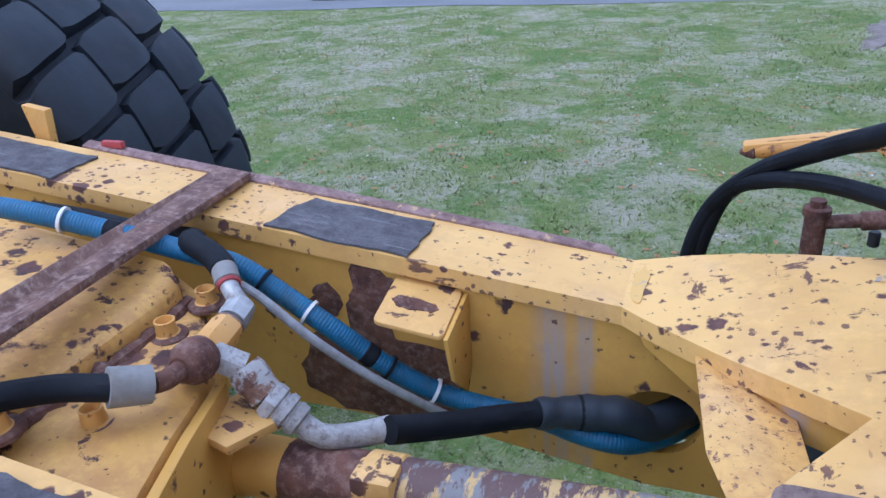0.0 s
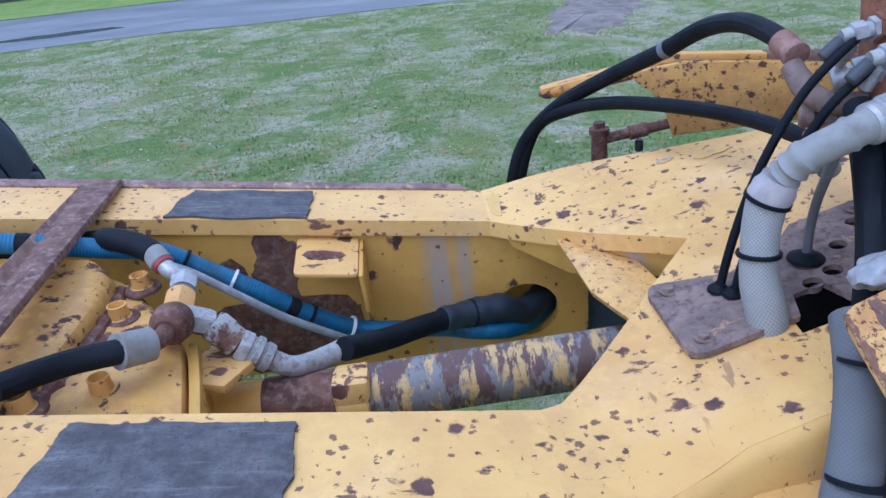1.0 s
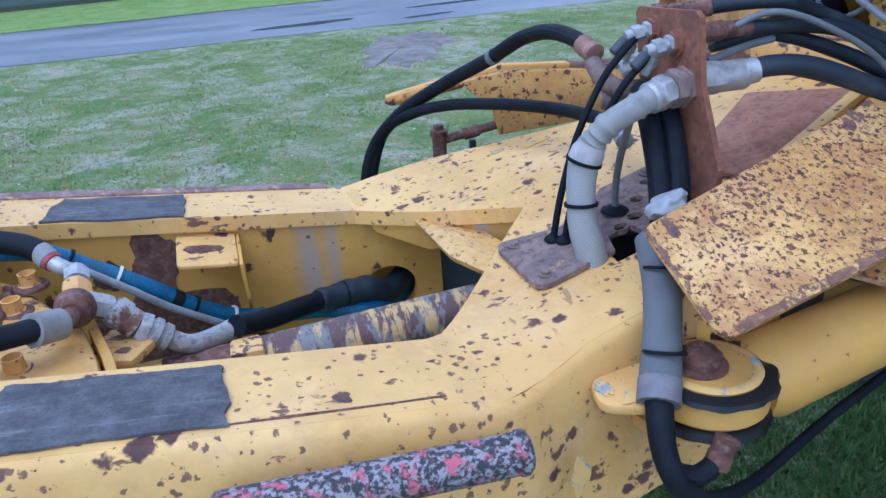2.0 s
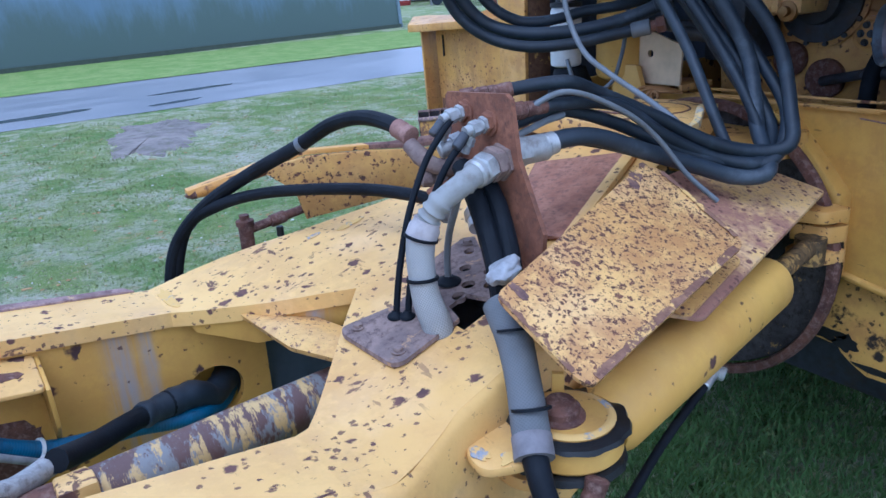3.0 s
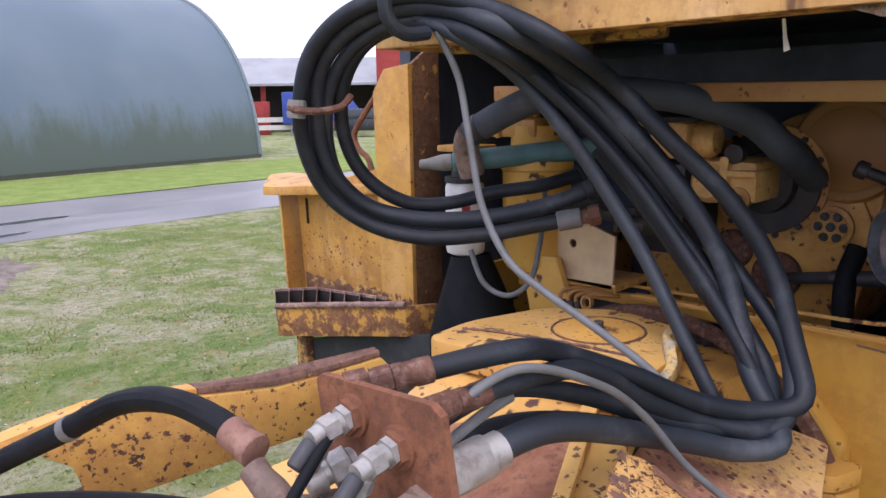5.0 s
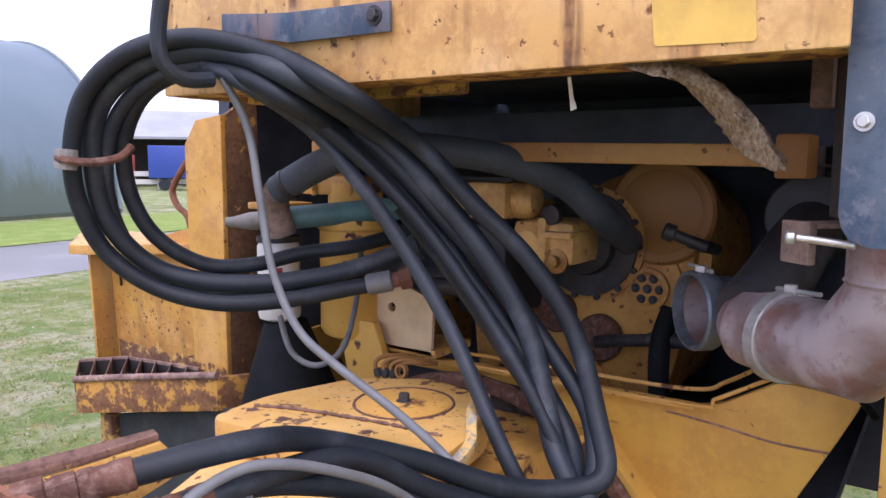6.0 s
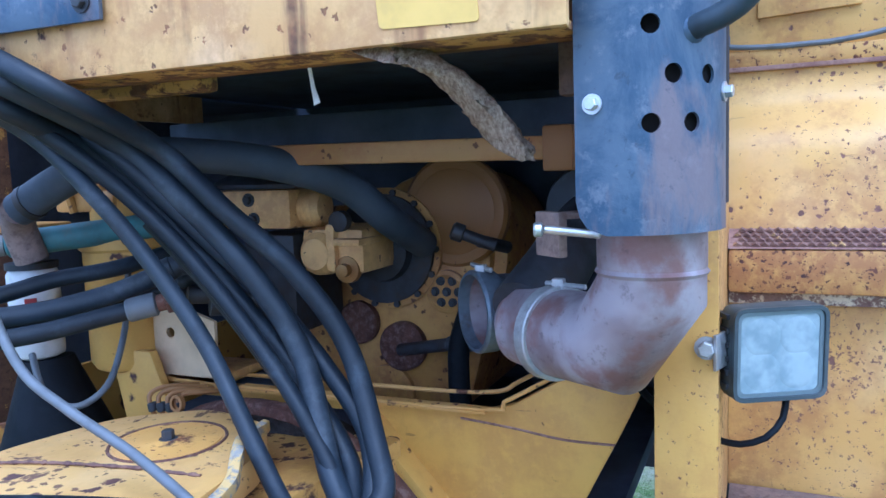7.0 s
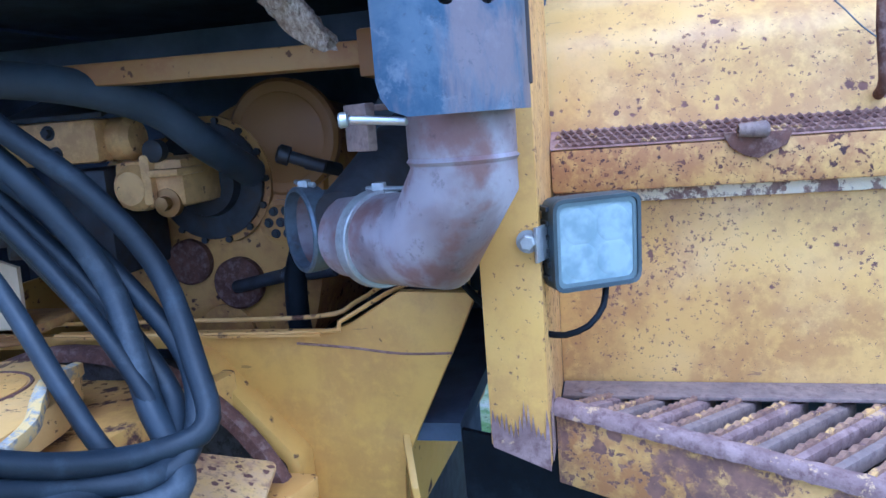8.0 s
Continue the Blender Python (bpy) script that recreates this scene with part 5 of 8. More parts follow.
# rusty flat bar lying over the rails
solid("flat_bar", slab([on1(-0.185, 0.16, 0.004), on1(-0.118, 0.16, 0.004), on1(-0.06, -0.45, 0.03), on1(-0.02, -0.72, 0.01), on1(-0.085, -0.72, 0.01), on1(-0.128, -0.42, 0.03)], (0, 0, 0.014), 0.003), rust_mat("scuffed_rusty_bar", a=(0.10, 0.052, 0.042), b=(0.2, 0.115, 0.085), c=(0.31, 0.215, 0.175)), "rusty brown flat steel bar laid across the rails", "steel bar")

# ---- valve block between the rails, with plugs and fittings ----
block = thing("cross_member", "yellow cast cross member with plugs between the rails", "cross member", (-0.1, -0.3, 0.85))
part("casting", slab([(-0.6, -0.13, 1.16), (-0.075, -0.135, 1.10), (-0.02, -0.14, 1.065), (0.095, -0.30, 1.05), (0.13, -0.42, 1.06), (0.16, -0.55, 1.05), (-0.6, -0.55, 1.13)], (0, 0, -0.2), 0.012), yellow_grimy, block)
part("ridge", slab([(-0.55, -0.12, 1.18), (-0.06, -0.155, 1.135), (-0.03, -0.175, 1.10), (-0.04, -0.40, 1.10), (-0.06, -0.56, 1.12), (-0.55, -0.56, 1.17)], (0, 0, -0.10), 0.02), yellow_grimy, block)
part("side_flange", slab([(0.10, -0.30, 1.045), (0.135, -0.42, 1.055), (0.165, -0.55, 1.045), (0.165, -0.55, 0.86), (0.10, -0.30, 0.86)], (0.015, 0.003, 0), 0.004), yellow_side, block)
part("tab", slab([(0.09, -0.365, 1.012), (0.165, -0.38, 1.004), (0.20, -0.295, 0.994), (0.125, -0.265, 1.004)], (0, 0, 0.014), 0.003), yellow_frame, block)
for x, y, z in ((0.005, -0.172, 1.085), (-0.005, -0.252, 1.078), (0.03, -0.43, 1.072), (-0.03, -0.5, 1.105)):
    part("plug", lathe((x, y, z - 0.01), (0, 0, 1), [(0, 0.021), (0.005, 0.020), (0.007, 0.0155), (0.020, 0.0135), (0.026, 0.0145), (0.0265, 0.012), (0.015, 0.0095), (0.014, 0.0)], 20), yellow_rusty, block, "rusty hollow pipe plug")
    part("rust_collar", lathe((x, y, z - 0.012), (0, 0, 1), [(0, 0.029), (0.005, 0.028), (0.008, 0.022)], 18), rust_bar, block)

part("rusty_groove", tube([(-0.03, -0.170, 1.074), (-0.024, -0.24, 1.070), (-0.026, -0.34, 1.072), (-0.034, -0.42, 1.074), (-0.05, -0.55, 1.085)], 0.011, 8, 0.01, taper=lambda u: 1.0 + 0.8 * noise.noise(Vector((u * 22, 9, 0)))), rust_bar, block, "rust along the joint")
coupling = thing("hose_coupling", "zinc and rusted elbow couplings joining hoses above the cross member", "pipe fitting", (0.12, -0.3, 1.06))
CP = [Vector(p) for p in HOSE["couple"]]


def turned(name, i, j, prof, mat, hexed=(), lab=""):
    """A turned fitting from point i to j of the run; prof in shares of the length, and radii."""
    L = (CP[j] - CP[i]).length
    part(name, lathe(CP[i], CP[j] - CP[i], [(s * L, r) for s, r in prof], 24, hexed=hexed), mat, coupling, lab)


turned("sleeve", 0, 1, [(0, 0.0165), (0.05, 0.0185), (0.9, 0.0185), (1.0, 0.015)], grey_wrap)
turned("ring", 1, 2, [(0, 0.0165), (0.45, 0.0175), (0.9, 0.016)], red_plastic, lab="red plastic seal ring")
part("nipple", tube([CP[1], CP[2], CP[3], CP[4]], 0.0135, 14), galv, coupling)
turned("nut", 4, 5, [(0, 0.0195), (0.1, 0.0215), (0.9, 0.0215), (1, 0.0195)], galv, (1, 2))
turned("collar", 5, 6, [(0, 0.0185), (0.2, 0.021), (0.45, 0.021), (0.5, 0.017), (1.0, 0.017)], rust_grey)
turned("yellow_nut", 6, 7, [(0, 0.0215), (0.08, 0.0235), (0.92, 0.0235), (1, 0.02)], yellow_rusty, (1, 2))
turned("rusted_ball", 7, 8, [(0, 0.018), (0.12, 0.026), (0.4, 0.03), (0.7, 0.028), (0.95, 0.02), (1, 0.016)], rust_bar)
part("rusted_elbow", tube([CP[8], CP[9], CP[10]], 0.0125, 14), rust_bar, coupling)
turned("end_sleeve", 10, 11, [(0, 0.018), (0.03, 0.0225), (0.94, 0.0235), (0.99, 0.0235), (1, 0.018)], grey_wrap, lab="grey crimped sleeve")
turned("side_nut", 7, 12, [(0.1, 0.018), (0.2, 0.021), (0.85, 0.021), (1, 0.019)], corroded, (1, 2))
turned("rusted_nut", 12, 13, [(0, 0.022), (0.12, 0.0265), (0.5, 0.0265), (0.55, 0.023), (0.95, 0.023), (1, 0.019)], rust_mat("rust_bitten_zinc", a=(0.15, 0.08, 0.055), b=(0.26, 0.145, 0.09), c=(0.1, 0.06, 0.05), paintcol=(0.37, 0.36, 0.345), amount=0.6), (1, 2))
turned("union", 13, 14, [(0, 0.023), (0.1, 0.0265), (0.3, 0.0265), (0.34, 0.021), (0.42, 0.021), (0.45, 0.025), (0.62, 0.025), (0.65, 0.02), (0.72, 0.02), (0.75, 0.023), (0.95, 0.022), (1, 0.018)], corroded, (1, 2))
part("bent_tail", tube([CP[14], CP[15], CP[16], CP[17], CP[18]], 0.0165, 16, taper=lambda u: 0.92 + 0.16 * u + (0.05 if 0.05 < u < 0.2 else 0.0)), corroded, coupling)
left = HOSE["left_hose"]
hose(left, 0.0165, rubber, "short black hydraulic hose to the rusted elbow")

# hoses and conduit along the far web
lock = hose(HOSE["lock"], 0.0195, rubber, "thick black hose with taped sleeve entering the web hole")
part("taped_wrap", tube(smooth_path(HOSE["lock"], 0.02)[11:], 0.0268, 14, taper=lambda u: 0.84 + 0.2 * min(1.0, u * 3) + 0.16 * noise.noise(Vector((u * 14, 0, 0)))), rubber_dusty, lock, "uneven black tape wrapping")
conduit = thing("blue_conduit", "blue corrugated plastic conduit in joined lengths along the rail", "conduit", HOSE["blue_a"][0])
run = smooth_path(HOSE["blue_a"], 0.012)
for a, b in ((0, 14), (14, 47), (47, len(run) - 1)):
    part("corrugated_length", tube(run[a:b + 1:2] + ([run[b]] if (b - a) % 2 else []), 0.0162, 14, rib=0.0006, period=0.005), blue_plastic, conduit)
for k in (14, 47):
    part("joiner", lathe(run[k] - (run[k + 1] - run[k]).normalized() * 0.010, run[k + 1] - run[k - 1], [(0, 0.0165), (0.002, 0.0185), (0.009, 0.0178), (0.012, 0.0188), (0.02, 0.018), (0.022, 0.0165)], 20), rubber, conduit, "black rubber joiner")
hose(HOSE["black_b"], 0.0195, rubber, "black hose running beside the blue conduit")
solid("grey_line", tube(HOSE["white_line"], 0.007, 12), plain("pale_grey_line", (0.30, 0.305, 0.31), 0.6, vary=0.3, scale=60.0, bump=0.4, dirt=(0.2, 0.19, 0.18)), "thin grey plastic line under the blue conduit", "cable")
ties = smooth_path(HOSE["blue_a"], 0.01)
for k in (10, 40, 48, 62, 70):
    if k + 1 < len(ties):
        solid("cable_tie", band(ties[k], ties[k + 1] - ties[k - 1], 0.019, 0.005), white_plastic if k not in (40, 62) else rubber, "white plastic cable tie round the blue conduit" if k not in (40, 62) else "black cable tie round the blue conduit", "cable tie", group="cable ties")
lk = smooth_path(HOSE["lock"], 0.01)
for k in (29, ):
    solid("cable_tie", band(lk[k], lk[k + 1] - lk[k - 1], 0.0245, 0.005), rubber, "black cable tie round the taped hose", "cable tie", group="cable ties")

# drive shaft between the rails
shaft = thing("drive_shaft", "flaking yellow and grey drive shaft with yellow collar", "drive shaft", (0.35, -0.3, 0.915))
part("tube_end", rod((0.0, -0.3, 0.912), (0.20, -0.3, 0.918), 0.042, 28), yellow_clean, shaft)
part("collar", rod((0.19, -0.3, 0.917), (0.305, -0.3, 0.92), 0.0435, 28, 0.004), rust_bar, shaft, "rust-covered collar")
part("clamp", joined(rod((0.30, -0.3, 0.9195), (0.355, -0.3, 0.921), 0.047, 24, 0.006), box(0.30, 0.355, -0.345, -0.30, 0.93, 0.972, 0.008)), yellow_frame, shaft)
part("shaft", rod((0.35, -0.3, 0.921), (0.98, -0.3, 0.952), 0.044, 28), shaft_mat, shaft)

# ---- top of the joint plate: perforated plate, bracket, fittings ----
pl = [(0.755, -0.36), (0.7535, -0.37), (0.7605, -0.49), (0.7635, -0.501), (0.7705, -0.508), (0.782, -0.511), (0.895, -0.497), (0.905, -0.455), (0.945, -0.45), (0.965, -0.512), (0.975, -0.515), (1.075, -0.31), (1.06, -0.295), (0.968, -0.305), (0.94, -0.335), (0.86, -0.372), (0.774, -0.348), (0.764, -0.347), (0.758, -0.352)]
holes = [ring_loop(x, y, r) for x, y, r in ((0.934, -0.445, 0.012), (0.965, -0.432, 0.012), (0.985, -0.465, 0.011), (0.995, -0.385, 0.011), (1.035, -0.345, 0.010), (1.012, -0.43, 0.010))]
solid("perforated_plate", holed(pl, holes, lambda u, v: on2(u, v, 0.003), (0, 0, 0.008)), rust_mat("stained_brown_plate", a=(0.16, 0.115, 0.10), b=(0.27, 0.19, 0.155), c=(0.10, 0.065, 0.055), paintcol=(0.36, 0.22, 0.12), amount=0.12), "brown-grey perforated steel plate bolted on the joint plate", "steel plate")
for x, y in ((0.778, -0.372), (0.785, -0.485), (1.05, -0.32)):
    solid("bolt", bolt_bm(on2(x, y, 0.011), (0, 0, 1), 0.008, 0.005), rust_grey, "rusty bolt head on the perforated plate", "bolt", group="plate bolts")
for x, y, r in ((0.834, -0.402, 0.011), (0.846, -0.420, 0.011), (0.950, -0.395, 0.019)):
    solid("rubber_grommet", lathe(on2(x, y, 0.008), (0, 0, 1), [(0, r), (0.003, r * 1.3), (0.007, r * 1.2), (0.010, r * 0.8), (0.014, r * 0.5)], 16), rubber, "black rubber grommet in the perforated plate", "grommet", group="grommets")

rusty_quad = [(1.105, -0.345), (1.355, -0.175), (1.49, -0.34), (1.165, -0.475)]
solid("rusty_cover", slab(rounded([on2(x, y, 0.006) for x, y in rusty_quad], 0.01), (0, 0, 0.006), 0.001), rust_mat("red_brown_plate", a=(0.28, 0.12, 0.07), b=(0.40, 0.195, 0.12), c=(0.19, 0.09, 0.06)), "flat rust-red steel cover lying on the joint plate", "steel plate")

solid("edge_strip", slab([on2(1.155, -0.485, 0.004), on2(1.50, -0.345, 0.004), on2(1.49, -0.322, 0.004), on2(1.16, -0.462, 0.004)], (0, 0, 0.016), 0.002), yellow_frame, "narrow yellow strip along the rusty cover", "steel strip")

brk = thing("hose_bracket", "rust-brown upright bracket plate holding hose couplings", "bracket", (1.02, -0.45, 1.16))
b2 = [(-0.318, 1.43), (-0.325, 1.437), (-0.478, 1.446), (-0.49, 1.438), (-0.506, 1.345), (-0.562, 1.235), (-0.555, 1.15), (-0.47, 1.13), (-0.455, 1.235), (-0.40, 1.275), (-0.335, 1.33)]
part("plate", holed(b2, [ring_loop(-0.42, 1.262, 0.012, 12)], lambda u, v: (1.018, u, v), (0.009, 0, 0)), rust_orange, brk)


def fitting(p, d, L, r, mat, name, lab=""):
    part(name, lathe(p, d, [(0, r * 1.25), (L * 0.18, r * 1.25), (L * 0.18, r * 0.9), (L * 0.32, r * 0.9), (L * 0.34, r * 1.15), (L * 0.7, r * 1.15), (L * 0.72, r * 0.8), (L, r * 0.75)], 24, hexed=(0, 1, 4, 5)), mat, brk, lab)


for y, z in ((-0.375, 1.408), (-0.438, 1.396)):
    part("flange_nut", lathe((1.018, y, z), (-1, 0, 0), [(0, 0.021), (0.004, 0.021), (0.005, 0.018), (0.012, 0.018)], 24, hexed=(2, 3)), rust_orange, brk, "rusted flange nut")
    fitting((1.008, y, z), (-1, 0.0, -0.16), 0.042, 0.0115, galv, "small_coupling", "dull zinc coupling")
    part("stem", lathe((0.985, y + 0.003, z - 0.004), (-0.25, 0.25, -1), [(0, 0.0085), (0.014, 0.0085), (0.015, 0.0105), (0.028, 0.0105), (0.029, 0.0075), (0.042, 0.007)], 20, hexed=(2, 3)), galv, brk)
    part("crimp", lathe((0.968, y, z - 0.01), (-1, 0.02, -0.9), [(0, 0.0075), (0.002, 0.0085), (0.026, 0.0082), (0.028, 0.0065)], 16), dark_steel, brk)
part("big_coupling", lathe((1.02, -0.466, 1.337), (-1, -0.08, 0.0), [(0, 0.031), (0.010, 0.031), (0.010, 0.025), (0.016, 0.029), (0.03, 0.029), (0.032, 0.02)], 24, hexed=(0, 1, 3, 4)), rust_grey, brk, "large worn coupling nut")
part("rear_coupling", lathe((1.025, -0.43, 1.337), (1, 0.06, -0.04), [(0, 0.03), (0.03, 0.03), (0.032, 0.022), (0.045, 0.026), (0.075, 0.026), (0.08, 0.024), (0.125, 0.024)], 24, hexed=(0, 1, 3, 4)), galv, brk, "large pale zinc coupling")
for y, z, way, far in ((-0.355, 1.425, (0.124, -0.062, 0.016), 0.05), (-0.405, 1.4, (0.14, -0.02, 0.004), 0.095)):
    part("rear_coupling", lathe((1.025, y, z), way, [(0, 0.018), (0.022, 0.018), (0.024, 0.0125), (far * 0.6, 0.0155), (far * 0.9, 0.0155), (far * 0.92, 0.0125), (far, 0.0125)], 24, hexed=(0, 1, 3, 4)), rust_bar, brk, "rusted hose coupling")
part("elbow", tube([(0.953, -0.296, 1.352), (0.957, -0.322, 1.334), (0.972, -0.345, 1.318), (1.015, -0.362, 1.312)], 0.0145, 14, taper=lambda u: 1.0 + (0.15 if 0.25 < u < 0.4 or u > 0.8 else 0.0)), rust_grey, brk, "worn brown-grey hose elbow")
for p, d, r, mt in (((0.958, -0.318, 1.296), (0.9, -0.5, 0.0), 0.018, rust_grey), ((0.962, -0.338, 1.262), (0.8, -0.3, 0.5), 0.0155, rust_orange), ((0.975, -0.352, 1.345), (0.9, -0.3, 0.3), 0.0155, galv)):
    part("adaptor", lathe(p, d, [(0, r * 0.85), (0.003, r), (0.018, r), (0.019, r * 0.78), (0.025, r * 0.78), (0.026, r * 1.12), (0.045, r * 1.12), (0.047, r * 0.8), (0.06, r * 0.8)], 24, hexed=(5, 6)), mt, brk)

hose(HOSE["arch_a"][:-1], 0.0145, rubber, "black hydraulic hose arching over the joint plate", ends=(None, rust_plate))
hose(HOSE["arch_b"], 0.0126, rubber, "black hydraulic hose looping low behind the bracket", ends=(None, galv))
for nm, k in (("arch_a", 58), ("arch_b", 24)):
    pp = smooth_path(HOSE[nm], 0.01)
    solid("hose_clip", band(pp[k], pp[k + 1] - pp[k - 1], 0.0145 if nm == "arch_a" else 0.0128, 0.012, 0.0015), grey_cable, "dull metal band round a black hose", "hose clip", group="hose clips")
sleeve = thing("hose_sleeve", "pale woven hose sleeve with ribbed white elbow on the plate", "hose sleeve", (0.866, -0.482, 1.095))
part("woven_sleeve", tube(HOSE["cond_front"], 0.0238, 20, taper=lambda u: 1.0 + 0.05 * math.sin(u * 7) - 0.03 * u), braid, sleeve)
CF = [Vector(p) for p in HOSE["cond_fit"]]
part("cuff", tube([CF[0] - (CF[1] - CF[0]) * 0.25, CF[0], CF[0].lerp(CF[1], 0.55), CF[1]], 0.0255, 18, 0.006, taper=lambda u: (0.93, 1.03, 1.0, 0.86)[min(3, int(u * 4))] + 0.03 * noise.noise(Vector((u * 8, 0, 0)))), plain("pinkish_white_tape", (0.42, 0.38, 0.37), 0.7, vary=0.3, scale=40.0, bump=0.5, dirt=(0.3, 0.24, 0.22)), sleeve, "pinkish white taped cuff")
part("elbow", tube(CF[1:5], 0.0185, 18, 0.004, taper=lambda u: 1.0 + (0.14 if 0.04 < u < 0.10 or 0.17 < u < 0.22 or 0.28 < u < 0.36 or 0.74 < u < 0.80 or u > 0.92 else 0.0) - (0.05 if 0.10 < u < 0.17 else 0.0)), grey_wrap, sleeve, "dirty white ribbed hose elbow")
part("swivel_nut", lathe(CF[4] - (CF[5] - CF[4]).normalized() * 0.008, CF[5] - CF[4], [(0, 0.0205), (0.004, 0.0235), (0.012, 0.0235), (0.014, 0.019), (0.018, 0.0255), (0.036, 0.0255), (0.040, 0.021)], 24, hexed=(4, 5)), galv, sleeve, "dull zinc hexagon nut")
cf = HOSE["cond_front"]
for q, d, r in ((cf[3], (0.05, 0.16, 1.0), 0.0242), (cf[5], (0.30, -0.10, 1.0), 0.0262)):
    solid("cable_tie", band(q, d, r, 0.005), rubber, "black cable tie round the woven sleeve", "cable tie", group="cable ties")
for nm, r, mt, lbl in (("lead_a", 0.0058, rubber, "thin black lead rising to a coupling"), ("lead_b", 0.0058, rubber, "thin black lead rising to a coupling"), ("lead_c", 0.006, grey_cable, "thin grey lead standing in a rubber grommet"), ("drop_a", 0.017, rubber, "black hose dropping behind the bracket"), ("drop_b", 0.017, rubber, "black hose dropping behind the bracket")):
    if "lead" in nm:
        solid("lead", tube(HOSE[nm], r), mt, lbl, "cable", group="leads at the bracket")
    else:
        hose(HOSE[nm], r, mt, lbl, ends=(None, None))
da = Vector((0.944, -0.556, 1.196))
wrap = bmesh.new()
bmesh.ops.create_icosphere(wrap, subdivisions=4, radius=1.0)
for v in wrap.verts:
    k = 1 + 0.3 * noise.noise(v.co * 1.7) + 0.10 * noise.noise(v.co * 4.5)
    v.co = da + Vector((0.034 * v.co.x + 0.012 * v.co.y, 0.026 * v.co.y, 0.016 * v.co.z + 0.006 * v.co.x)) * k
solid("plastic_wrap", wrap, plain("dusty_white_plastic", (0.40, 0.40, 0.41), 0.5, vary=0.35, scale=40.0, bump=0.5, dirt=(0.26, 0.25, 0.25)), "crumpled white plastic wrap round the hoses", "plastic wrap", smooth=60)
solid("zinc_union", lathe((1.03, -0.38, 1.20), (0.3, 0.5, 0.3), [(0, 0.016), (0.02, 0.016), (0.022, 0.02), (0.045, 0.02)], 24, hexed=(2, 3)), zinc_bright, "bright zinc union with blue seal", "pipe fitting")
low = thing("grey_conduit", "grey woven sleeve hanging beside the steering cylinder", "hose sleeve", HOSE["cond_low"][-1])
part("woven_sleeve", tube(HOSE["cond_low"], 0.0258, 18, taper=lambda u: 1.0 + 0.03 * math.sin(u * 9)), grey_braid, low)
ce, cd = Vector(HOSE["cond_low"][-1]), Vector(HOSE["cond_low"][-1]) - Vector(HOSE["cond_low"][-2])
part("end_cuff", tube([ce - cd * 0.5, ce - cd * 0.25, ce + cd * 0.05], 0.0276, 18, 0.006, taper=lambda u: 1.0 + 0.03 * noise.noise(Vector((u * 9, 1, 0)))), plain("violet_grey_tape", (0.19, 0.172, 0.176), 0.7, vary=0.3, scale=40.0, bump=0.4, dirt=(0.14, 0.12, 0.12)), low, "violet-grey taped end of the sleeve")
for q in HOSE["cond_low"][1:4:2]:
    solid("cable_tie", band(Vector(q) + Vector((0.002, -0.003, 0.012)), (-0.25, -0.45, -1.0), 0.0266, 0.004, 0.0014), rubber, "black cable tie round the grey sleeve", "cable tie", group="cable ties")
hose(HOSE["sleeve"][:-1], 0.0145, rubber, "black hose sagging below the steering cylinder", ends=(None, None), taper=lambda u: 1.25 - 0.72 * min(1, u * 2.2))
hose(HOSE["sleeve_b"], 0.0135, rubber, "short black hose turning up to the cylinder port", ends=(None, rust_bar))
sp = thing("sprayed_pipe", "black pipe with pink spray paint clamped along the near rail", "pipe", (0.46, -0.78, 1.0))
part("pipe", rod((0.28, -0.79, 1.05), (0.615, -0.79, 1.03), 0.025, 18, 0.004), spray_mat, sp)
part("end_cap", rod((0.61, -0.79, 1.0305), (0.628, -0.79, 1.0295), 0.027, 18, 0.006), spray_mat, sp)
for x in (0.36, 0.56):
    part("clamp", box(x - 0.012, x + 0.012, -0.775, -0.74, 1.0, 1.015, 0.002), rust_bar, sp)

# far wing plate and its rusty linkage
wing = thing("wing_plate", "rust-spotted yellow upstanding wing plate on the joint plate", "steel plate", (1.2, 0.2, 1.1))
part("plate", slab([(0.885, 0.245, 1.225), (1.0, 0.235, 1.24), (1.15, 0.19, 1.235), (1.27, 0.148, 1.224), (1.36, 0.118, 1.232), (1.455, 0.086, 1.244), (1.497, 0.07, 1.192), (1.40, 0.101, 1.15), (1.30, 0.13, 1.13), (0.985, 0.24, 1.085), (0.965, 0.245, 1.16)], (0.004, 0.012, 0)), yellow_wing, wing)
part("lip", slab([(0.72, 0.262, 1.195), (0.90, 0.25, 1.225), (1.0, 0.24, 1.241), (1.15, 0.195, 1.236), (1.15, 0.225, 1.237), (1.0, 0.268, 1.242), (0.9, 0.28, 1.228), (0.72, 0.285, 1.197)], (0, 0, 0.012)), yellow_rusty, wing)
part("lip", slab([(1.1502, 0.195, 1.236), (1.27, 0.153, 1.226), (1.36, 0.123, 1.233), (1.455, 0.09, 1.245), (1.465, 0.118, 1.245), (1.28, 0.185, 1.228), (1.1502, 0.225, 1.237)], (0, 0, 0.012)), rust_brown, wing, "bare brown-grey worn lip")
part("rail_end", lathe((0.722, 0.272, 1.194), (0.178, -0.012, 0.028), [(0, 0.004), (0.012, 0.010), (0.03, 0.0145), (0.10, 0.0155), (0.19, 0.0145)], 18), orange_worn, wing)
part("end_stub", lathe((0.716, 0.2724, 1.193), (0.178, -0.012, 0.028), [(0, 0.003), (0.010, 0.0095), (0.022, 0.013), (0.024, 0.010)], 16), rust_bar, wing, "rust-brown bare tip")
link = thing("linkage", "rusty pin and link arm beside the joint plate", "linkage", (0.84, 0.26, 1.05))
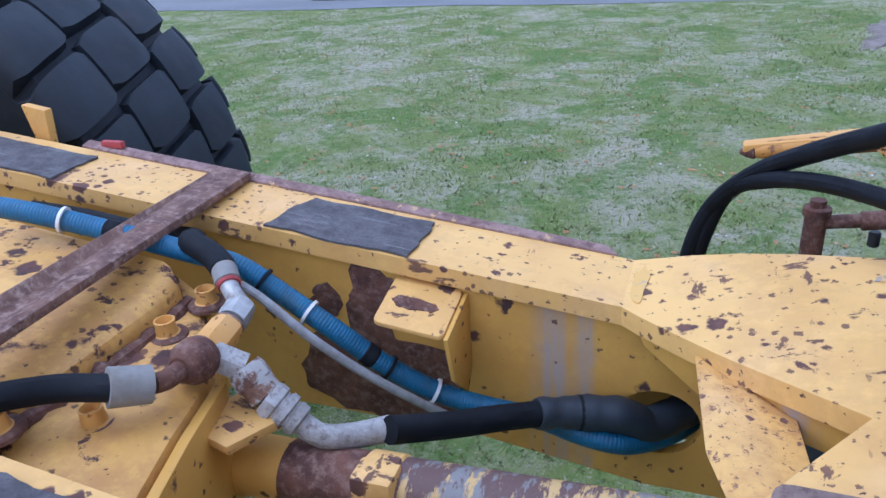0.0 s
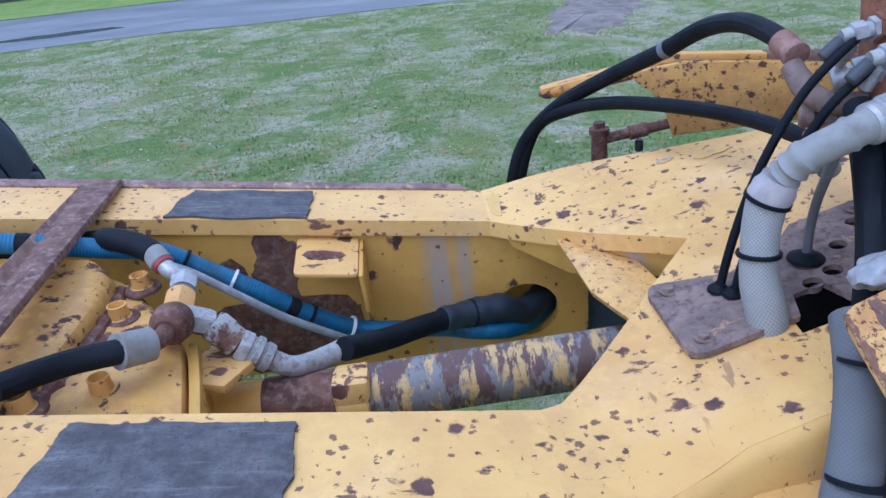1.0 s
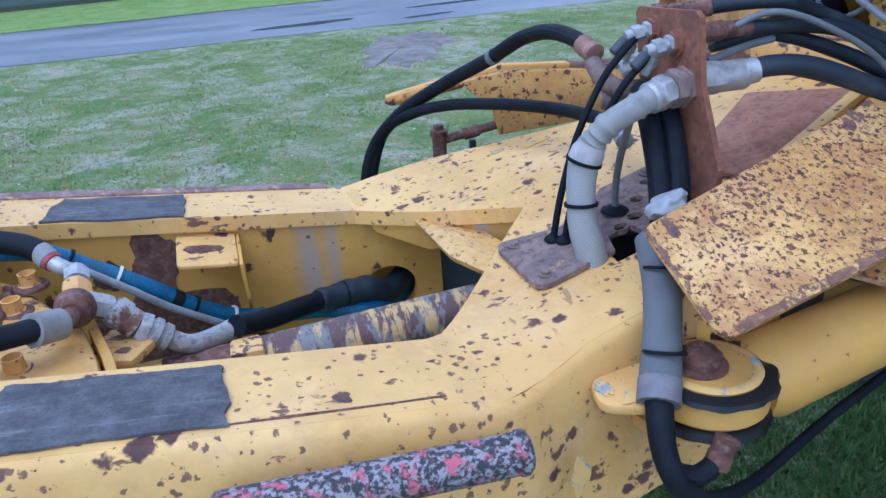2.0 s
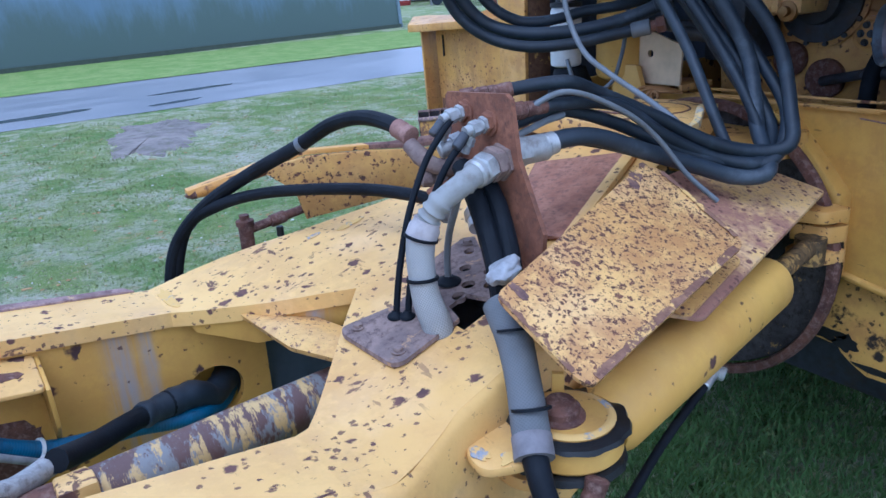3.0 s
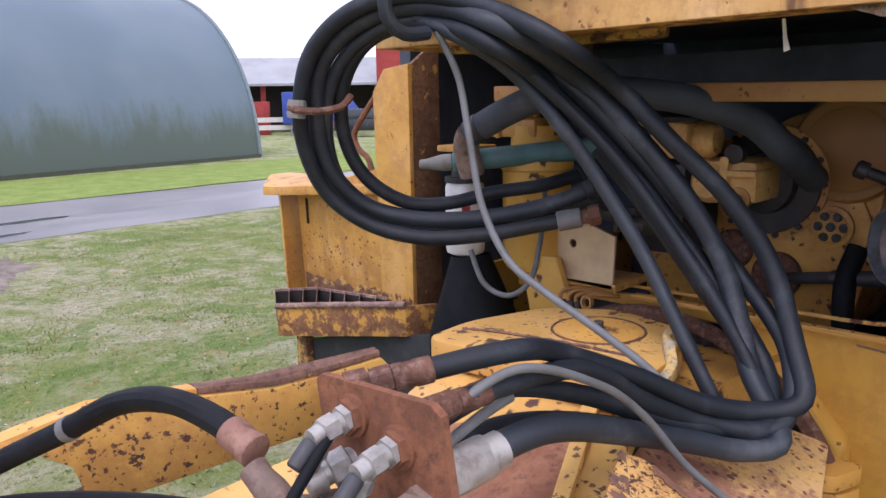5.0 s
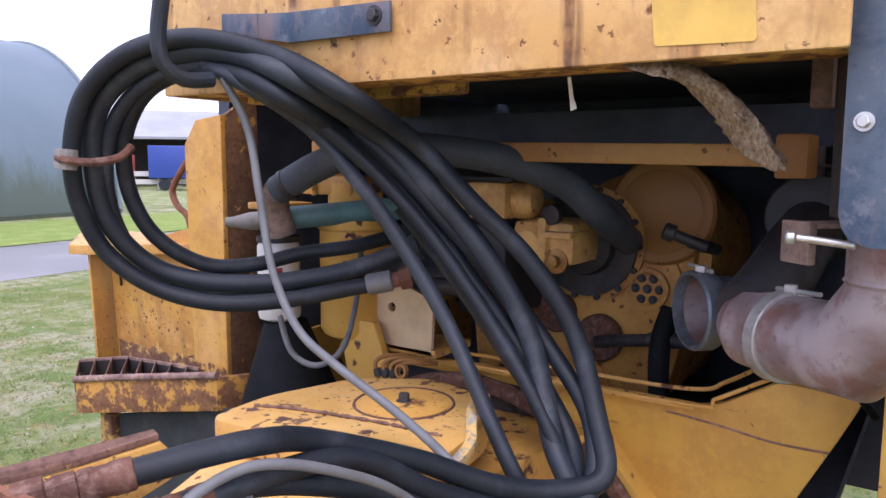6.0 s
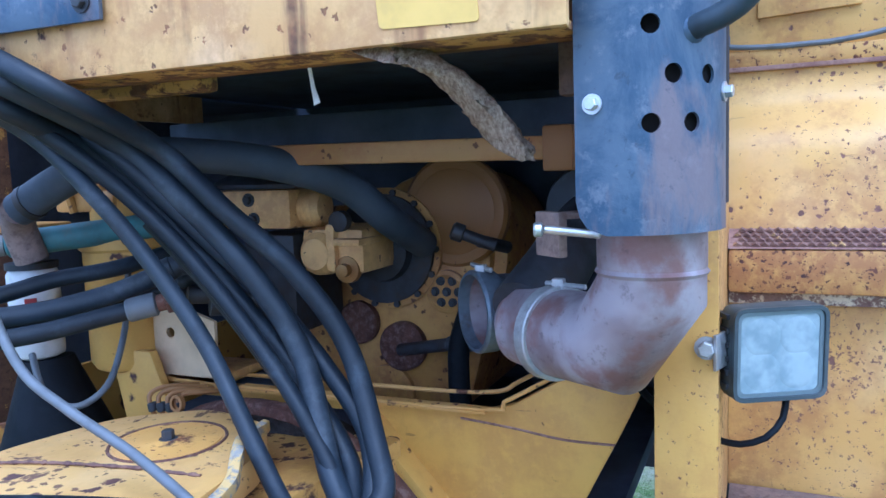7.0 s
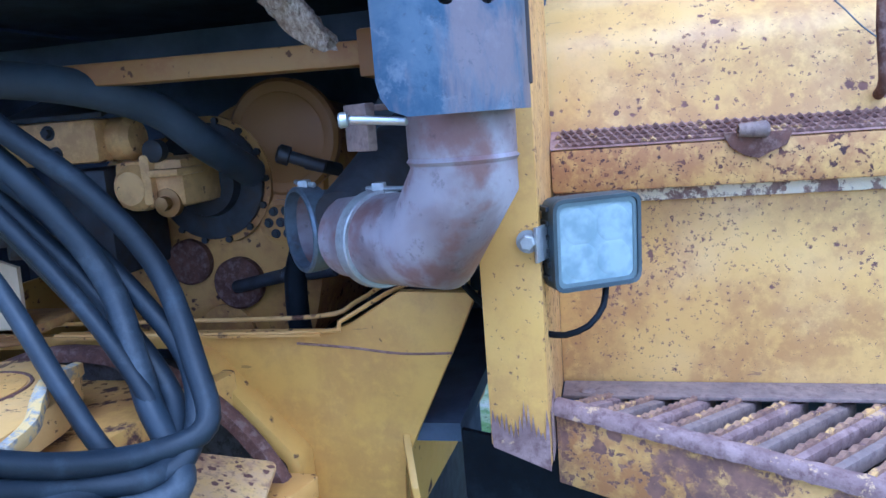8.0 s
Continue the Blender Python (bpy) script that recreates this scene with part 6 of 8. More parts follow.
part("pin", lathe((0.838, 0.262, 1.0), (0, 0, 1), [(0, 0.017), (0.10, 0.017), (0.10, 0.021), (0.112, 0.021), (0.114, 0.012), (0.125, 0.012)], 18), rust_bar, link)
part("arm", joined(rod((0.85, 0.262, 1.088), (0.99, 0.262, 1.107), 0.011), rod((0.90, 0.262, 1.094), (0.94, 0.262, 1.1), 0.015)), rust_bar, link)
part("stub", rod((0.925, 0.27, 1.05), (0.925, 0.27, 1.075), 0.009), dark_steel, link)

# ---- loose cover plates beside the hinge ----
cover = thing("cover_plate", "rust-speckled yellow cover plate leaning over the steering cylinder", "cover plate", (1.1, -0.65, 1.14))
part("plate", slab(rounded([(0.842, -0.655, 1.216), (1.372, -0.455, 1.266), (1.395, -0.475, 1.258), (1.357, -0.69, 1.174), (1.34, -0.70, 1.168), (0.865, -0.815, 1.138), (0.852, -0.80, 1.146)], 0.02), (0.002, 0.004, -0.008), 0.002), yellow_spotted, cover)
CO, CU, CV = Vector((0.842, -0.655, 1.216)), Vector((0.53, 0.2, 0.05)), Vector((0.023, -0.16, -0.078))
for cu, cv, ru, rv, sd in ((0.85, 0.14, 0.022, 0.13, 31.0), (0.905, 0.2, 0.03, 0.2, 32.0), (0.985, 0.2, 0.035, 0.2, 33.0), (0.07, 0.12, 0.014, 0.10, 34.0), (0.52, 0.62, 0.03, 0.07, 35.0), (0.60, 0.92, 0.10, 0.05, 36.0)):
    ring = []
    for i in range(30):
        t = 2 * math.pi * i / 30
        k = 1 + 0.5 * noise.noise(Vector((math.cos(t) * 1.8, math.sin(t) * 1.8, sd))) + 0.35 * noise.noise(Vector((math.cos(t) * 6, math.sin(t) * 6, sd)))
        ring.append(CO + CU * (cu + ru * k * math.cos(t)) + CV * (cv + rv * k * math.sin(t)))
    part("bare_patch", slab(ring, CU.cross(CV).normalized() * -0.0009, 0), rust_brown, cover, "dark bare rusted patch")
up_of = CU.cross(CV).normalized() * -1.0
mid = Vector((1.12, -0.655, 1.194))
for pa, pb, wide, sd in (((0.842, -0.66, 1.214), (0.851, -0.79, 1.15), 0.008, 41), ((0.88, -0.812, 1.139), (1.33, -0.7025, 1.1672), 0.012, 42), ((1.393, -0.49, 1.253), (1.359, -0.68, 1.178), 0.011, 43)):
    pa, pb = Vector(pa), Vector(pb)
    along = (pb - pa).normalized()
    rim_o, rim_i = [], []
    for k in range(31):
        p = pa.lerp(pb, k / 30) + up_of * 0.0008
        inward = mid - p
        inward = (inward - along * inward.dot(along)).normalized()
        rim_o.append(p)
        rim_i.append(p + inward * wide * max(0.25, 1 + 0.8 * noise.noise(Vector((k * 0.3, sd, 0))) + 0.5 * noise.noise(Vector((k * 1.1, sd, 3)))))
    part("bare_rim", slab(rim_o + rim_i[::-1], up_of * 0.0008, 0), rim_rust, cover, "bare rusted rim")
solid("under_plate", slab(rounded([(1.14, -0.68, 1.108), (1.38, -0.44, 1.215), (1.60, -0.38, 1.20), (1.80, -0.40, 1.185), (1.886, -0.55, 1.125), (1.21, -0.725, 1.087)], 0.015), (0, 0, -0.008), 0.002), worn_cover, "half-rusted yellow plate under the speckled cover", "cover plate")

solid("cream_tab", slab(rounded([(1.165, -0.70, 1.108), (1.32, -0.56, 1.142), (1.40, -0.60, 1.131), (1.42, -0.655, 1.115), (1.18, -0.722, 1.101)], 0.02), (0, 0, -0.005), 0.001), yellow_beam, "faded cream yellow plate end under the speckled cover", "cover plate")

# ---- steering cylinder ----
greasy_ochre = rust_mat("greasy_ochre_steel", a=(0.10, 0.065, 0.03), b=(0.2, 0.125, 0.05), c=(0.03, 0.024, 0.018), paintcol=(0.42, 0.25, 0.07), amount=0.3)
st = thing("steering_cylinder", "yellow steering cylinder pinned to the front frame", "hydraulic cylinder", (1.2, -0.7, 0.9))
A, B = Vector((0.95, -0.724, 0.985)), Vector((1.638, -0.592, 1.0))
part("barrel", lathe(A, B - A, [(0.03, 0.05), (0.06, 0.06), (0.645, 0.06), (0.662, 0.053), (0.668, 0.03)], 32), yellow_clean, st)
part("rod", rod(B - (B - A) * 0.12, B + (B - A) * 0.36, 0.022, 18), greasy_ochre, st, "greasy dull ochre piston rod")
part("rod_eye", lathe(B + (B - A) * 0.30 - Vector((0, 0, 0.04)), (0, 0, 1), [(0, 0.034), (0.06, 0.034)], 24), greasy_ochre, st)
E0 = Vector((0.912, -0.726, 0.026))
part("end_eye", lathe(E0 + Vector((0, 0, 0.958)), (0, 0, 1), [(0, 0.072), (0.006, 0.077), (0.036, 0.077), (0.045, 0.073)], 36), yellow_clean, st)


def ragged_ring(z, r0, r1, h, seed):
    bm = bmesh.new()
    rows = []
    for i in range(64):
        t = 2 * math.pi * i / 64
        k = noise.noise(Vector((math.cos(t) * 4, math.sin(t) * 4, seed)))
        ro = r1 + 0.007 * k
        rows.append([bm.verts.new(E0 + Vector((r * math.cos(t), r * math.sin(t), z + dz))) for r, dz in ((r0, 0), (ro, 0), (ro - 0.003, h * (0.7 + 0.5 * k)), (r0 + 0.004, h))])
    for i in range(64):
        a, b = rows[i], rows[(i + 1) % 64]
        for j in range(4):
            bm.faces.new((a[j], b[j], b[(j + 1) % 4], a[(j + 1) % 4]))
    return bm


part("grease_ring", ragged_ring(0.998, 0.062, 0.086, 0.009, 1.0), grease, st, "black greasy seal ring")
part("cap_plate", lathe(E0 + Vector((0, 0, 0.999)), (0, 0, 1), [(0, 0.064), (0.009, 0.064), (0.0115, 0.060)], 36), paint("worn_cap_paint", base=(0.69, 0.42, 0.09), spots=(40.0, -0.4, 0.4), small=(90.0, -0.4, 0.36), faded=0.5, stain=0.3), st)
part("worn_rim", lathe(E0 + Vector((0, 0, 1.0)), (0, 0, 1), [(0.009, 0.0655), (0.0112, 0.0605), (0.0116, 0.056), (0.0113, 0.053)], 36, closed=False), bare_grey, st, "bare metal rim of the cap")
part("pin_head", lathe(E0 + Vector((-0.014, 0.004, 1.010)), (0, 0, 1), [(0, 0.036), (0.004, 0.036), (0.007, 0.029), (0.016, 0.029), (0.019, 0.022), (0.026, 0.020), (0.027, 0.006)], 28), rust_bar, st, "rusty stepped pin head")
part("pin_tab", slab([E0 + Vector((-0.004, 0.03, 1.03)), E0 + Vector((0.01, 0.02, 1.03)), E0 + Vector((0.01, 0.02, 1.06)), E0 + Vector((-0.004, 0.03, 1.062))], (0.006, 0.008, 0), 0.001), yellow_clean, st)
part("lower_ring", ragged_ring(0.944, 0.06, 0.082, 0.014, 2.0), grease, st)
part("clevis", slab(rounded([(0.762, -0.675, 1.003), (0.82, -0.655, 1.008), (0.90, -0.64, 1.01), (0.96, -0.67, 1.01), (0.96, -0.74, 1.01), (0.91, -0.765, 1.01), (0.86, -0.762, 1.01), (0.80, -0.757, 1.006), (0.752, -0.728, 1.002)], 0.02), (0, 0, 0.014), 0.004), yellow_frame, st)
part("clevis", slab(rounded([(0.82, -0.66, 0.958), (0.90, -0.64, 0.958), (0.965, -0.67, 0.958), (0.965, -0.735, 0.958), (0.91, -0.765, 0.958), (0.86, -0.745, 0.958), (0.825, -0.715, 0.958)], 0.03), (0, 0, -0.02), 0.004), yellow_frame, st)
for cu, cv, ru, rv, sd in ((0.80, -0.735, 0.022, 0.012, 21.0), (0.845, -0.742, 0.022, 0.010, 22.0), (0.772, -0.70, 0.010, 0.018, 26.0)):
    blot(lambda u, v: (u, v, 1.0245 + 0.10 * min(0.0, u - 0.83)), cu, cv, ru, rv, sd, bare_grey, (0, 0, 0.0012))
blot(lambda u, v: (u, -0.7515 + 0.12 * (u - 0.70), v), 0.715, 0.93, 0.012, 0.03, 24.0, bare_grey, (0, -0.0012, 0))
part("oil_port", rod((1.33, -0.665, 0.925), (1.34, -0.69, 0.92), 0.013), galv, st)
part("feed_tip", rod(HOSE["sleeve"][-2], Vector(HOSE["sleeve"][-2]).lerp(Vector(HOSE["sleeve"][-1]), 0.4), 0.0105, 14), zinc_bright, st, "bright zinc hose end")

# ---- front wheel ----
def build_wheel(cx, y0, y1, cz, R):
    ym, W = (y0 + y1) / 2, (y1 - y0)
    prof = [(-0.5, R * 0.56), (-0.55, R * 0.7), (-0.52, R * 0.86), (-0.44, R * 0.93), (-0.3, R * 0.945), (0.3, R * 0.945), (0.44, R * 0.93), (0.52, R * 0.86), (0.55, R * 0.7), (0.5, R * 0.56)]
    e = part("tyre", lathe((cx, ym, cz), (0, 1, 0), [(s * W, r) for s, r in prof], 72), tyre_rubber, front, "large black lugged tyre")
    n = 26
    pitch = 2 * math.pi / n
    for k in range(n):
        for lo, hi, off, slant, reach in ((-0.53, -0.185, 0.0, 0.30, 0.90), (-0.165, 0.165, 0.42, 0.26, 0.90), (0.185, 0.47, 0.0, 0.22, 0.90), (0.49, 0.585, 0.45, 0.0, 0.62)):
            bm = bmesh.new()
            cols = []
            for i in range(9):
                u = i / 8
                s = (lo + (hi - lo) * u) * W
                fall = max(0.0, (abs(s / W) - 0.34) / 0.24)
                edge = abs(2 * u - 1) ** 6
                row = []
                for a, top in ((0.0, 0), (0.03 + 0.10 * edge, 1), (0.3, 1), (0.65, 1), (0.97 - 0.10 * edge, 1), (1.0, 0)):
                    t = pitch * (k + off + a * reach + slant * (u - 0.5))
                    swell = -0.012 * edge - 0.006 * (2 * a - 1) ** 4
                    r = (R + swell if top else R * 0.93) - 0.085 * R * fall * fall
                    row.append(bm.verts.new((cx + r * math.cos(t), ym + s, cz + r * math.sin(t))))
                cols.append(row)
            for c0, c1 in zip(cols, cols[1:]):
                for i in range(5):
                    bm.faces.new((c0[i], c0[i + 1], c1[i + 1], c1[i]))
            bm.faces.new(cols[0])
            bm.faces.new(cols[-1][::-1])
            part("tread_lug", bm, tyre_rubber, e, smooth=50)
    part("rim", lathe((cx, ym - 0.3 * W, cz), (0, 1, 0), [(0, 0.05), (0, R * 0.5), (0.04, R * 0.56), (0.5 * W, R * 0.56), (0.5 * W, R * 0.5)], 40), yellow_clean, e)


build_wheel(-1.39, 0.36, 0.92, 0.79, 0.77)
part("arm_plate", slab([(-1.2, 0.05, 1.2), (-0.62, 0.05, 1.19), (-0.66, 0.05, 1.26), (-0.95, 0.05, 1.5), (-1.2, 0.05, 1.7)], (0, 0.03, 0), 0.004), yellow_side, front)
part("rail_stub", slab([(-0.62, 0.165, 1.16), (-0.59, 0.165, 1.16), (-0.58, 0.165, 1.25), (-0.64, 0.165, 1.26)], (0, 0.02, 0), 0.004), yellow_rusty, front)
part("reflector", box(-0.46, -0.41, 0.165, 0.178, 1.178, 1.192, 0.003), red_plastic, front, "broken red reflector")

# ---- rear frame of the loader ----
rear = front
XF = 2.0
part("front_plate", slab([(XF, 0.20, 1.285), (XF, -0.60, 1.288), (XF, -0.64, 1.30), (XF, -0.725, 1.35), (XF, -0.845, 1.345), (XF, -0.81, 1.27), (XF, -0.735, 1.12), (XF, -0.71, 1.06), (XF, -0.70, 0.87), (XF, -0.56, 0.89), (XF, -0.553, 1.09), (XF, -0.40, 1.262), (XF, 0.20, 1.262)], (0.02, 0, 0), 0.004), yellow_plate, rear)
part("crease", tube([(XF - 0.001, -0.55, 1.270), (XF - 0.001, -0.64, 1.262), (XF - 0.001, -0.72, 1.252), (XF - 0.001, -0.80, 1.252)], 0.0022, 6), rust_plate, rear)
part("ridge", slab([(XF - 0.05, -0.36, 1.275), (XF - 0.05, -0.405, 1.262), (XF - 0.05, -0.555, 1.095), (XF - 0.05, -0.56, 0.89), (XF - 0.05, -0.535, 0.89), (XF - 0.05, -0.53, 1.085), (XF - 0.05, -0.39, 1.24)], (0.06, 0, 0), 0.008), yellow_clean, rear)
part("side_rib", slab([(XF, -0.71, 1.12), (XF - 0.06, -0.735, 1.06), (XF - 0.06, -0.76, 0.86), (XF, -0.72, 0.86)], (0, -0.012, 0), 0.002), yellow_clean, rear)
part("folded_edge", tube([(XF + 0.004, -0.552, 0.893), (XF + 0.002, -0.60, 0.884), (XF + 0.002, -0.66, 0.874), (XF + 0.004, -0.706, 0.868)], 0.011, 12), yellow_plate, rear)
part("lower_panel", slab([(XF + 0.03, -0.40, 0.90), (XF + 0.03, -0.735, 0.885), (XF + 0.03, -0.745, 0.628), (XF + 0.03, -0.69, 0.632), (XF + 0.03, -0.634, 0.630), (XF + 0.03, -0.595, 0.650), (XF + 0.03, -0.565, 0.672), (XF + 0.03, -0.555, 0.687), (XF + 0.03, -0.50, 0.692), (XF + 0.03, -0.44, 0.694), (XF + 0.03, -0.40, 0.72)], (0.02, 0, 0), 0.005), yellow_oily, rear, "oil-stained yellow lower panel")
for cu, cv, ru, rv, sd in ((-0.505, 0.715, 0.075, 0.020, 51.0), (-0.575, 0.70, 0.030, 0.022, 52.0), (-0.66, 0.655, 0.07, 0.008, 53.0)):
    blot(lambda u, v: (XF + 0.0288, u, v), cu, cv, ru, rv, sd, grease, (-0.0012, 0, 0))
part("hub_ring", lathe((1.895, -0.215, 0.92), (1, 0, 0), [(0.012, 0.352), (0, 0.356), (0, 0.374), (0.008, 0.378), (0.022, 0.378), (0.022, 0.352)], 72, closed=False), rust_bar, rear, "rust-brown bearing ring")
part("hub_back", lathe((1.93, -0.215, 0.92), (1, 0, 0), [(0, 0.05), (0, 0.20), (0.02, 0.215), (0.02, 0.33), (0.0, 0.335), (0.0, 0.351), (0.05, 0.352)], 56), rust_mat("dark_bearing_face", a=(0.012, 0.012, 0.013), b=(0.028, 0.026, 0.026), c=(0.02, 0.02, 0.022), paintcol=(0.3, 0.2, 0.06), amount=0.1), rear)
part("hub_face", lathe((1.926, -0.215, 0.92), (1, 0, 0), [(0.004, 0.262), (0.0, 0.268), (0.0, 0.348), (0.006, 0.3515)], 64, closed=False), rust_mat("flaked_bearing_face", a=(0.05, 0.045, 0.046), b=(0.09, 0.082, 0.08), c=(0.03, 0.026, 0.026), paintcol=(0.35, 0.22, 0.07), amount=0.08), rear, "dark grey bearing face")
for zl, zh, dx in ((1.055, 1.085, 0.0), (1.005, 1.045, 0.02), (0.955, 0.985, 0.01)):
    part("rod_lug", slab(rounded([(1.83 + dx, -0.49, zl), (1.93, -0.49, zl), (1.93, -0.60, zl), (1.85 + dx, -0.575, zl)], 0.02), (0, 0, zh - zl), 0.004), yellow_rusty, rear)
part("hinge_yoke", slab(rounded([(1.60, -0.07, 1.235), (1.76, -0.05, 1.235), (1.98, 0.0, 1.235), (1.98, -0.46, 1.235), (1.80, -0.42, 1.235), (1.66, -0.40, 1.235)], 0.03), (0, 0, -0.06), 0.006), yellow_grimy, rear)
part("hinge_yoke", slab(rounded([(1.60, -0.07, 0.88), (1.98, 0.0, 0.88), (1.98, -0.46, 0.88), (1.66, -0.40, 0.88)], 0.03), (0, 0, -0.05), 0.006), yellow_rusty, rear)
part("side_plate", slab([(XF + 0.02, -0.70, 1.26), (XF + 1.0, -0.70, 1.26), (XF + 1.0, -0.66, 0.8), (XF + 0.02, -0.66, 0.87)], (0, 0.012, 0)), yellow_side, rear)
part("side_plate", slab([(XF, 0.30, 1.30), (XF + 1.0, 0.30, 1.30), (XF + 1.0, 0.30, 0.8), (XF, 0.30, 0.87)], (0, 0.012, 0)), yellow_side, rear)
# sheets added to close the bay, its dimness put into their colour
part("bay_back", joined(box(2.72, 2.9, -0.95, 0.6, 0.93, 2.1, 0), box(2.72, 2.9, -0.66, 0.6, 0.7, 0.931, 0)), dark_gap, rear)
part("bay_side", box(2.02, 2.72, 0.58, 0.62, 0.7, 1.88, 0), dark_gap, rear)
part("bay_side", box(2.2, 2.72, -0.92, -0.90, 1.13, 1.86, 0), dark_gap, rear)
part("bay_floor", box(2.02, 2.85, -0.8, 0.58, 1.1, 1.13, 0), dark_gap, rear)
# bent pan along the bay's sill
part("sill_pan", joined(tube([(1.985, -0.12, 1.291), (1.98, -0.59, 1.294), (1.985, -0.63, 1.308), (2.02, -0.70, 1.343), (2.1, -0.74, 1.348)], 0.0036, 8), slab([(1.975, -0.12, 1.286), (1.975, -0.6, 1.288), (2.0, -0.6, 1.290), (2.0, -0.12, 1.290)], (0, 0, 0.004), 0.0)), yellow_rusty, rear)
part("inner_lip", tube([(2.05, 0.1, 1.292), (2.045, -0.30, 1.297), (2.05, -0.57, 1.30), (2.07, -0.63, 1.318), (2.12, -0.68, 1.345)], 0.004, 8), yellow_rusty, rear)
# belly and axle blocks added to shade the grass beneath
part("belly_shade_block", joined(box(2.3, 2.72, -0.66, 0.2, 0.42, 1.1, 0.02), box(2.7, 4.4, -0.46, 0.2, 0.42, 1.1, 0.02)), dark_steel, rear)
part("rear_axle", joined(rod((3.5, -1.0, 0.82), (3.5, 0.6, 0.82), 0.1, 24), lathe((3.5, -0.45, 0.82), (0, 1, 0), [(0, 0.14), (0.15, 0.26), (0.38, 0.26), (0.5, 0.14)], 28)), dark_steel, rear)

# ---- machinery in the bay ----
suction_rubber = plain("grey_suction_rubber", (0.065, 0.08, 0.105), 0.6, vary=0.4, scale=14.0, bump=0.3, dirt=(0.11, 0.12, 0.14), spec=0.35)
gb = thing("transmission", "grimy yellow transmission housing in the machine bay", "transmission", (2.4, -0.25, 1.2))
part("housing", lathe((2.36, -0.36, 1.50), (-1, 0, 0), [(-0.3, 0.17), (0.0, 0.17), (0.02, 0.165), (0.025, 0.14), (0.04, 0.135), (0.045, 0.03)], 40), yellow_engine, gb)
part("lower_housing", slab(rounded([(2.31, 0.02, 1.16), (2.31, -0.44, 1.16), (2.31, -0.50, 1.40), (2.31, -0.40, 1.62), (2.31, -0.05, 1.60), (2.31, 0.05, 1.45)], 0.06), (0.35, 0, 0), 0.01), yellow_engine, gb)
part("cover_disc", lathe((2.33, -0.425, 1.59), (-1, 0, 0), [(0, 0.114), (0.020, 0.114), (0.028, 0.107), (0.030, 0.092), (0.0285, 0.088), (0.030, 0.084), (0.031, 0.01)], 48), dull_ochre, gb)
part("pump_flange", lathe((2.30, -0.27, 1.515), (-1, 0, 0), [(0, 0.115), (0.02, 0.115), (0.022, 0.10), (0.02, 0.07), (0.04, 0.065), (0.05, 0.03)], 36), dark_steel, gb)
part("flange_rim", lathe((2.305, -0.27, 1.515), (-1, 0, 0), [(0, 0.128), (0.012, 0.128), (0.014, 0.112)], 36), yellow_engine, gb)
for k in range(14):
    t = 2 * math.pi * k / 14
    part("flange_bolt", lathe((2.29, -0.27 + 0.12 * math.cos(t), 1.515 + 0.12 * math.sin(t)), (-1, 0, 0), [(0, 0.007), (0.008, 0.007)], 12, hexed=(0, 1)), dark_steel, gb)
for y, z, r in ((-0.195, 1.352, 0.047), (-0.30, 1.305, 0.053)):
    part("round_cover", lathe((2.31, y, z), (-1, 0, 0), [(0, r), (0.018, r), (0.022, r * 0.9), (0.022, 0.01)], 30), rust_bar, gb, "rust-brown round cover")
part("round_cover", lathe((2.31, -0.405, 1.425), (-1, 0, 0), [(0, 0.045), (0.012, 0.045), (0.014, 0.036), (0.01, 0.03)], 30), yellow_engine, gb)
for k in range(7):
    t = 2 * math.pi * k / 6
    y, z = (-0.405, 1.425) if k == 6 else (-0.405 + 0.026 * math.cos(t), 1.425 + 0.026 * math.sin(t))
    part("cover_bolt", lathe((2.301, y, z), (-1, 0, 0), [(0, 0.010), (0.003, 0.010), (0.004, 0.0065), (0.009, 0.006)], 12), dark_steel, gb)
part("round_cover", lathe((2.31, -0.26, 1.20), (-1, 0, 0), [(0, 0.06), (0.012, 0.06), (0.014, 0.045)], 30), yellow_engine, gb)
part("lever", joined(rod((2.285, -0.30, 1.30), (2.22, -0.44, 1.335), 0.013), rod((2.22, -0.44, 1.335), (2.2, -0.55, 1.35), 0.016)), dark_steel, gb)
part("black_pipe", tube([(2.17, -0.485, 1.21), (2.18, -0.475, 1.27), (2.2, -0.47, 1.34), (2.23, -0.48, 1.40)], 0.021, 14), rubber, gb)
part("handle", joined(lathe((2.152, -0.482, 1.566), (0.25, -0.85, -0.35), [(0, 0.012), (0.004, 0.017), (0.022, 0.017), (0.024, 0.011), (0.085, 0.011), (0.087, 0.008)], 16), rod((2.165, -0.53, 1.545), (2.24, -0.56, 1.525), 0.012)), dark_steel, gb)

pump = thing("hydraulic_pump", "yellow cast hydraulic pump with bolted valve block", "pump", (2.2, -0.15, 1.45))
part("valve_block", joined(box(2.10, 2.22, -0.17, 0.05, 1.572, 1.65, 0.012), lathe((2.16, -0.168, 1.611), (0, -1, 0), [(0, 0.039), (0.03, 0.039), (0.044, 0.03), (0.046, 0.01)], 24)), yellow_pump, pump)
part("top_strip", slab([(2.11, -0.18, 1.65), (2.11, 0.03, 1.65), (2.22, 0.03, 1.685), (2.22, -0.18, 1.69)], (0, 0, 0.01), 0.002), dark_steel, pump)
for y in (-0.085, -0.075):
    part("bolt", bolt_bm((2.10, y, 1.592 if y < -0.08 else 1.63), (-1, 0, 0), 0.009, 0.008), dark_steel, pump)
for y, z in ((-0.02, 1.62), (-0.03, 1.60), (-0.035, 1.585)):
    part("bolt", bolt_bm((2.10, y, z), (-1, 0, 0), 0.004, 0.004), dark_steel, pump)
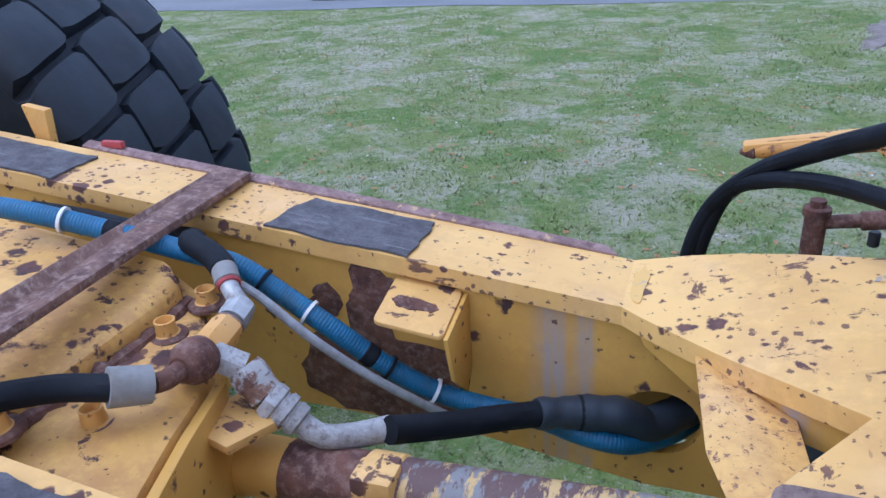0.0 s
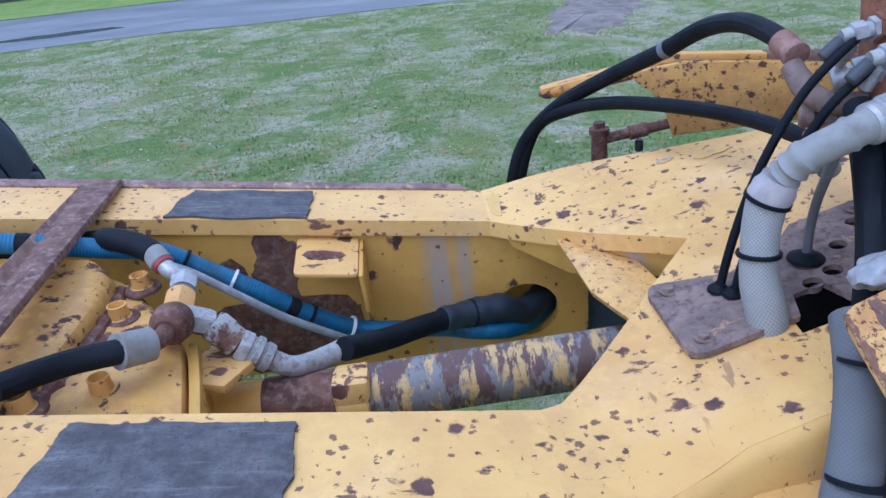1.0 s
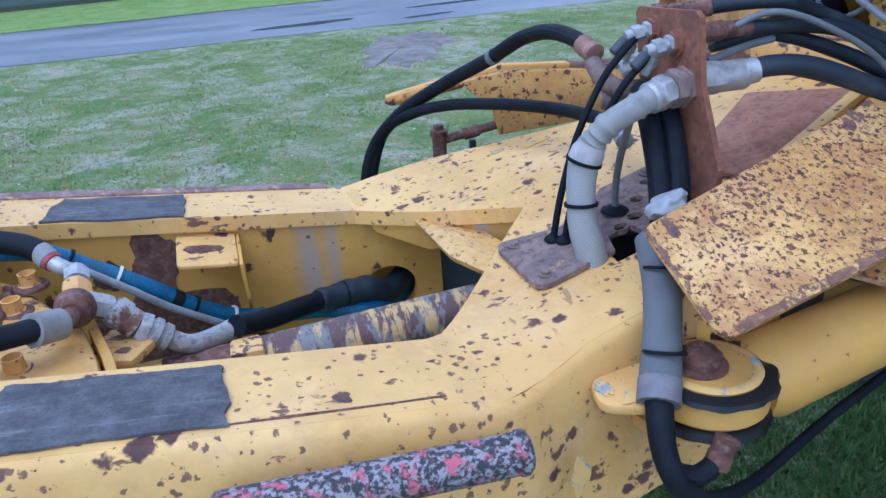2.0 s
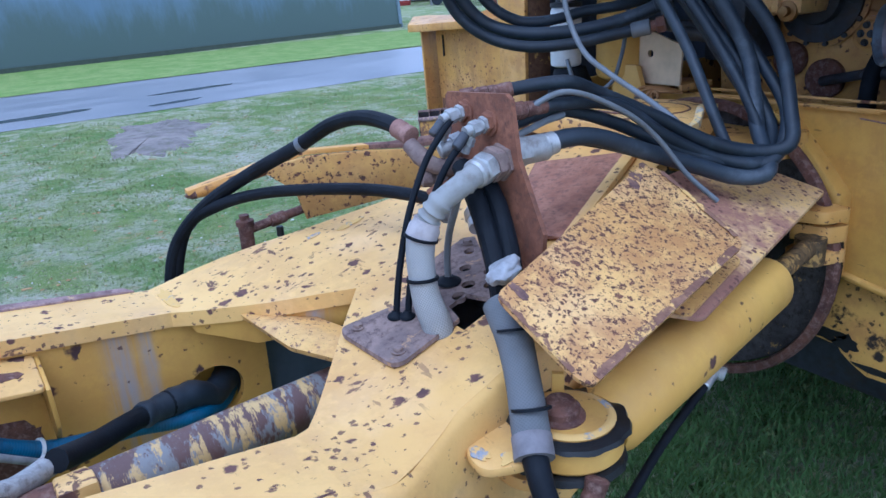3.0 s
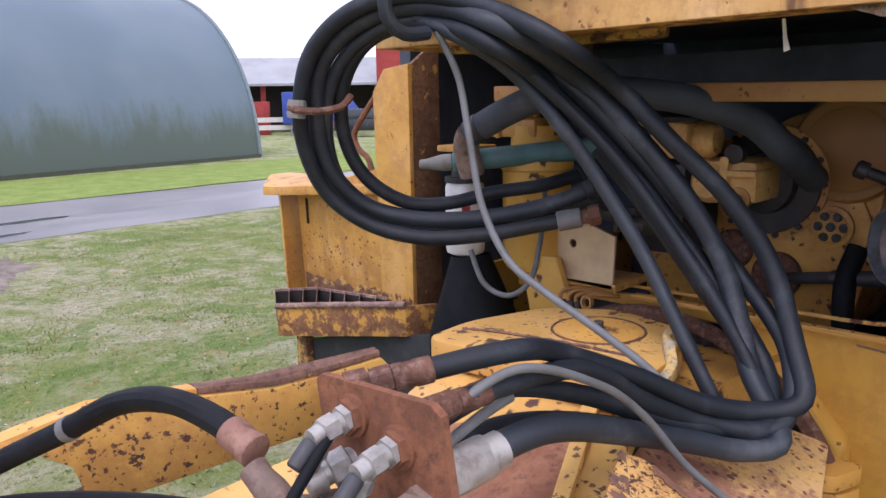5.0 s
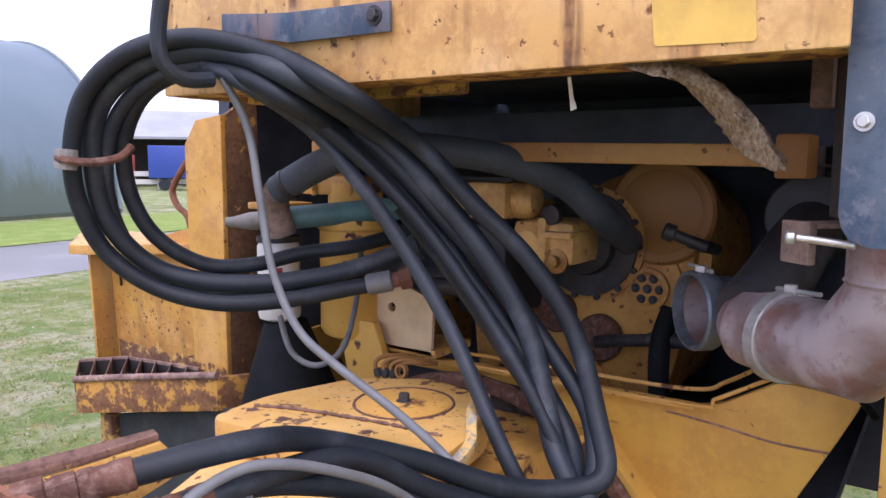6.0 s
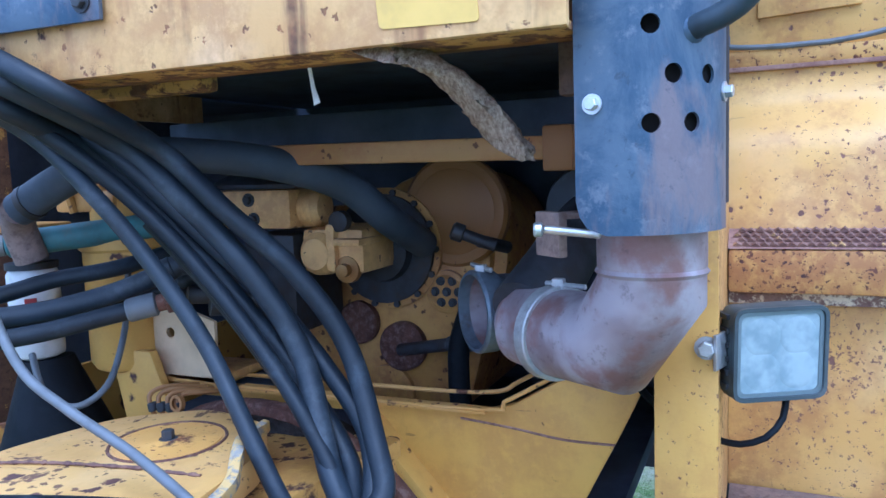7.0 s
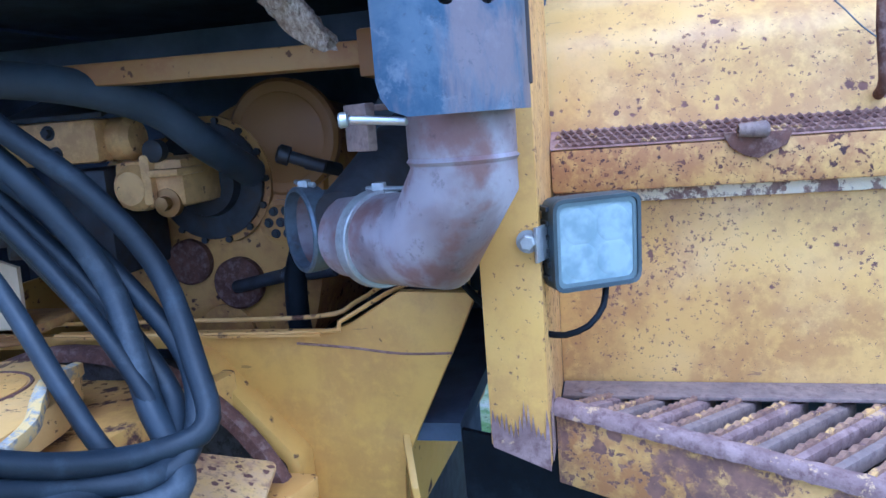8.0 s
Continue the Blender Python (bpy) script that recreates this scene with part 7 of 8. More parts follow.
part("body", joined(box(2.13, 2.28, -0.31, -0.17, 1.482, 1.572, 0.018), box(2.105, 2.2, -0.315, -0.255, 1.54, 1.553, 0.004), box(2.115, 2.2, -0.255, -0.235, 1.49, 1.58, 0.006), lathe((2.16, -0.21, 1.522), (-1, 0, 0), [(0, 0.045), (0.03, 0.042), (0.045, 0.03), (0.046, 0.012)], 24)), yellow_pump, pump)
part("end_nut", joined(lathe((2.14, -0.272, 1.492), (-1, 0, 0), [(0, 0.027), (0.012, 0.026), (0.014, 0.018)], 20), lathe((2.125, -0.272, 1.492), (-1, 0, 0), [(0, 0.014), (0.016, 0.014), (0.017, 0.007)], 18, hexed=(0, 1))), gold_steel, pump, "worn brass-coloured nut")
part("boss", lathe((2.14, -0.262, 1.585), (-1, 0, 0), [(0, 0.02), (0.02, 0.02), (0.024, 0.012)], 20), dark_steel, pump)
part("base", box(2.12, 2.3, -0.16, -0.04, 1.36, 1.56, 0.01), dark_steel, pump)
suc = thing("suction_hose", "thick dusty grey suction hose bending into the pump flange", "hose", HOSE["suction"][0])
part("tube", tube(HOSE["suction"], 0.029, 16), suction_rubber, suc)
part("inlet_elbow", tube([HOSE["suction"][0], Vector(HOSE["suction"][0]) + Vector((0.02, 0.03, -0.03)), Vector(HOSE["suction"][0]) + Vector((0.04, 0.03, -0.09))], 0.028, 16), rust_grey, suc, "dull grey metal elbow")
sp0, sp1 = Vector(HOSE["suction"][0]), Vector(HOSE["suction"][1])
part("clip", band(sp0.lerp(sp1, 0.25), sp1 - sp0, 0.0295, 0.012), dark_steel, suc)

# filters
flt = thing("oil_filter", "yellow spin-on oil filter housing", "oil filter", (1.95, 0.13, 1.3))
part("canister", lathe((1.985, 0.135, 1.395), (0, 0, 1), [(-0.085, 0.05), (-0.075, 0.07), (-0.06, 0.078), (0.15, 0.078), (0.155, 0.084), (0.175, 0.084), (0.178, 0.06), (0.25, 0.058)], 30), yellow_clean, flt)
part("head", joined(box(1.93, 2.05, 0.10, 0.25, 1.62, 1.66, 0.008), lathe((1.98, 0.17, 1.66), (0, 0, 1), [(0, 0.04), (0.05, 0.04)], 20)), yellow_engine, flt)
part("bracket", tube([(1.93, 0.20, 1.62), (1.92, 0.20, 1.68), (1.93, 0.14, 1.70), (1.94, 0.10, 1.67)], 0.009, 8), yellow_engine, flt)
wf = thing("fuel_filter", "white spin-on filter with red mark", "fuel filter", (1.86, 0.26, 1.3))
part("canister", lathe((1.875, 0.258, 1.35), (0, 0, 1), [(0, 0.03), (0.006, 0.043), (0.012, 0.045), (0.16, 0.045), (0.17, 0.04)], 28), white_plastic, wf)
part("mark", slab([(1.83, 0.225, 1.455), (1.845, 0.215, 1.455), (1.845, 0.215, 1.47), (1.83, 0.225, 1.47)], (-0.004, -0.002, 0), 0), red_plastic, wf)
part("lower_cone", lathe((1.885, 0.235, 1.15), (0, 0.08, 1), [(0, 0.11), (0.02, 0.11), (0.17, 0.056), (0.198, 0.046), (0.2, 0.03)], 28), rubber, wf, "black cone below the filter")
part("head", lathe((1.875, 0.258, 1.52), (0, 0, 1), [(0, 0.046), (0.012, 0.046), (0.014, 0.03), (0.03, 0.03)], 24), dark_steel, wf)
part("cap", slab(rounded([(1.83, 0.20, 1.59), (1.93, 0.20, 1.59), (1.93, 0.31, 1.59), (1.83, 0.31, 1.59)], 0.02), (0, 0, 0.014), 0.003), yellow_engine, wf)
rd = [Vector(p) for p in HOSE["rod"]]
gun = thing("grease_gun", "worn teal tube with pale pointed nozzle across the bay", "grease gun", tuple(rd[1]))
part("barrel", lathe(rd[1] + (rd[0] - rd[1]) * 0.25, rd[2] - rd[0], [(0, 0.018), (0.004, 0.0235), (0.32, 0.0235), (0.33, 0.02)], 22), teal_paint, gun)
part("nozzle", lathe(rd[1] + (rd[0] - rd[1]) * 0.28, rd[0] - rd[1], [(0, 0.019), (0.02, 0.0185), (0.055, 0.011), (0.07, 0.010), (0.072, 0.004)], 20), grey_wrap, gun)
cream_paint = plain("cream_paint", (0.72, 0.54, 0.33), 0.5, vary=0.25, scale=16.0, dirt=(0.4, 0.25, 0.12))
vb = thing("control_bracket", "cream yellow folded bracket with a drilled hole", "bracket", (1.93, 0.03, 1.33))
part("plate", holed([(0.10, -0.06), (0.088, -0.078), (-0.10, -0.085), (-0.105, 0.03), (0.05, 0.082), (0.075, 0.066)], [ring_loop(0.0, 0.005, 0.010, 14)], lambda u, v: (1.965, 0.02 + u, 1.385 + v), (0.008, 0, 0)), cream_paint, vb)
part("foot", box(1.965, 2.1, -0.09, 0.10, 1.295, 1.312, 0.003), yellow_wall, vb)
for q, r in (((1.93, -0.06, 1.47), 0.016), ((1.94, -0.10, 1.45), 0.018)):
    part("coupling", lathe(q, (0.7, -0.6, -0.1), [(0, r), (0.05, r), (0.052, r * 1.2), (0.08, r * 1.2)], 20, hexed=(2, 3)), dark_steel, vb)
for k in range(4):
    y = -0.022 - 0.016 * k
    pipe = part("small_pipe", tube([(1.862 + 0.004 * k, y - 0.012, 1.262), (1.858 + 0.004 * k, y - 0.006, 1.280), (1.860 + 0.005 * k, y, 1.302 - 0.002 * k), (1.872 + 0.005 * k, y - 0.010, 1.313 - 0.003 * k), (1.895, y - 0.03, 1.314 - 0.003 * k), (1.93, y - 0.05, 1.308 - 0.003 * k)], 0.0044, 10, 0.006), dull_ochre, vb)
    part("collar", lathe((1.860 + 0.004 * k, y - 0.0075, 1.276), (0, 0.2, 1), [(0, 0.007), (0.002, 0.0085), (0.014, 0.0085), (0.016, 0.006)], 14), dark_steel, pipe)
part("pipe_ring", lathe((1.855, -0.094, 1.298), (-1, 0.1, 0.1), [(0, 0.0095), (0, 0.0145), (0.009, 0.0145), (0.009, 0.0095)], 20, closed=False), dull_ochre, vb)
solid("support_leg", slab([(1.93, 0.14, 1.36), (1.93, 0.04, 1.36), (1.93, -0.02, 1.20), (1.93, 0.03, 1.10), (1.93, 0.085, 1.10)], (0.02, 0, 0), 0.004), yellow_clean, "yellow leg under the oil filter", "bracket")
solid("filter_cable", tube(HOSE["cable_filter"], 0.0058, 12), grey_cable, "grey cable drooping below the white filter", "cable")

# air intake behind the exhaust
air = thing("air_intake", "dark round air intake behind the exhaust", "air intake", (2.2, -0.72, 1.6))
part("canister", lathe((2.14, -0.735, 1.60), (1, 0, 0), [(0, 0.02), (0, 0.072), (0.02, 0.078), (0.25, 0.078)], 32), rubber_dusty, air)
part("stem", joined(rod((2.15, -0.72, 1.67), (2.15, -0.72, 1.72), 0.03), rod((2.15, -0.72, 1.685), (2.15, -0.72, 1.69), 0.045)), dark_steel, air)

# ---- coiled hoses on the rear body ----
for nm, r in (("bundle_a", 0.015), ("bundle_b", 0.0168), ("bundle_c", 0.0142), ("bundle_d", 0.0125), ("bundle_e", 0.0133), ("bundle_f", 0.0133), ("bundle_g", 0.0115)):
    hose(HOSE[nm], r, rubber_dusty if nm in ("bundle_b", "bundle_d") else rubber_coil, "long black hydraulic hose coiled in a bundle", "coiled hydraulic hoses", (galv if nm == "bundle_b" else rust_bar if nm in ("bundle_a", "bundle_c") else None, rubber_dusty if nm in ("bundle_b", "bundle_c", "bundle_d") else None), 14, (lambda u: 0.78 + 0.22 * min(1.0, u * 4)) if nm in ("bundle_a", "bundle_c", "bundle_e", "bundle_f") else None)
for nm in ("bundle_a", ):
    p, q = Vector(HOSE[nm][-1]), Vector(HOSE[nm][-2])
    e = thing("hose_fitting", "grey crimped hose end with rusty nut", "hose fitting", tuple(p), "hose ends of the coil")
    d = (p - q).normalized()
    part("sleeve", lathe(p - d * 0.03, d, [(0, 0.017), (0.003, 0.0195), (0.045, 0.0195), (0.048, 0.015)], 18), grey_cable, e)
    part("nut", lathe(p + d * 0.018, d, [(0, 0.014), (0.012, 0.014), (0.014, 0.021), (0.034, 0.021), (0.036, 0.016)], 24, hexed=(2, 3)), rust_bar, e)
for nm, r, lbl in (("cable_a", 0.0064, "grey cable hanging from the coil"), ("cable_b", 0.006, "grey cable stub beside the coupling"), ("cable_c", 0.0052, "pale grey cable lying over the hose bundle")):
    solid("cable", tube(HOSE[nm], r, 14), grey_cable, lbl, "cable", group="grey cables")
solid("hanging_strap", tube(HOSE["strap"], 0.012, 12), rubber_dusty, "black strap holding up the coiled hoses", "strap")
cl = Vector((1.447, 0.232, 1.695))
solid("tape_wrap", lathe((1.418, 0.258, 1.675), (0.08, -0.05, 1.0), [(0, 0.013), (0.0, 0.0165), (0.008, 0.0185), (0.016, 0.0162), (0.025, 0.0182), (0.033, 0.0165), (0.033, 0.013)], 11), grey_wrap, "crumpled white tape round the coiled hoses", "tape")
solid("hose_clamp", tube([cl + Vector((-0.035, 0.035, 0.0)), cl + Vector((-0.04, 0.015, -0.004)), cl + Vector((-0.01, -0.02, -0.008)), cl + Vector((0.025, -0.04, 0.0)), cl + Vector((0.05, -0.035, 0.018))], 0.007, 8), rust_bar, "rusty strip clamp round the coiled hoses", "hose clamp")

# ---- platform edge over the bay ----
plat = thing("platform", "weathered yellow platform edge over the machine bay", "platform", (1.8, -0.3, 1.8))
part("fascia", slab([(1.57, 0.205, 1.80), (1.57, -0.842, 1.80), (1.57, -0.842, 2.12), (1.57, 0.205, 2.12)], (0.012, 0, 0), 0.004), yellow_fascia, plat)
part("end_face", slab([(1.584, 0.205, 1.80), (2.3, 0.205, 1.80), (2.3, 0.205, 2.12), (1.584, 0.205, 2.12)], (0, -0.012, 0), 0.002), yellow_fascia, plat)
part("bottom_lip", box(1.583, 1.66, -0.836, 0.19, 1.803, 1.811, 0.001), rust_patchy, plat)
# undersides carry the shade of the bay's ceiling in their colour
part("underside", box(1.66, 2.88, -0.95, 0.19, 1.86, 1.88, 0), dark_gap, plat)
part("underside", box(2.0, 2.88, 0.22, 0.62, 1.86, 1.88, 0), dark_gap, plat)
part("inner_flange", box(1.672, 1.70, -0.83, 0.17, 1.806, 1.858, 0.003), dull_ochre, plat, "brown inner flange")
part("end_bracket", joined(box(1.80, 1.83, -0.80, -0.64, 1.828, 1.858, 0.004), box(1.80, 1.83, -0.80, -0.775, 1.76, 1.83, 0.003)), rust_grey, plat)
part("stiffener", box(1.72, 1.76, -0.30, 0.17, 1.795, 1.86, 0.008), rust_patchy, plat)
part("deck", box(1.57, 4.4, -1.0, 0.205, 2.12, 2.15, 0.002), yellow_rusty, plat)
# unseen block in the cab's place, added to shade bay and fascia
part("unseen_cab_block", box(1.60, 3.1, -0.98, 0.20, 2.15, 3.3, 0.03), yellow_side, plat)
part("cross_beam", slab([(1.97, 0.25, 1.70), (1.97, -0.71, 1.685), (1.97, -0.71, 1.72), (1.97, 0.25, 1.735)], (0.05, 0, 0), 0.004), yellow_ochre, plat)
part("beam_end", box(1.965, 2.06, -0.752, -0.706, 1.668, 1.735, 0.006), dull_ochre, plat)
# this beam takes the bay's shade colour too
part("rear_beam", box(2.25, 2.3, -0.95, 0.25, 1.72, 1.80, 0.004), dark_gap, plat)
part("dark_bar", joined(slab([(1.553, 0.03, 1.918), (1.545, -0.06, 1.908), (1.545, -0.06, 1.872), (1.553, 0.03, 1.876)], (0.006, 0, 0), 0.001), slab([(1.553, -0.115, 1.905), (1.558, -0.30, 1.902), (1.558, -0.30, 1.862), (1.553, -0.115, 1.862)], (0.006, 0, 0), 0.001), slab([(1.546, -0.058, 1.908), (1.553, -0.117, 1.905), (1.553, -0.117, 1.862), (1.546, -0.058, 1.872)], (0.006, 0, 0), 0.001)), guard_paint, plat, "dark blue-grey folded flat bar")
part("bar_bolt", bolt_bm((1.557, -0.275, 1.885), (-1, 0, 0), 0.009, 0.006), dark_steel, plat)
bare = plain("fresh_yellow_paint", (0.74, 0.48, 0.10), 0.5, vary=0.25, scale=14.0, dirt=(0.6, 0.36, 0.12))
part("paint_patch", slab(rounded([(1.5695, -0.655, 1.815), (1.5695, -0.76, 1.812), (1.5695, -0.755, 1.87), (1.5695, -0.65, 1.87)], 0.006), (-0.001, 0, 0), 0), bare, plat)
for y0, z0 in ((-0.375, 1.83), ):
    solid("plastic_shred", slab([(1.66, y0 - 0.136, 1.80), (1.66, y0 - 0.140, 1.80), (1.665, y0 - 0.142, 1.775), (1.665, y0 - 0.147, 1.760), (1.665, y0 - 0.139, 1.757)], (0.002, 0, 0), 0), white_plastic, "torn strip of pale plastic hanging under the platform", "plastic strip")
foam = fibre_material()


def rag():
    bm = bmesh.new()
    rows = []
    A0, B0 = Vector((1.60, -0.62, 1.81)), Vector((1.70, -0.735, 1.70))
    for i in range(37):
        u = i / 36
        c = A0.lerp(B0, u) + Vector((0.02 * u, 0, 0.03 * math.sin(u * 3.0)))
        row = []
        for j in range(18):
            t = 2 * math.pi * j / 18
            k = 0.029 + 0.004 * noise.noise(Vector((i * 0.25, math.cos(t), 2 + math.sin(t)))) + 0.009 * noise.noise(Vector((i * 3.1, 9 * math.cos(t), 6 * math.sin(t)))) + (0.012 * noise.noise(Vector((j * 1.7, 1, 1))) if i > 33 else 0)
            row.append(bm.verts.new(c + Vector((0.25 * k * math.cos(t) + 0.3 * k * math.sin(t), 1.2 * k * math.cos(t), 0.45 * k * math.sin(t) + 0.62 * k * math.cos(t)))))
        rows.append(row)
    for r0, r1 in zip(rows, rows[1:]):
        for j in range(18):
            bm.faces.new((r0[j], r0[(j + 1) % 18], r1[(j + 1) % 18], r1[j]))
    bm.faces.new(rows[0][::-1])
    bm.faces.new(rows[-1])
    solid("torn_insulation", bm, foam, "torn strip of brown insulation hanging from the platform", "insulation", smooth=60)


rag()

# ---- exhaust with perforated guard ----
exh = thing("exhaust_pipe", "heat-stained brown exhaust elbow with open tee", "exhaust", (1.72, -0.885, 1.45))
C = Vector((1.722, -0.893, 0))
part("riser", lathe((C.x, C.y, 1.56), (0, 0, 1), [(0, 0.0565), (0.006, 0.058), (0.045, 0.058), (0.5, 0.0565)], 36, closed=False), exhaust_mat, exh)
# dark cylinder added so that the guard's holes show shade inside
part("hole_backing", lathe((C.x, C.y, 1.63), (0, 0, 1), [(0, 0.058), (0.002, 0.078), (0.5, 0.078), (0.502, 0.05)], 30), hollow_dark, exh, "dark cylinder added behind the guard holes")
D = (Vector((1.95, -0.615, 1.457)) - Vector((1.805, -0.80, 1.459))).normalized()
M = Vector((1.82, -0.781, 1.4585))


def mitred(pts, r, seg=36, inset=0.004):
    """Straight pipe lengths cut and welded at an angle, each joint a slight step."""
    P = [Vector(p) for p in pts]
    bm = bmesh.new()
    rows = []
    a = None
    for k, p in enumerate(P):
        d0 = (P[k] - P[k - 1]).normalized() if k else (P[1] - P[0]).normalized()
        d1 = (P[k + 1] - P[k]).normalized() if k + 1 < len(P) else d0
        nrm = (d0 + d1).normalized()
        a = (d0.orthogonal() if a is None else a - d0 * a.dot(d0)).normalized()
        b = d0.cross(a)
        row = []
        for i in range(seg):
            t = 2 * math.pi * i / seg
            off = (a * math.cos(t) + b * math.sin(t)) * r
            row.append(bm.verts.new(p + off - d0 * (off.dot(nrm) / d0.dot(nrm))))
        a = a - d1 * a.dot(d1)
        rows.append(row)
    for r0, r1 in zip(rows, rows[1:]):
        for i in range(seg):
            bm.faces.new((r0[i], r0[(i + 1) % seg], r1[(i + 1) % seg], r1[i]))
    es = [e for e in bm.edges if len(e.link_faces) == 2 and e.calc_face_angle(0) > 0.3]
    bmesh.ops.bevel(bm, geom=es, offset=0.006, segments=2, affect="EDGES", profile=0.5, clamp_overlap=True)
    return bm


part("mitre", mitred([(1.722, -0.893, 1.60), (1.722, -0.893, 1.540), (1.768, -0.845, 1.466), tuple(M + D * 0.03)], 0.0572), exhaust_mat, exh, smooth=50)
part("weld_bead", lathe((C.x, C.y, 1.556), (0, 0, 1), [(0, 0.0575), (0.004, 0.0605), (0.008, 0.0575)], 36), exhaust_mat, exh)
part("branch", lathe(M, D, [(0, 0.0555), (0.095, 0.0555), (0.10, 0.045)], 36), exhaust_mat, exh)
MW, W = Vector((1.954, -0.596, 1.457)), Vector((-0.682, 0.731, 0.0))
part("bend", tube([M + D * 0.07, M + D * 0.105 - W * 0.012, M + D * 0.15 - W * 0.05, MW - W * 0.085], 0.0535, 28, 0.02), exhaust_mat, exh)
part("stub", lathe(MW - W * 0.09, W, [(0, 0.04), (0.01, 0.053), (0.075, 0.054)], 36, closed=False), exhaust_mat, exh)
part("mouth", lathe(MW - W * 0.032, W, [(0, 0.054), (0, 0.0625), (0.004, 0.064), (0.030, 0.0645), (0.034, 0.062), (0.034, 0.0575), (0.0, 0.0555), (-0.03, 0.0545)], 40, closed=False), plain("dark_zinc_band", (0.17, 0.2, 0.24), 0.45, metal=0.5, vary=0.4, scale=40.0, dirt=(0.12, 0.09, 0.08)), exh, "dull dark metal band round the open mouth")
part("mouth_bolt", joined(rod(MW + W * -0.018 + Vector((-0.02, -0.02, 0.066)), MW + W * -0.018 + Vector((0.03, 0.03, 0.068)), 0.004, 10), box(MW.x - 0.002, MW.x + 0.016, MW.y - 0.02, MW.y - 0.004, 1.512, 1.53, 0.003)), galv, exh)
# dark disc within the open mouth, in place of its unlit depth
part("mouth_plug", lathe(MW - W * 0.065, W, [(0, 0.0), (0.001, 0.054)], 30, closed=False), rust_bar, exh)
part("clamp_band", lathe(M + D * 0.02, D, [(0, 0.057), (0.0, 0.0615), (0.002, 0.063), (0.010, 0.0625), (0.019, 0.0635), (0.021, 0.062), (0.021, 0.057)], 40, closed=False), galv, exh, "dull metal clamp band")
part("clamp_bolt", joined(rod((1.822, -0.80, 1.522), (1.848, -0.74, 1.522), 0.0035, 10), box(1.832, 1.846, -0.768, -0.752, 1.514, 1.53, 0.002)), galv, exh)
part("inlet", tube([(1.88, -0.70, 1.475), (1.97, -0.72, 1.52), (2.05, -0.73, 1.555), (2.15, -0.735, 1.58)], 0.05, 24), dark_steel, exh, "dark rusty inlet pipe")
part("bracket", slab([(1.69, -0.80, 1.625), (1.72, -0.765, 1.625), (1.72, -0.765, 1.575), (1.69, -0.80, 1.575)], (0.010, -0.007, 0), 0.002), rust_grey, exh)
part("bracket", slab([(1.70, -0.806, 1.623), (1.73, -0.772, 1.623), (1.78, -0.83, 1.623), (1.75, -0.86, 1.623)], (0, 0, -0.006), 0.001), rust_grey, exh)
part("bracket_bolt", joined(rod((1.665, -0.79, 1.609), (1.668, -0.85, 1.603), 0.0045), rod((1.66, -0.780, 1.609), (1.663, -0.790, 1.609), 0.008)), zinc_bright, exh, "bright clamp bolt")

grd = thing("exhaust_guard", "blue-grey perforated sheet guard round the exhaust riser", "exhaust guard", (1.72, -0.885, 1.6))
R = 0.1
CG = Vector((1.71, -0.869, 0))
a0, a1 = radians(161), radians(278)


def bend(u, v):
    """u: along the curve in metres, from the guard's free left edge; v: height."""
    t = a0 + u / R
    return (CG.x + R * math.cos(t), CG.y + R * math.sin(t), v)


Ltot = R * (a1 - a0)


def guard_mesh():
    cols = [i * Ltot / 40 for i in range(41)]
    outline2 = [(u, 2.25) for u in cols] + [(Ltot, 1.607)] + [(u, 1.607) for u in cols[::-1] if u > 0.03] + [(0.012, 1.614), (0.004, 1.625), (0.0, 1.64)]
    hs = [ring_loop(u, v, 0.0093, 14) for u, v in ((0.073, 1.712), (0.115, 1.712), (0.095, 1.757), (0.137, 1.757), (0.073, 1.802), (0.095, 1.848), (0.137, 1.848))]
    bm = bmesh.new()
    edges = []
    for loop in (outline2, *hs):
        vs = [bm.verts.new((u, v, 0)) for u, v in loop]
        edges += [bm.edges.new((vs[i], vs[(i + 1) % len(vs)])) for i in range(len(vs))]
    bmesh.ops.triangle_fill(bm, use_beauty=True, use_dissolve=False, edges=edges)
    for k in range(1, 24):
        bmesh.ops.bisect_plane(bm, geom=bm.verts[:] + bm.edges[:] + bm.faces[:], plane_co=(Ltot * k / 24, 0, 0), plane_no=(1, 0, 0))
    for v in bm.verts:
        v.co = Vector(bend(v.co.x, v.co.y))
    bmesh.ops.recalc_face_normals(bm, faces=bm.faces)
    ret = bmesh.ops.extrude_face_region(bm, geom=list(bm.faces))
    for v in [g for g in ret["geom"] if isinstance(g, bmesh.types.BMVert)]:
        d = Vector((v.co.x - CG.x, v.co.y - CG.y, 0)).normalized()
        v.co -= d * 0.003
    return bm


part("sheet", guard_mesh(), guard_paint, grd, smooth=40)
for u, v in ((0.019, 1.732), (0.172, 1.742)):
    p = Vector(bend(u, v))
    part("bolt", bolt_bm(p, (p.x - CG.x, p.y - CG.y, 0), 0.0065, 0.006), zinc_bright, grd, "bright bolt head")
stay = thing("stay_pipe", "dark blue-grey bent pipe welded to the exhaust guard", "pipe", (1.64, -0.94, 1.79))
part("pipe", tube([(1.66, -0.928, 1.796), (1.643, -0.946, 1.799), (1.636, -0.971, 1.807), (1.632, -0.99, 1.820), (1.63, -1.002, 1.84), (1.63, -1.008, 1.88), (1.64, -1.01, 1.96)], 0.0115, 14), plain("dark_pipe_paint", (0.03, 0.045, 0.06), 0.55, vary=0.4, scale=40.0, dirt=(0.1, 0.08, 0.05)), stay)
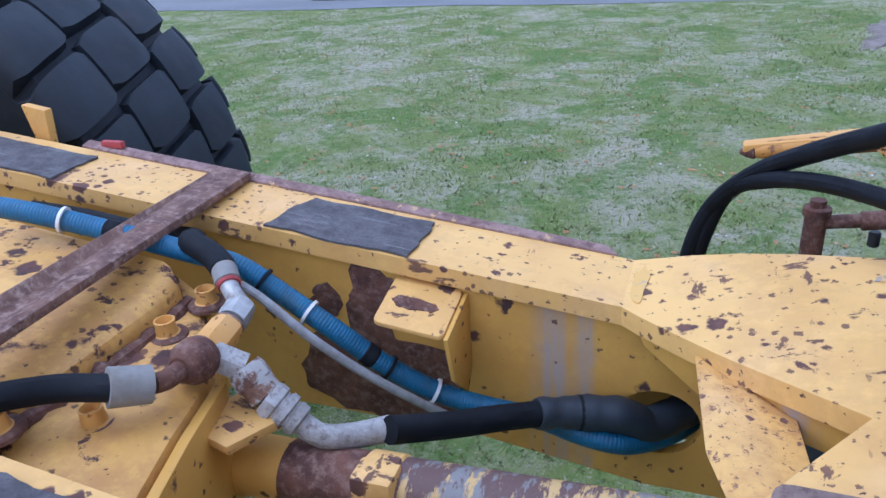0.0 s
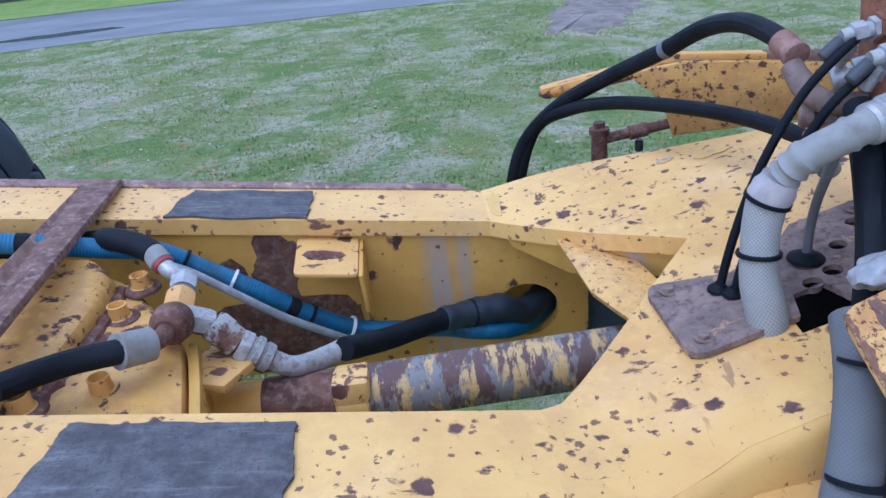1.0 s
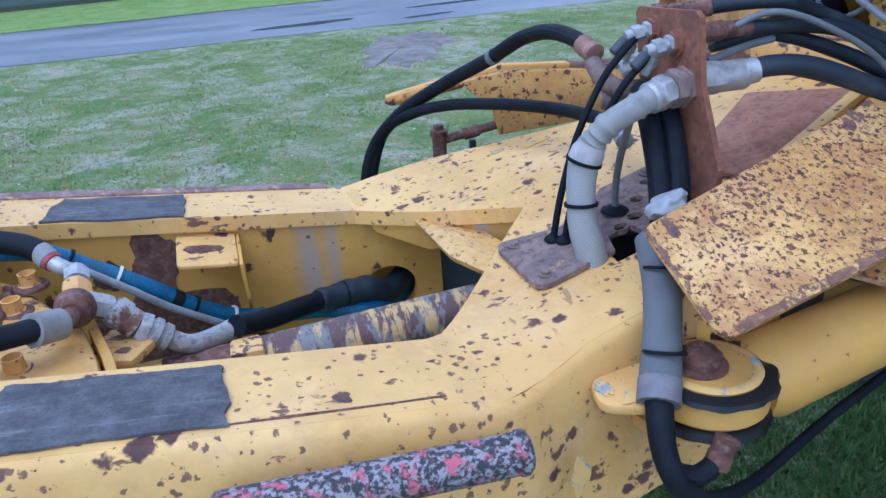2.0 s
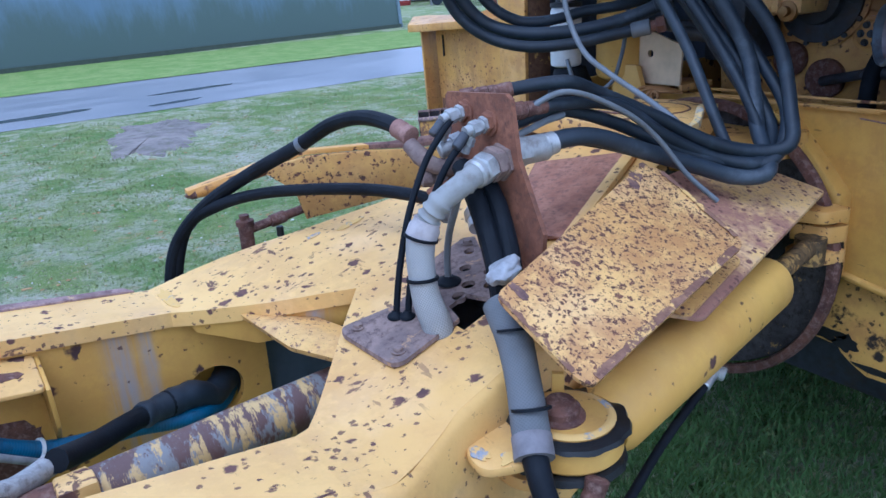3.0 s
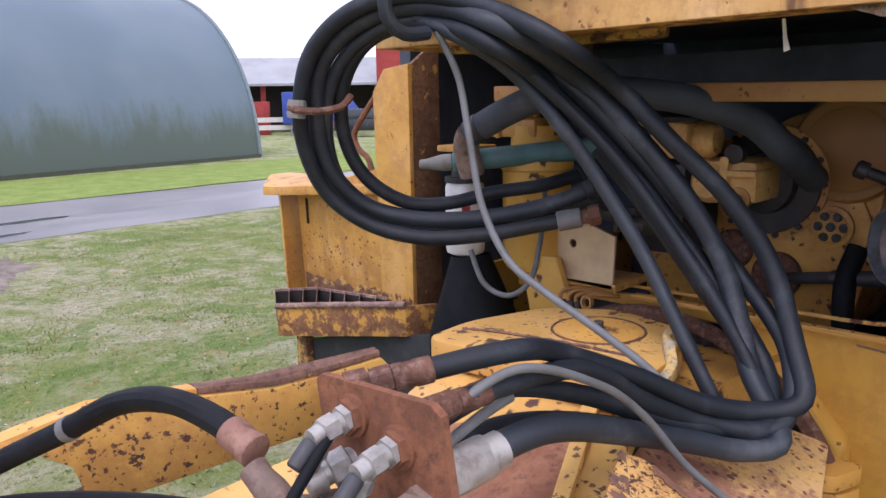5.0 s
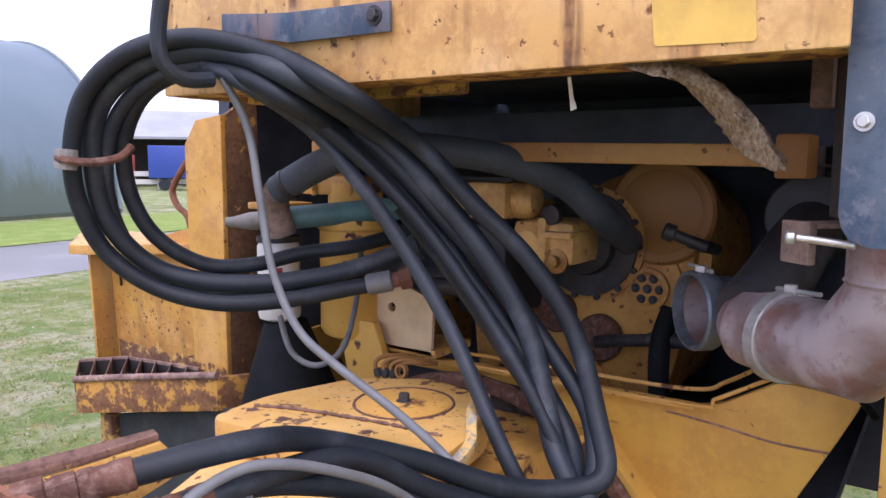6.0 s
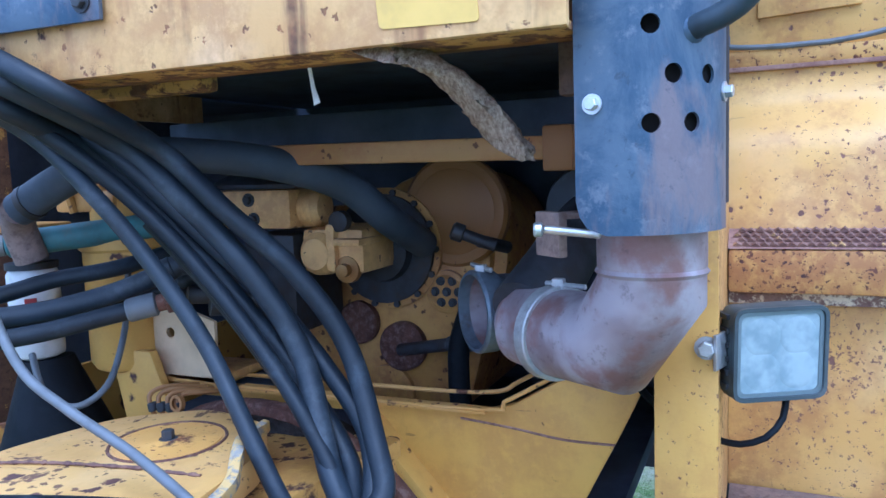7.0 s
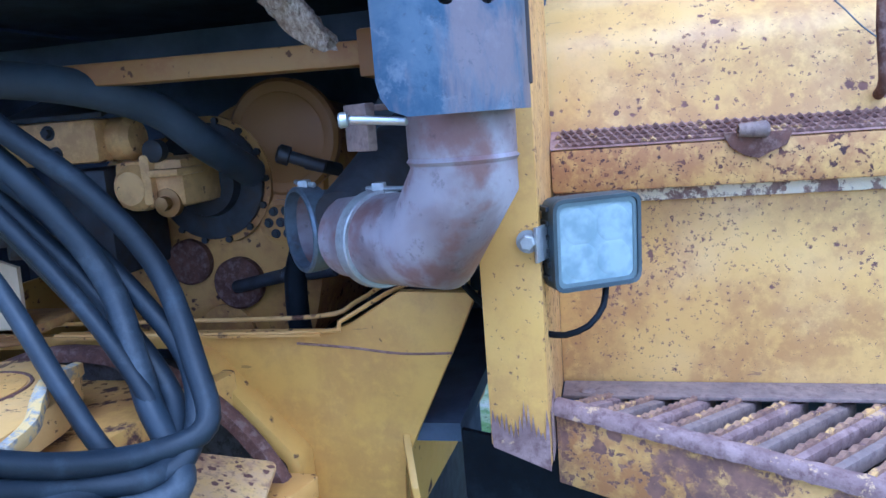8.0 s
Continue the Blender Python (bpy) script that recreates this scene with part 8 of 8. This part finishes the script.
part("weld", lathe((1.650, -0.938, 1.797), (-0.5, -0.8, 0.15), [(0, 0.014), (0.004, 0.0155), (0.010, 0.0125)], 16, closed=False), guard_paint, stay)

# ---- near side: post, lamp, wall and step ----
nearp = thing("cab_post", "yellow painted post beside the bay with rust at its foot", "post", (1.9, -0.915, 1.13))
part("post", slab([(1.87, -0.875, 1.165), (1.87, -0.954, 1.133), (1.87, -0.954, 1.80), (1.87, -0.875, 1.80)], (0.02, 0, 0), 0.003), yellow_post, nearp)
part("return", slab([(1.89, -0.942, 1.135), (2.15, -0.942, 1.15), (2.15, -0.942, 1.80), (1.89, -0.942, 1.80)], (0, -0.012, 0), 0.002), yellow_wall, nearp)
rng = random.Random(12)
fringe = []
for k in range(27):
    y = -0.8765 - 0.0775 * k / 26
    z = 1.19 + 0.012 * math.sin(k * 0.5) + (rng.uniform(0.006, 0.03) if k % 2 else rng.uniform(-0.012, 0.004))
    fringe.append((1.868, y, z))
part("foot", slab(fringe + [(1.868, -0.954, 1.131), (1.868, -0.878, 1.164)], (-0.0012, 0, 0), 0), rust_violet, nearp, "bare rusty foot with a ragged paint edge")

side_rust = [(1.8905 + 0.07 * k / 24, -0.9545, 1.205 + 0.018 * noise.noise(Vector((k * 0.5, 7, 0))) + 0.010 * noise.noise(Vector((k * 1.9, 7, 2)))) for k in range(25)]
part("foot_side", slab(side_rust + [(1.9605, -0.9545, 1.136), (1.8905, -0.9545, 1.134)], (0, -0.0012, 0), 0), rust_violet, nearp, "rusted lower side of the post")

wall = thing("side_wall", "rust-speckled yellow side wall of the rear body", "body panel", (2.15, -1.2, 1.15))
part("panel", slab([(2.15, -0.954, 1.15), (2.15, -1.75, 1.12), (2.15, -1.75, 1.455), (2.15, -0.954, 1.455)], (0.02, 0, 0), 0.003), yellow_wall, wall)
part("strip", box(2.135, 2.17, -1.75, -0.955, 1.452, 1.474, 0.003), rust_mat("flaking_white", a=(0.22, 0.13, 0.11), b=(0.34, 0.22, 0.16), c=(0.17, 0.1, 0.09), paintcol=(0.82, 0.70, 0.50), amount=0.55), wall)
part("beam", box(2.10, 2.2, -1.75, -0.955, 1.474, 1.54, 0.006), yellow_beam, wall)
HOOD = [(2.15, 1.545), (2.165, 1.62), (2.172, 1.66), (2.18, 1.69), (2.195, 1.715), (2.22, 1.74), (2.245, 1.765), (2.258, 1.795), (2.263, 1.835)]
hood = bmesh.new()
prof = smooth_path([(x, -0.93, z) for x, z in HOOD], 0.008)
cols = [[hood.verts.new((p[0] + dx, y, p[2])) for p in prof] for y, dx in ((-0.93, 0.0), (-1.75, 0.0), (-1.75, 0.015), (-0.93, 0.015))]
for c0, c1 in zip(cols, cols[1:] + cols[:1]):
    for k in range(len(prof) - 1):
        hood.faces.new((c0[k], c1[k], c1[k + 1], c0[k + 1]))
bmesh.ops.recalc_face_normals(hood, faces=hood.faces)
part("hood_side", hood, yellow_wall, wall, smooth=60)
part("ledge", box(2.258, 2.6, -1.75, -0.93, 1.825, 1.852, 0.004), yellow_beam, wall)
part("ledge_edge", box(2.252, 2.262, -1.75, -0.93, 1.818, 1.8255, 0.001), rust_plate, wall, "rusty lower edge")
part("upper_panel", slab([(2.28, -0.93, 1.852), (2.28, -1.75, 1.852), (2.28, -1.75, 2.3), (2.28, -0.93, 2.3)], (0.02, 0, 0), 0.003), yellow_wall, wall)
part("cover_plate", slab([(2.279, -0.992, 1.904), (2.279, -1.145, 1.912), (2.279, -1.145, 2.2), (2.279, -0.992, 2.2)], (-0.008, 0, 0), 0.003), yellow_wall, wall)
solid("wall_cable", tube([(2.262, -0.90, 1.878), (2.26, -0.944, 1.862), (2.258, -1.0, 1.856), (2.258, -1.066, 1.8555), (2.26, -1.118, 1.8575), (2.262, -1.2, 1.872), (2.266, -1.4, 1.93)], 0.0045, 8), grey_cable, "grey cable lying along the ledge of the side wall", "cable")
# panel added below the step, coloured as the shade there
part("dark_backing", box(2.18, 2.2, -1.75, -0.90, 0.5, 1.14, 0), dark_gap, wall)
# toothed tread on the beam
tread = thing("toothed_tread", "rusty saw-toothed tread strip on the beam", "tread strip", (2.13, -1.3, 1.54))
part("base", slab([(2.10, -0.955, 1.5415), (2.10, -1.75, 1.5415), (2.140, -1.75, 1.564), (2.140, -0.955, 1.564)], (0.004, 0, 0.004), 0), rust_plate, tread)
verts, faces = [], []
for r in range(4):
    for k in range(62):
        y = -0.962 - 0.0127 * k - (0.0064 if r % 2 else 0)
        x, z = 2.102 + 0.0095 * r, 1.545 + 0.0062 * r
        i = len(verts)
        h = 0.0050 + 0.0022 * noise.noise(Vector((k * 0.7, r, 3.0)))
        verts += [(x, y, z), (x, y - 0.0125, z), (x - 0.001, y - 0.0085, z + 0.7 * h), (x - 0.0015, y - 0.006, z + h), (x - 0.001, y - 0.0038, z + 0.75 * h)]
        verts += [(p[0] + 0.006, p[1], p[2] + 0.0025) for p in verts[-5:]]
        faces += [(i, i + 1, i + 2, i + 3, i + 4), (i + 9, i + 8, i + 7, i + 6, i + 5)]
        faces += [(i + j, i + (j + 1) % 5, i + 5 + (j + 1) % 5, i + 5 + j) for j in range(5)]
me = bpy.data.meshes.new("teeth")
me.from_pydata(verts, [], faces)
me.materials.append(rust_mat("violet_rust", a=(0.15, 0.08, 0.065), b=(0.27, 0.16, 0.12), c=(0.12, 0.065, 0.055), paintcol=(0.5, 0.32, 0.13), amount=0.2))
tb = bmesh.new()
tb.from_mesh(me)
part("teeth", tb, me.materials[0], tread, "rusted saw teeth", smooth=0)
solid("grab_rail", tube([(2.10, -1.428, 2.1), (2.11, -1.424, 1.85), (2.115, -1.418, 1.70), (2.12, -1.424, 1.61), (2.17, -1.43, 1.585)], 0.008, 12), rust_bar, "rusty brown upright grab rail on the side wall", "grab rail")
solid("thin_wire", tube([(2.16, -1.30, 1.79), (2.125, -1.361, 1.722), (2.12, -1.395, 1.683), (2.108, -1.428, 1.652)], 0.0012, 6), grey_cable, "thin dark wire slung to the grab rail", "wire")
clip = thing("bent_clip", "curled metal clip rusted onto the beam", "clip", (2.10, -1.24, 1.54))
part("curl", lathe((2.088, -1.225, 1.553), (0.1, -1, -0.02), [(0, 0.005), (0, 0.009), (0.012, 0.0105), (0.038, 0.0125), (0.042, 0.009)], 16, closed=False), rust_grey, clip, "worn metal curl")
part("tab", slab([(2.098, -1.205, 1.55), (2.098, -1.30, 1.548), (2.098, -1.292, 1.528), (2.098, -1.27, 1.519), (2.098, -1.255, 1.511), (2.098, -1.235, 1.516), (2.098, -1.215, 1.53)], (-0.003, 0, 0), 0.001), rust_bar, clip)

lamp = thing("work_lamp", "square black work lamp with frosted glass on the post", "work lamp", (1.915, -1.02, 1.37))
L0 = Matrix.Translation((1.915, -1.02, 1.431)) @ Matrix.Rotation(radians(-61), 4, "Z") @ Matrix.Rotation(radians(2), 4, "X")


def moved(bm, m):
    bm.transform(m)
    return bm


def rsq(w, h, r, y):
    return rounded([(-w, y, -h), (w, y, -h), (w, y, h), (-w, y, h)], r)


lamp_metal = plain("black_lamp_metal", (0.05, 0.064, 0.07), 0.5, vary=0.3, dirt=(0.12, 0.13, 0.13))
flat = lambda w, h, r: [(p.x, p.z) for p in rsq(w, h, r, 0.0)]
part("housing", moved(joined(slab(rsq(0.0625, 0.0605, 0.016, -0.008), (0, 0.032, 0), 0.004), slab(rsq(0.052, 0.05, 0.015, 0.024), (0, 0.02, 0), 0.003)), L0), lamp_metal, lamp)
part("bezel", moved(holed(flat(0.0625, 0.0605, 0.016), [flat(0.0575, 0.0555, 0.012)], lambda u, v: (u, -0.0085, v), (0, -0.005, 0)), L0), lamp_metal, lamp)
part("reflector_rim", moved(holed(flat(0.0573, 0.0553, 0.012), [flat(0.052, 0.050, 0.010)], lambda u, v: (u, -0.0083, v), (0, -0.0022, 0)), L0), plain("dull_reflector", (0.2, 0.24, 0.26), 0.35, metal=0.4, vary=0.2), lamp)
part("glass", moved(slab(rsq(0.0519, 0.0499, 0.010, -0.0082), (0, -0.0010, 0), 0), L0), lamp_glass, lamp, "frosted glass")
for i in (-1, 1):
    for j in (-1, 1):
        part("lens", moved(lathe((i * 0.0235, -0.0092, j * 0.0225), (0, -1, 0), [(0, 0.0245), (0.0004, 0.0225), (0.0006, 0.018), (0.0003, 0.010), (0.0006, 0.004), (0.0007, 0.001)], 24), L0), lamp_glass, lamp)
part("fins", moved(joined(*[box(-0.066, -0.0605, 0.0, 0.03, -0.045 + 0.018 * k, -0.039 + 0.018 * k, 0) for k in range(6)]), L0), dark_steel, lamp)
part("bracket", slab([(1.858, -0.952, 1.46), (1.905, -0.968, 1.46), (1.905, -0.968, 1.415), (1.858, -0.952, 1.415)], (0.002, 0.004, 0), 0.001), zinc_bright, lamp)
part("bolt", bolt_bm((1.868, -0.94, 1.442), (-1, 0, 0), 0.010, 0.012), galv, lamp)
part("lead", tube(HOSE["lamp_lead"], 0.0045, 8), rubber, lamp)
solid("loose_lead", tube(HOSE["low_lead"], 0.006, 8), rubber, "black lead behind the post", "cable")


def build_step(front_in, front_out, back_in, back_out, lean, width, tall, fill, face, lbl):
    """Step in the corner beside the body: folded front, back strip, skewed ridged treads with slots between."""
    fi, fo, bi, bo = (Vector(p) for p in (front_in, front_out, back_in, back_out))
    e = thing("step", lbl, "step", tuple((fi + fo) / 2 - Vector((0, 0, 0.1))), "steps")
    out = Vector(((fo - fi).y, -(fo - fi).x, 0)).normalized()
    if out.x > 0:
        out = -out
    dn = Vector((0, 0, -1))
    rnd = random.Random(5)
    part("front_bar", slab([fi, fo, fo + dn * tall * 1.1, fi.lerp(fo, 0.5) + dn * tall * 1.05, fi + dn * tall], -out * 0.012, 0.004), face, e)
    rows = []
    n = 60
    for k in range(n + 1):
        c = fi.lerp(fo, k / n)
        worn = 0.0025 * noise.noise(Vector((k * 0.45, 3, 1)))
        ring = [(0.0065, -0.012 - 0.003 * rnd.random()), (0.0065, -0.006), (0.003, 0.002 + worn), (-0.006, 0.006 + worn), (-0.016, 0.005 - worn), (-0.026 + worn, -0.002), (-0.026, -0.012)]
        rows.append([c + out * a + Vector((0, 0, h)) for a, h in ring])
    lip = bmesh.new()
    vs = [[lip.verts.new(p) for p in row] for row in rows]
    for p, q in zip(vs, vs[1:]):
        for m in range(6):
            lip.faces.new((p[m], q[m], q[m + 1], p[m + 1]))
    bmesh.ops.recalc_face_normals(lip, faces=lip.faces)
    part("front_lip", lip, rust_violet, e, "worn bare steel edge", smooth=60)
    d = bo - bi
    w = Vector((width, 0, 0))
    part("back_strip", slab([bi, bo, bo + w, bi + w], (0, 0, 0.006), 0.002), rust_grey, e)
    part("bolt", lathe(bi + d * 0.05 + w * 0.3 + Vector((0, 0, 0.005)), (0, 0, 1), [(0, 0.013), (0.002, 0.013), (0.005, 0.008), (0.005, 0.003)], 16), rust_grey, e)
    for k in range(13):
        u = 0.01 + k * 0.078
        a = fi.lerp(fo, u) - out * 0.024
        gap = abs((bi + d * u).x - a.x)
        v = u + lean * gap / (fo - fi).length
        if u > 0.97 or v > 1.0:
            continue
        b = bi.lerp(bo, v) + Vector((0.5 * width, 0, -0.003))
        side = (fo - fi).normalized() * (fo - fi).length * 0.078 * fill
        a, b = a + dn * (0.006 + 0.004 * rnd.random()), b + dn * (0.001 + 0.004 * rnd.random())
        tread = part("tread_strip", slab([a, b, b + dn * 0.022, a + dn * 0.022], side, 0.003), rust_grey if k % 2 else rust_violet, e)
        ridge, m = [], 22
        for s in range(m + 1):
            p = a.lerp(b, 0.04 + 0.92 * s / m)
            h = (0.0065 if s % 2 else 0.003) + 0.002 * noise.noise(Vector((s * 0.9, k, 2)))
            ridge.append(p + side * 0.12 + Vector((0, 0, h)))
        base = [ridge[-1] + Vector((0, 0, -0.02)), ridge[0] + Vector((0, 0, -0.02))]
        part("ridge", slab(ridge + base, side * 0.34, 0), worn_yellow, tread, "worn yellow paint on a toothed ridge")
    part("end_bar", slab([fo, bo, bo + dn * 0.06, fo + dn * 0.09], (fo - fi).normalized() * 0.008, 0.002), yellow_rusty, e)
    # near-black tray carries the shade of the step's hollow
    part("tray", slab([fi - out * 0.014 + dn * 0.06, fo - out * 0.014 + dn * 0.065, bo + dn * 0.06, bi + dn * 0.055], (0, 0, -0.006), 0), hollow_dark, e)
    return e


build_step((1.93, -0.957, 1.20), (1.775, -1.52, 1.115), (2.075, -0.957, 1.150), (2.085, -1.72, 1.139), 0.45, 0.068, 0.118, 0.5, step_paint, "rusty yellow slotted step on the near side")


def build_far_step():
    """Open step beside the far fender: folded front, thin upright dividers over a dark tray."""
    s = thing("step", "rusty orange open step with thin dividers on the far side", "step", (1.82, 0.7, 1.1), "steps")
    fo, fi = Vector((1.757, 0.883, 1.135)), Vector((1.848, 0.44, 1.20))
    back = [Vector((1.87, 1.06, 1.136)), Vector((1.93, 0.935, 1.152)), Vector((1.865, 0.53, 1.20))]
    tip = fo.lerp(fi, 0.84)
    dn = Vector((0, 0, -1))
    eaten = rust_mat("rust_eaten_orange", a=(0.2, 0.095, 0.05), b=(0.30, 0.15, 0.07), c=(0.15, 0.07, 0.045), paintcol=(0.60, 0.32, 0.07), amount=0.5)
    part("front_bar", slab([fo, fi, fi + dn * 0.085, fo.lerp(fi, 0.5) + dn * 0.086, fo + dn * 0.088], (0.012, 0.003, 0), 0.004), eaten, s)
    part("end_return", slab([fi + Vector((0.002, -0.002, -0.004)), Vector((1.935, 0.412, 1.19)), Vector((1.935, 0.412, 1.106)), fi + Vector((0.002, -0.002, -0.084))], (0.004, 0.012, 0), 0.003), eaten, s)
    part("front_lip", tube([fo + dn * -0.002, fo.lerp(fi, 0.33) + dn * -0.003, fo.lerp(fi, 0.66) + dn * -0.002, fi], 0.0085, 10, 0.02, taper=lambda u: 1.0 + 0.18 * noise.noise(Vector((u * 25, 0, 0)))), rust_violet, s, "worn bare steel edge")
    run = lambda u: back[0].lerp(back[1], u / 0.36) if u < 0.36 else back[1].lerp(back[2], (u - 0.36) / 0.64)
    for k in range(8):
        u = k / 7.6
        a, b = fo.lerp(tip, u), run(u)
        part("divider", slab([a, b, b + dn * 0.036, a + dn * 0.036], (0.0, 0.003, 0), 0.0005), rust_violet, s)
    # near-black sheets under the strip, and the tray, hold the well's shade
    for nm, top, low, off, mt in (("back_strip", 0.0, 0.007, (0.006, 0.004, 0), rust_violet), ("well_shade", 0.0075, 0.09, (0.004, 0.0, 0), hollow_dark)):
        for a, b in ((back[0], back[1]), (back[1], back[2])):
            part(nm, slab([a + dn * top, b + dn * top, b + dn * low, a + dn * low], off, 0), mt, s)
    part("tray", slab([fo + Vector((0.014, 0, -0.08)), fi + Vector((0.014, 0, -0.08)), back[2] + dn * 0.1, back[1] + dn * 0.1, back[0] + dn * 0.09], (0, 0, -0.006), 0), hollow_dark, s)


build_far_step()
solid("mud_flap", slab([(1.862, 0.37, 1.133), (1.846, 0.84, 1.03), (1.856, 0.84, 0.55), (1.872, 0.37, 0.55)], (0.012, 0, 0), 0.003), flap_rubber, "dark grey rubber flap below the far step", "mud flap")
solid("mud_flap", slab([(2.02, -0.80, 1.12), (1.96, -1.5, 1.0), (1.98, -1.5, 0.3), (2.04, -0.80, 0.3)], (0.012, 0, 0), 0.003), rubber, "black rubber flap below the near step", "mud flap")

farp = thing("fender_post", "yellow fender post with chamfered top and rusty side", "post", (1.9, 0.5, 1.12))
part("post", slab([(1.89, 0.455, 1.10), (1.89, 0.575, 1.13), (1.89, 0.588, 1.727), (1.89, 0.545, 1.785), (1.89, 0.455, 1.795)], (0.015, 0, 0), 0.003), yellow_fender, farp)
part("side", slab([(1.905, 0.456, 1.10), (2.0, 0.455, 1.12), (2.0, 0.455, 1.86), (1.905, 0.456, 1.795)], (0, 0.012, 0), 0.003), rust_mat("brown_rust_side", a=(0.13, 0.07, 0.045), b=(0.22, 0.12, 0.065), c=(0.1, 0.055, 0.04), paintcol=(0.5, 0.29, 0.08), amount=0.2), farp, "rust-brown post side")
part("fender_panel", slab([(2.02, 0.57, 1.06), (2.02, 1.10, 1.0), (2.0, 1.10, 1.43), (2.0, 0.57, 1.55)], (0.012, 0, 0), 0.002), yellow_fender, farp)
for x, dx, ya, yb, zb, h, sd in ((1.8888, -0.0010, 0.458, 0.574, 1.115, 0.085, 3), (2.0165, -0.0012, 0.592, 1.09, 1.075, 0.085, 4)):
    top = []
    for k in range(41):
        y = ya + (yb - ya) * k / 40
        z = zb + h * (1 + 0.3 * noise.noise(Vector((k * 0.22, sd, 0))) + 0.2 * noise.noise(Vector((k * 0.9, sd, 4))))
        top.append((x + (0.0 if x < 2 else -0.0556 * (z - 1.10)), y, z))
    part("rusty_foot", slab(top + [(x, yb, zb), (x, ya, zb)], (dx, 0, 0), 0), rim_rust, farp, "rusted lower edge with ragged paint")
part("slit", slab([(1.998, 1.045, 1.33), (1.998, 1.052, 1.33), (1.996, 1.052, 1.41), (1.996, 1.045, 1.41)], (0.004, 0, 0), 0), hollow_dark, farp, "dark crack in the panel")
# plate added behind the step, standing for the shade inside
part("step_back", slab([(1.985, 0.46, 0.98), (1.97, 1.10, 0.98), (1.97, 1.10, 1.10), (1.985, 0.46, 1.13)], (0.01, 0, 0), 0), rust_bar, farp, "brown plate added to darken the step's inside")
part("outer_plate", slab([(1.95, 1.10, 1.10), (2.12, 1.14, 1.10), (2.12, 1.17, 1.44), (1.95, 1.12, 1.43)], (0, 0.012, 0), 0.003), yellow_fender, farp)
part("top_lip", slab([(1.90, 1.06, 1.428), (1.90, 1.14, 1.424), (2.02, 1.28, 1.446), (2.10, 1.28, 1.446), (2.10, 0.6, 1.455), (2.0, 0.6, 1.455)], (0, 0, 0.028), 0.004), yellow_fender, farp)
part("handrail", tube([(2.05, 0.74, 1.74), (2.05, 0.786, 1.696), (2.05, 0.85, 1.63), (2.05, 0.862, 1.60), (2.05, 0.84, 1.565), (2.05, 0.80, 1.54), (2.05, 0.78, 1.48)], 0.009, 8), rust_orange, farp, "bent orange-brown grab rail")
part("step_strut", box(1.83, 1.86, 0.85, 0.90, 0.62, 1.03, 0.004), rust_patchy, farp)
for y in (-1.28, 0.74):
    tyre = part("tyre", lathe((3.5, y - 0.26, 0.78), (0, 1, 0), [(0, 0.35), (-0.02, 0.5), (0.03, 0.68), (0.1, 0.74), (0.42, 0.74), (0.49, 0.68), (0.54, 0.5), (0.52, 0.35)], 56), tyre_rubber, front)
    part("rim", lathe((3.5, y - 0.1, 0.78), (0, 1, 0), [(0, 0.05), (0, 0.36), (0.2, 0.37), (0.2, 0.05)], 36), yellow_clean, tyre)

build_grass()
build_litter()
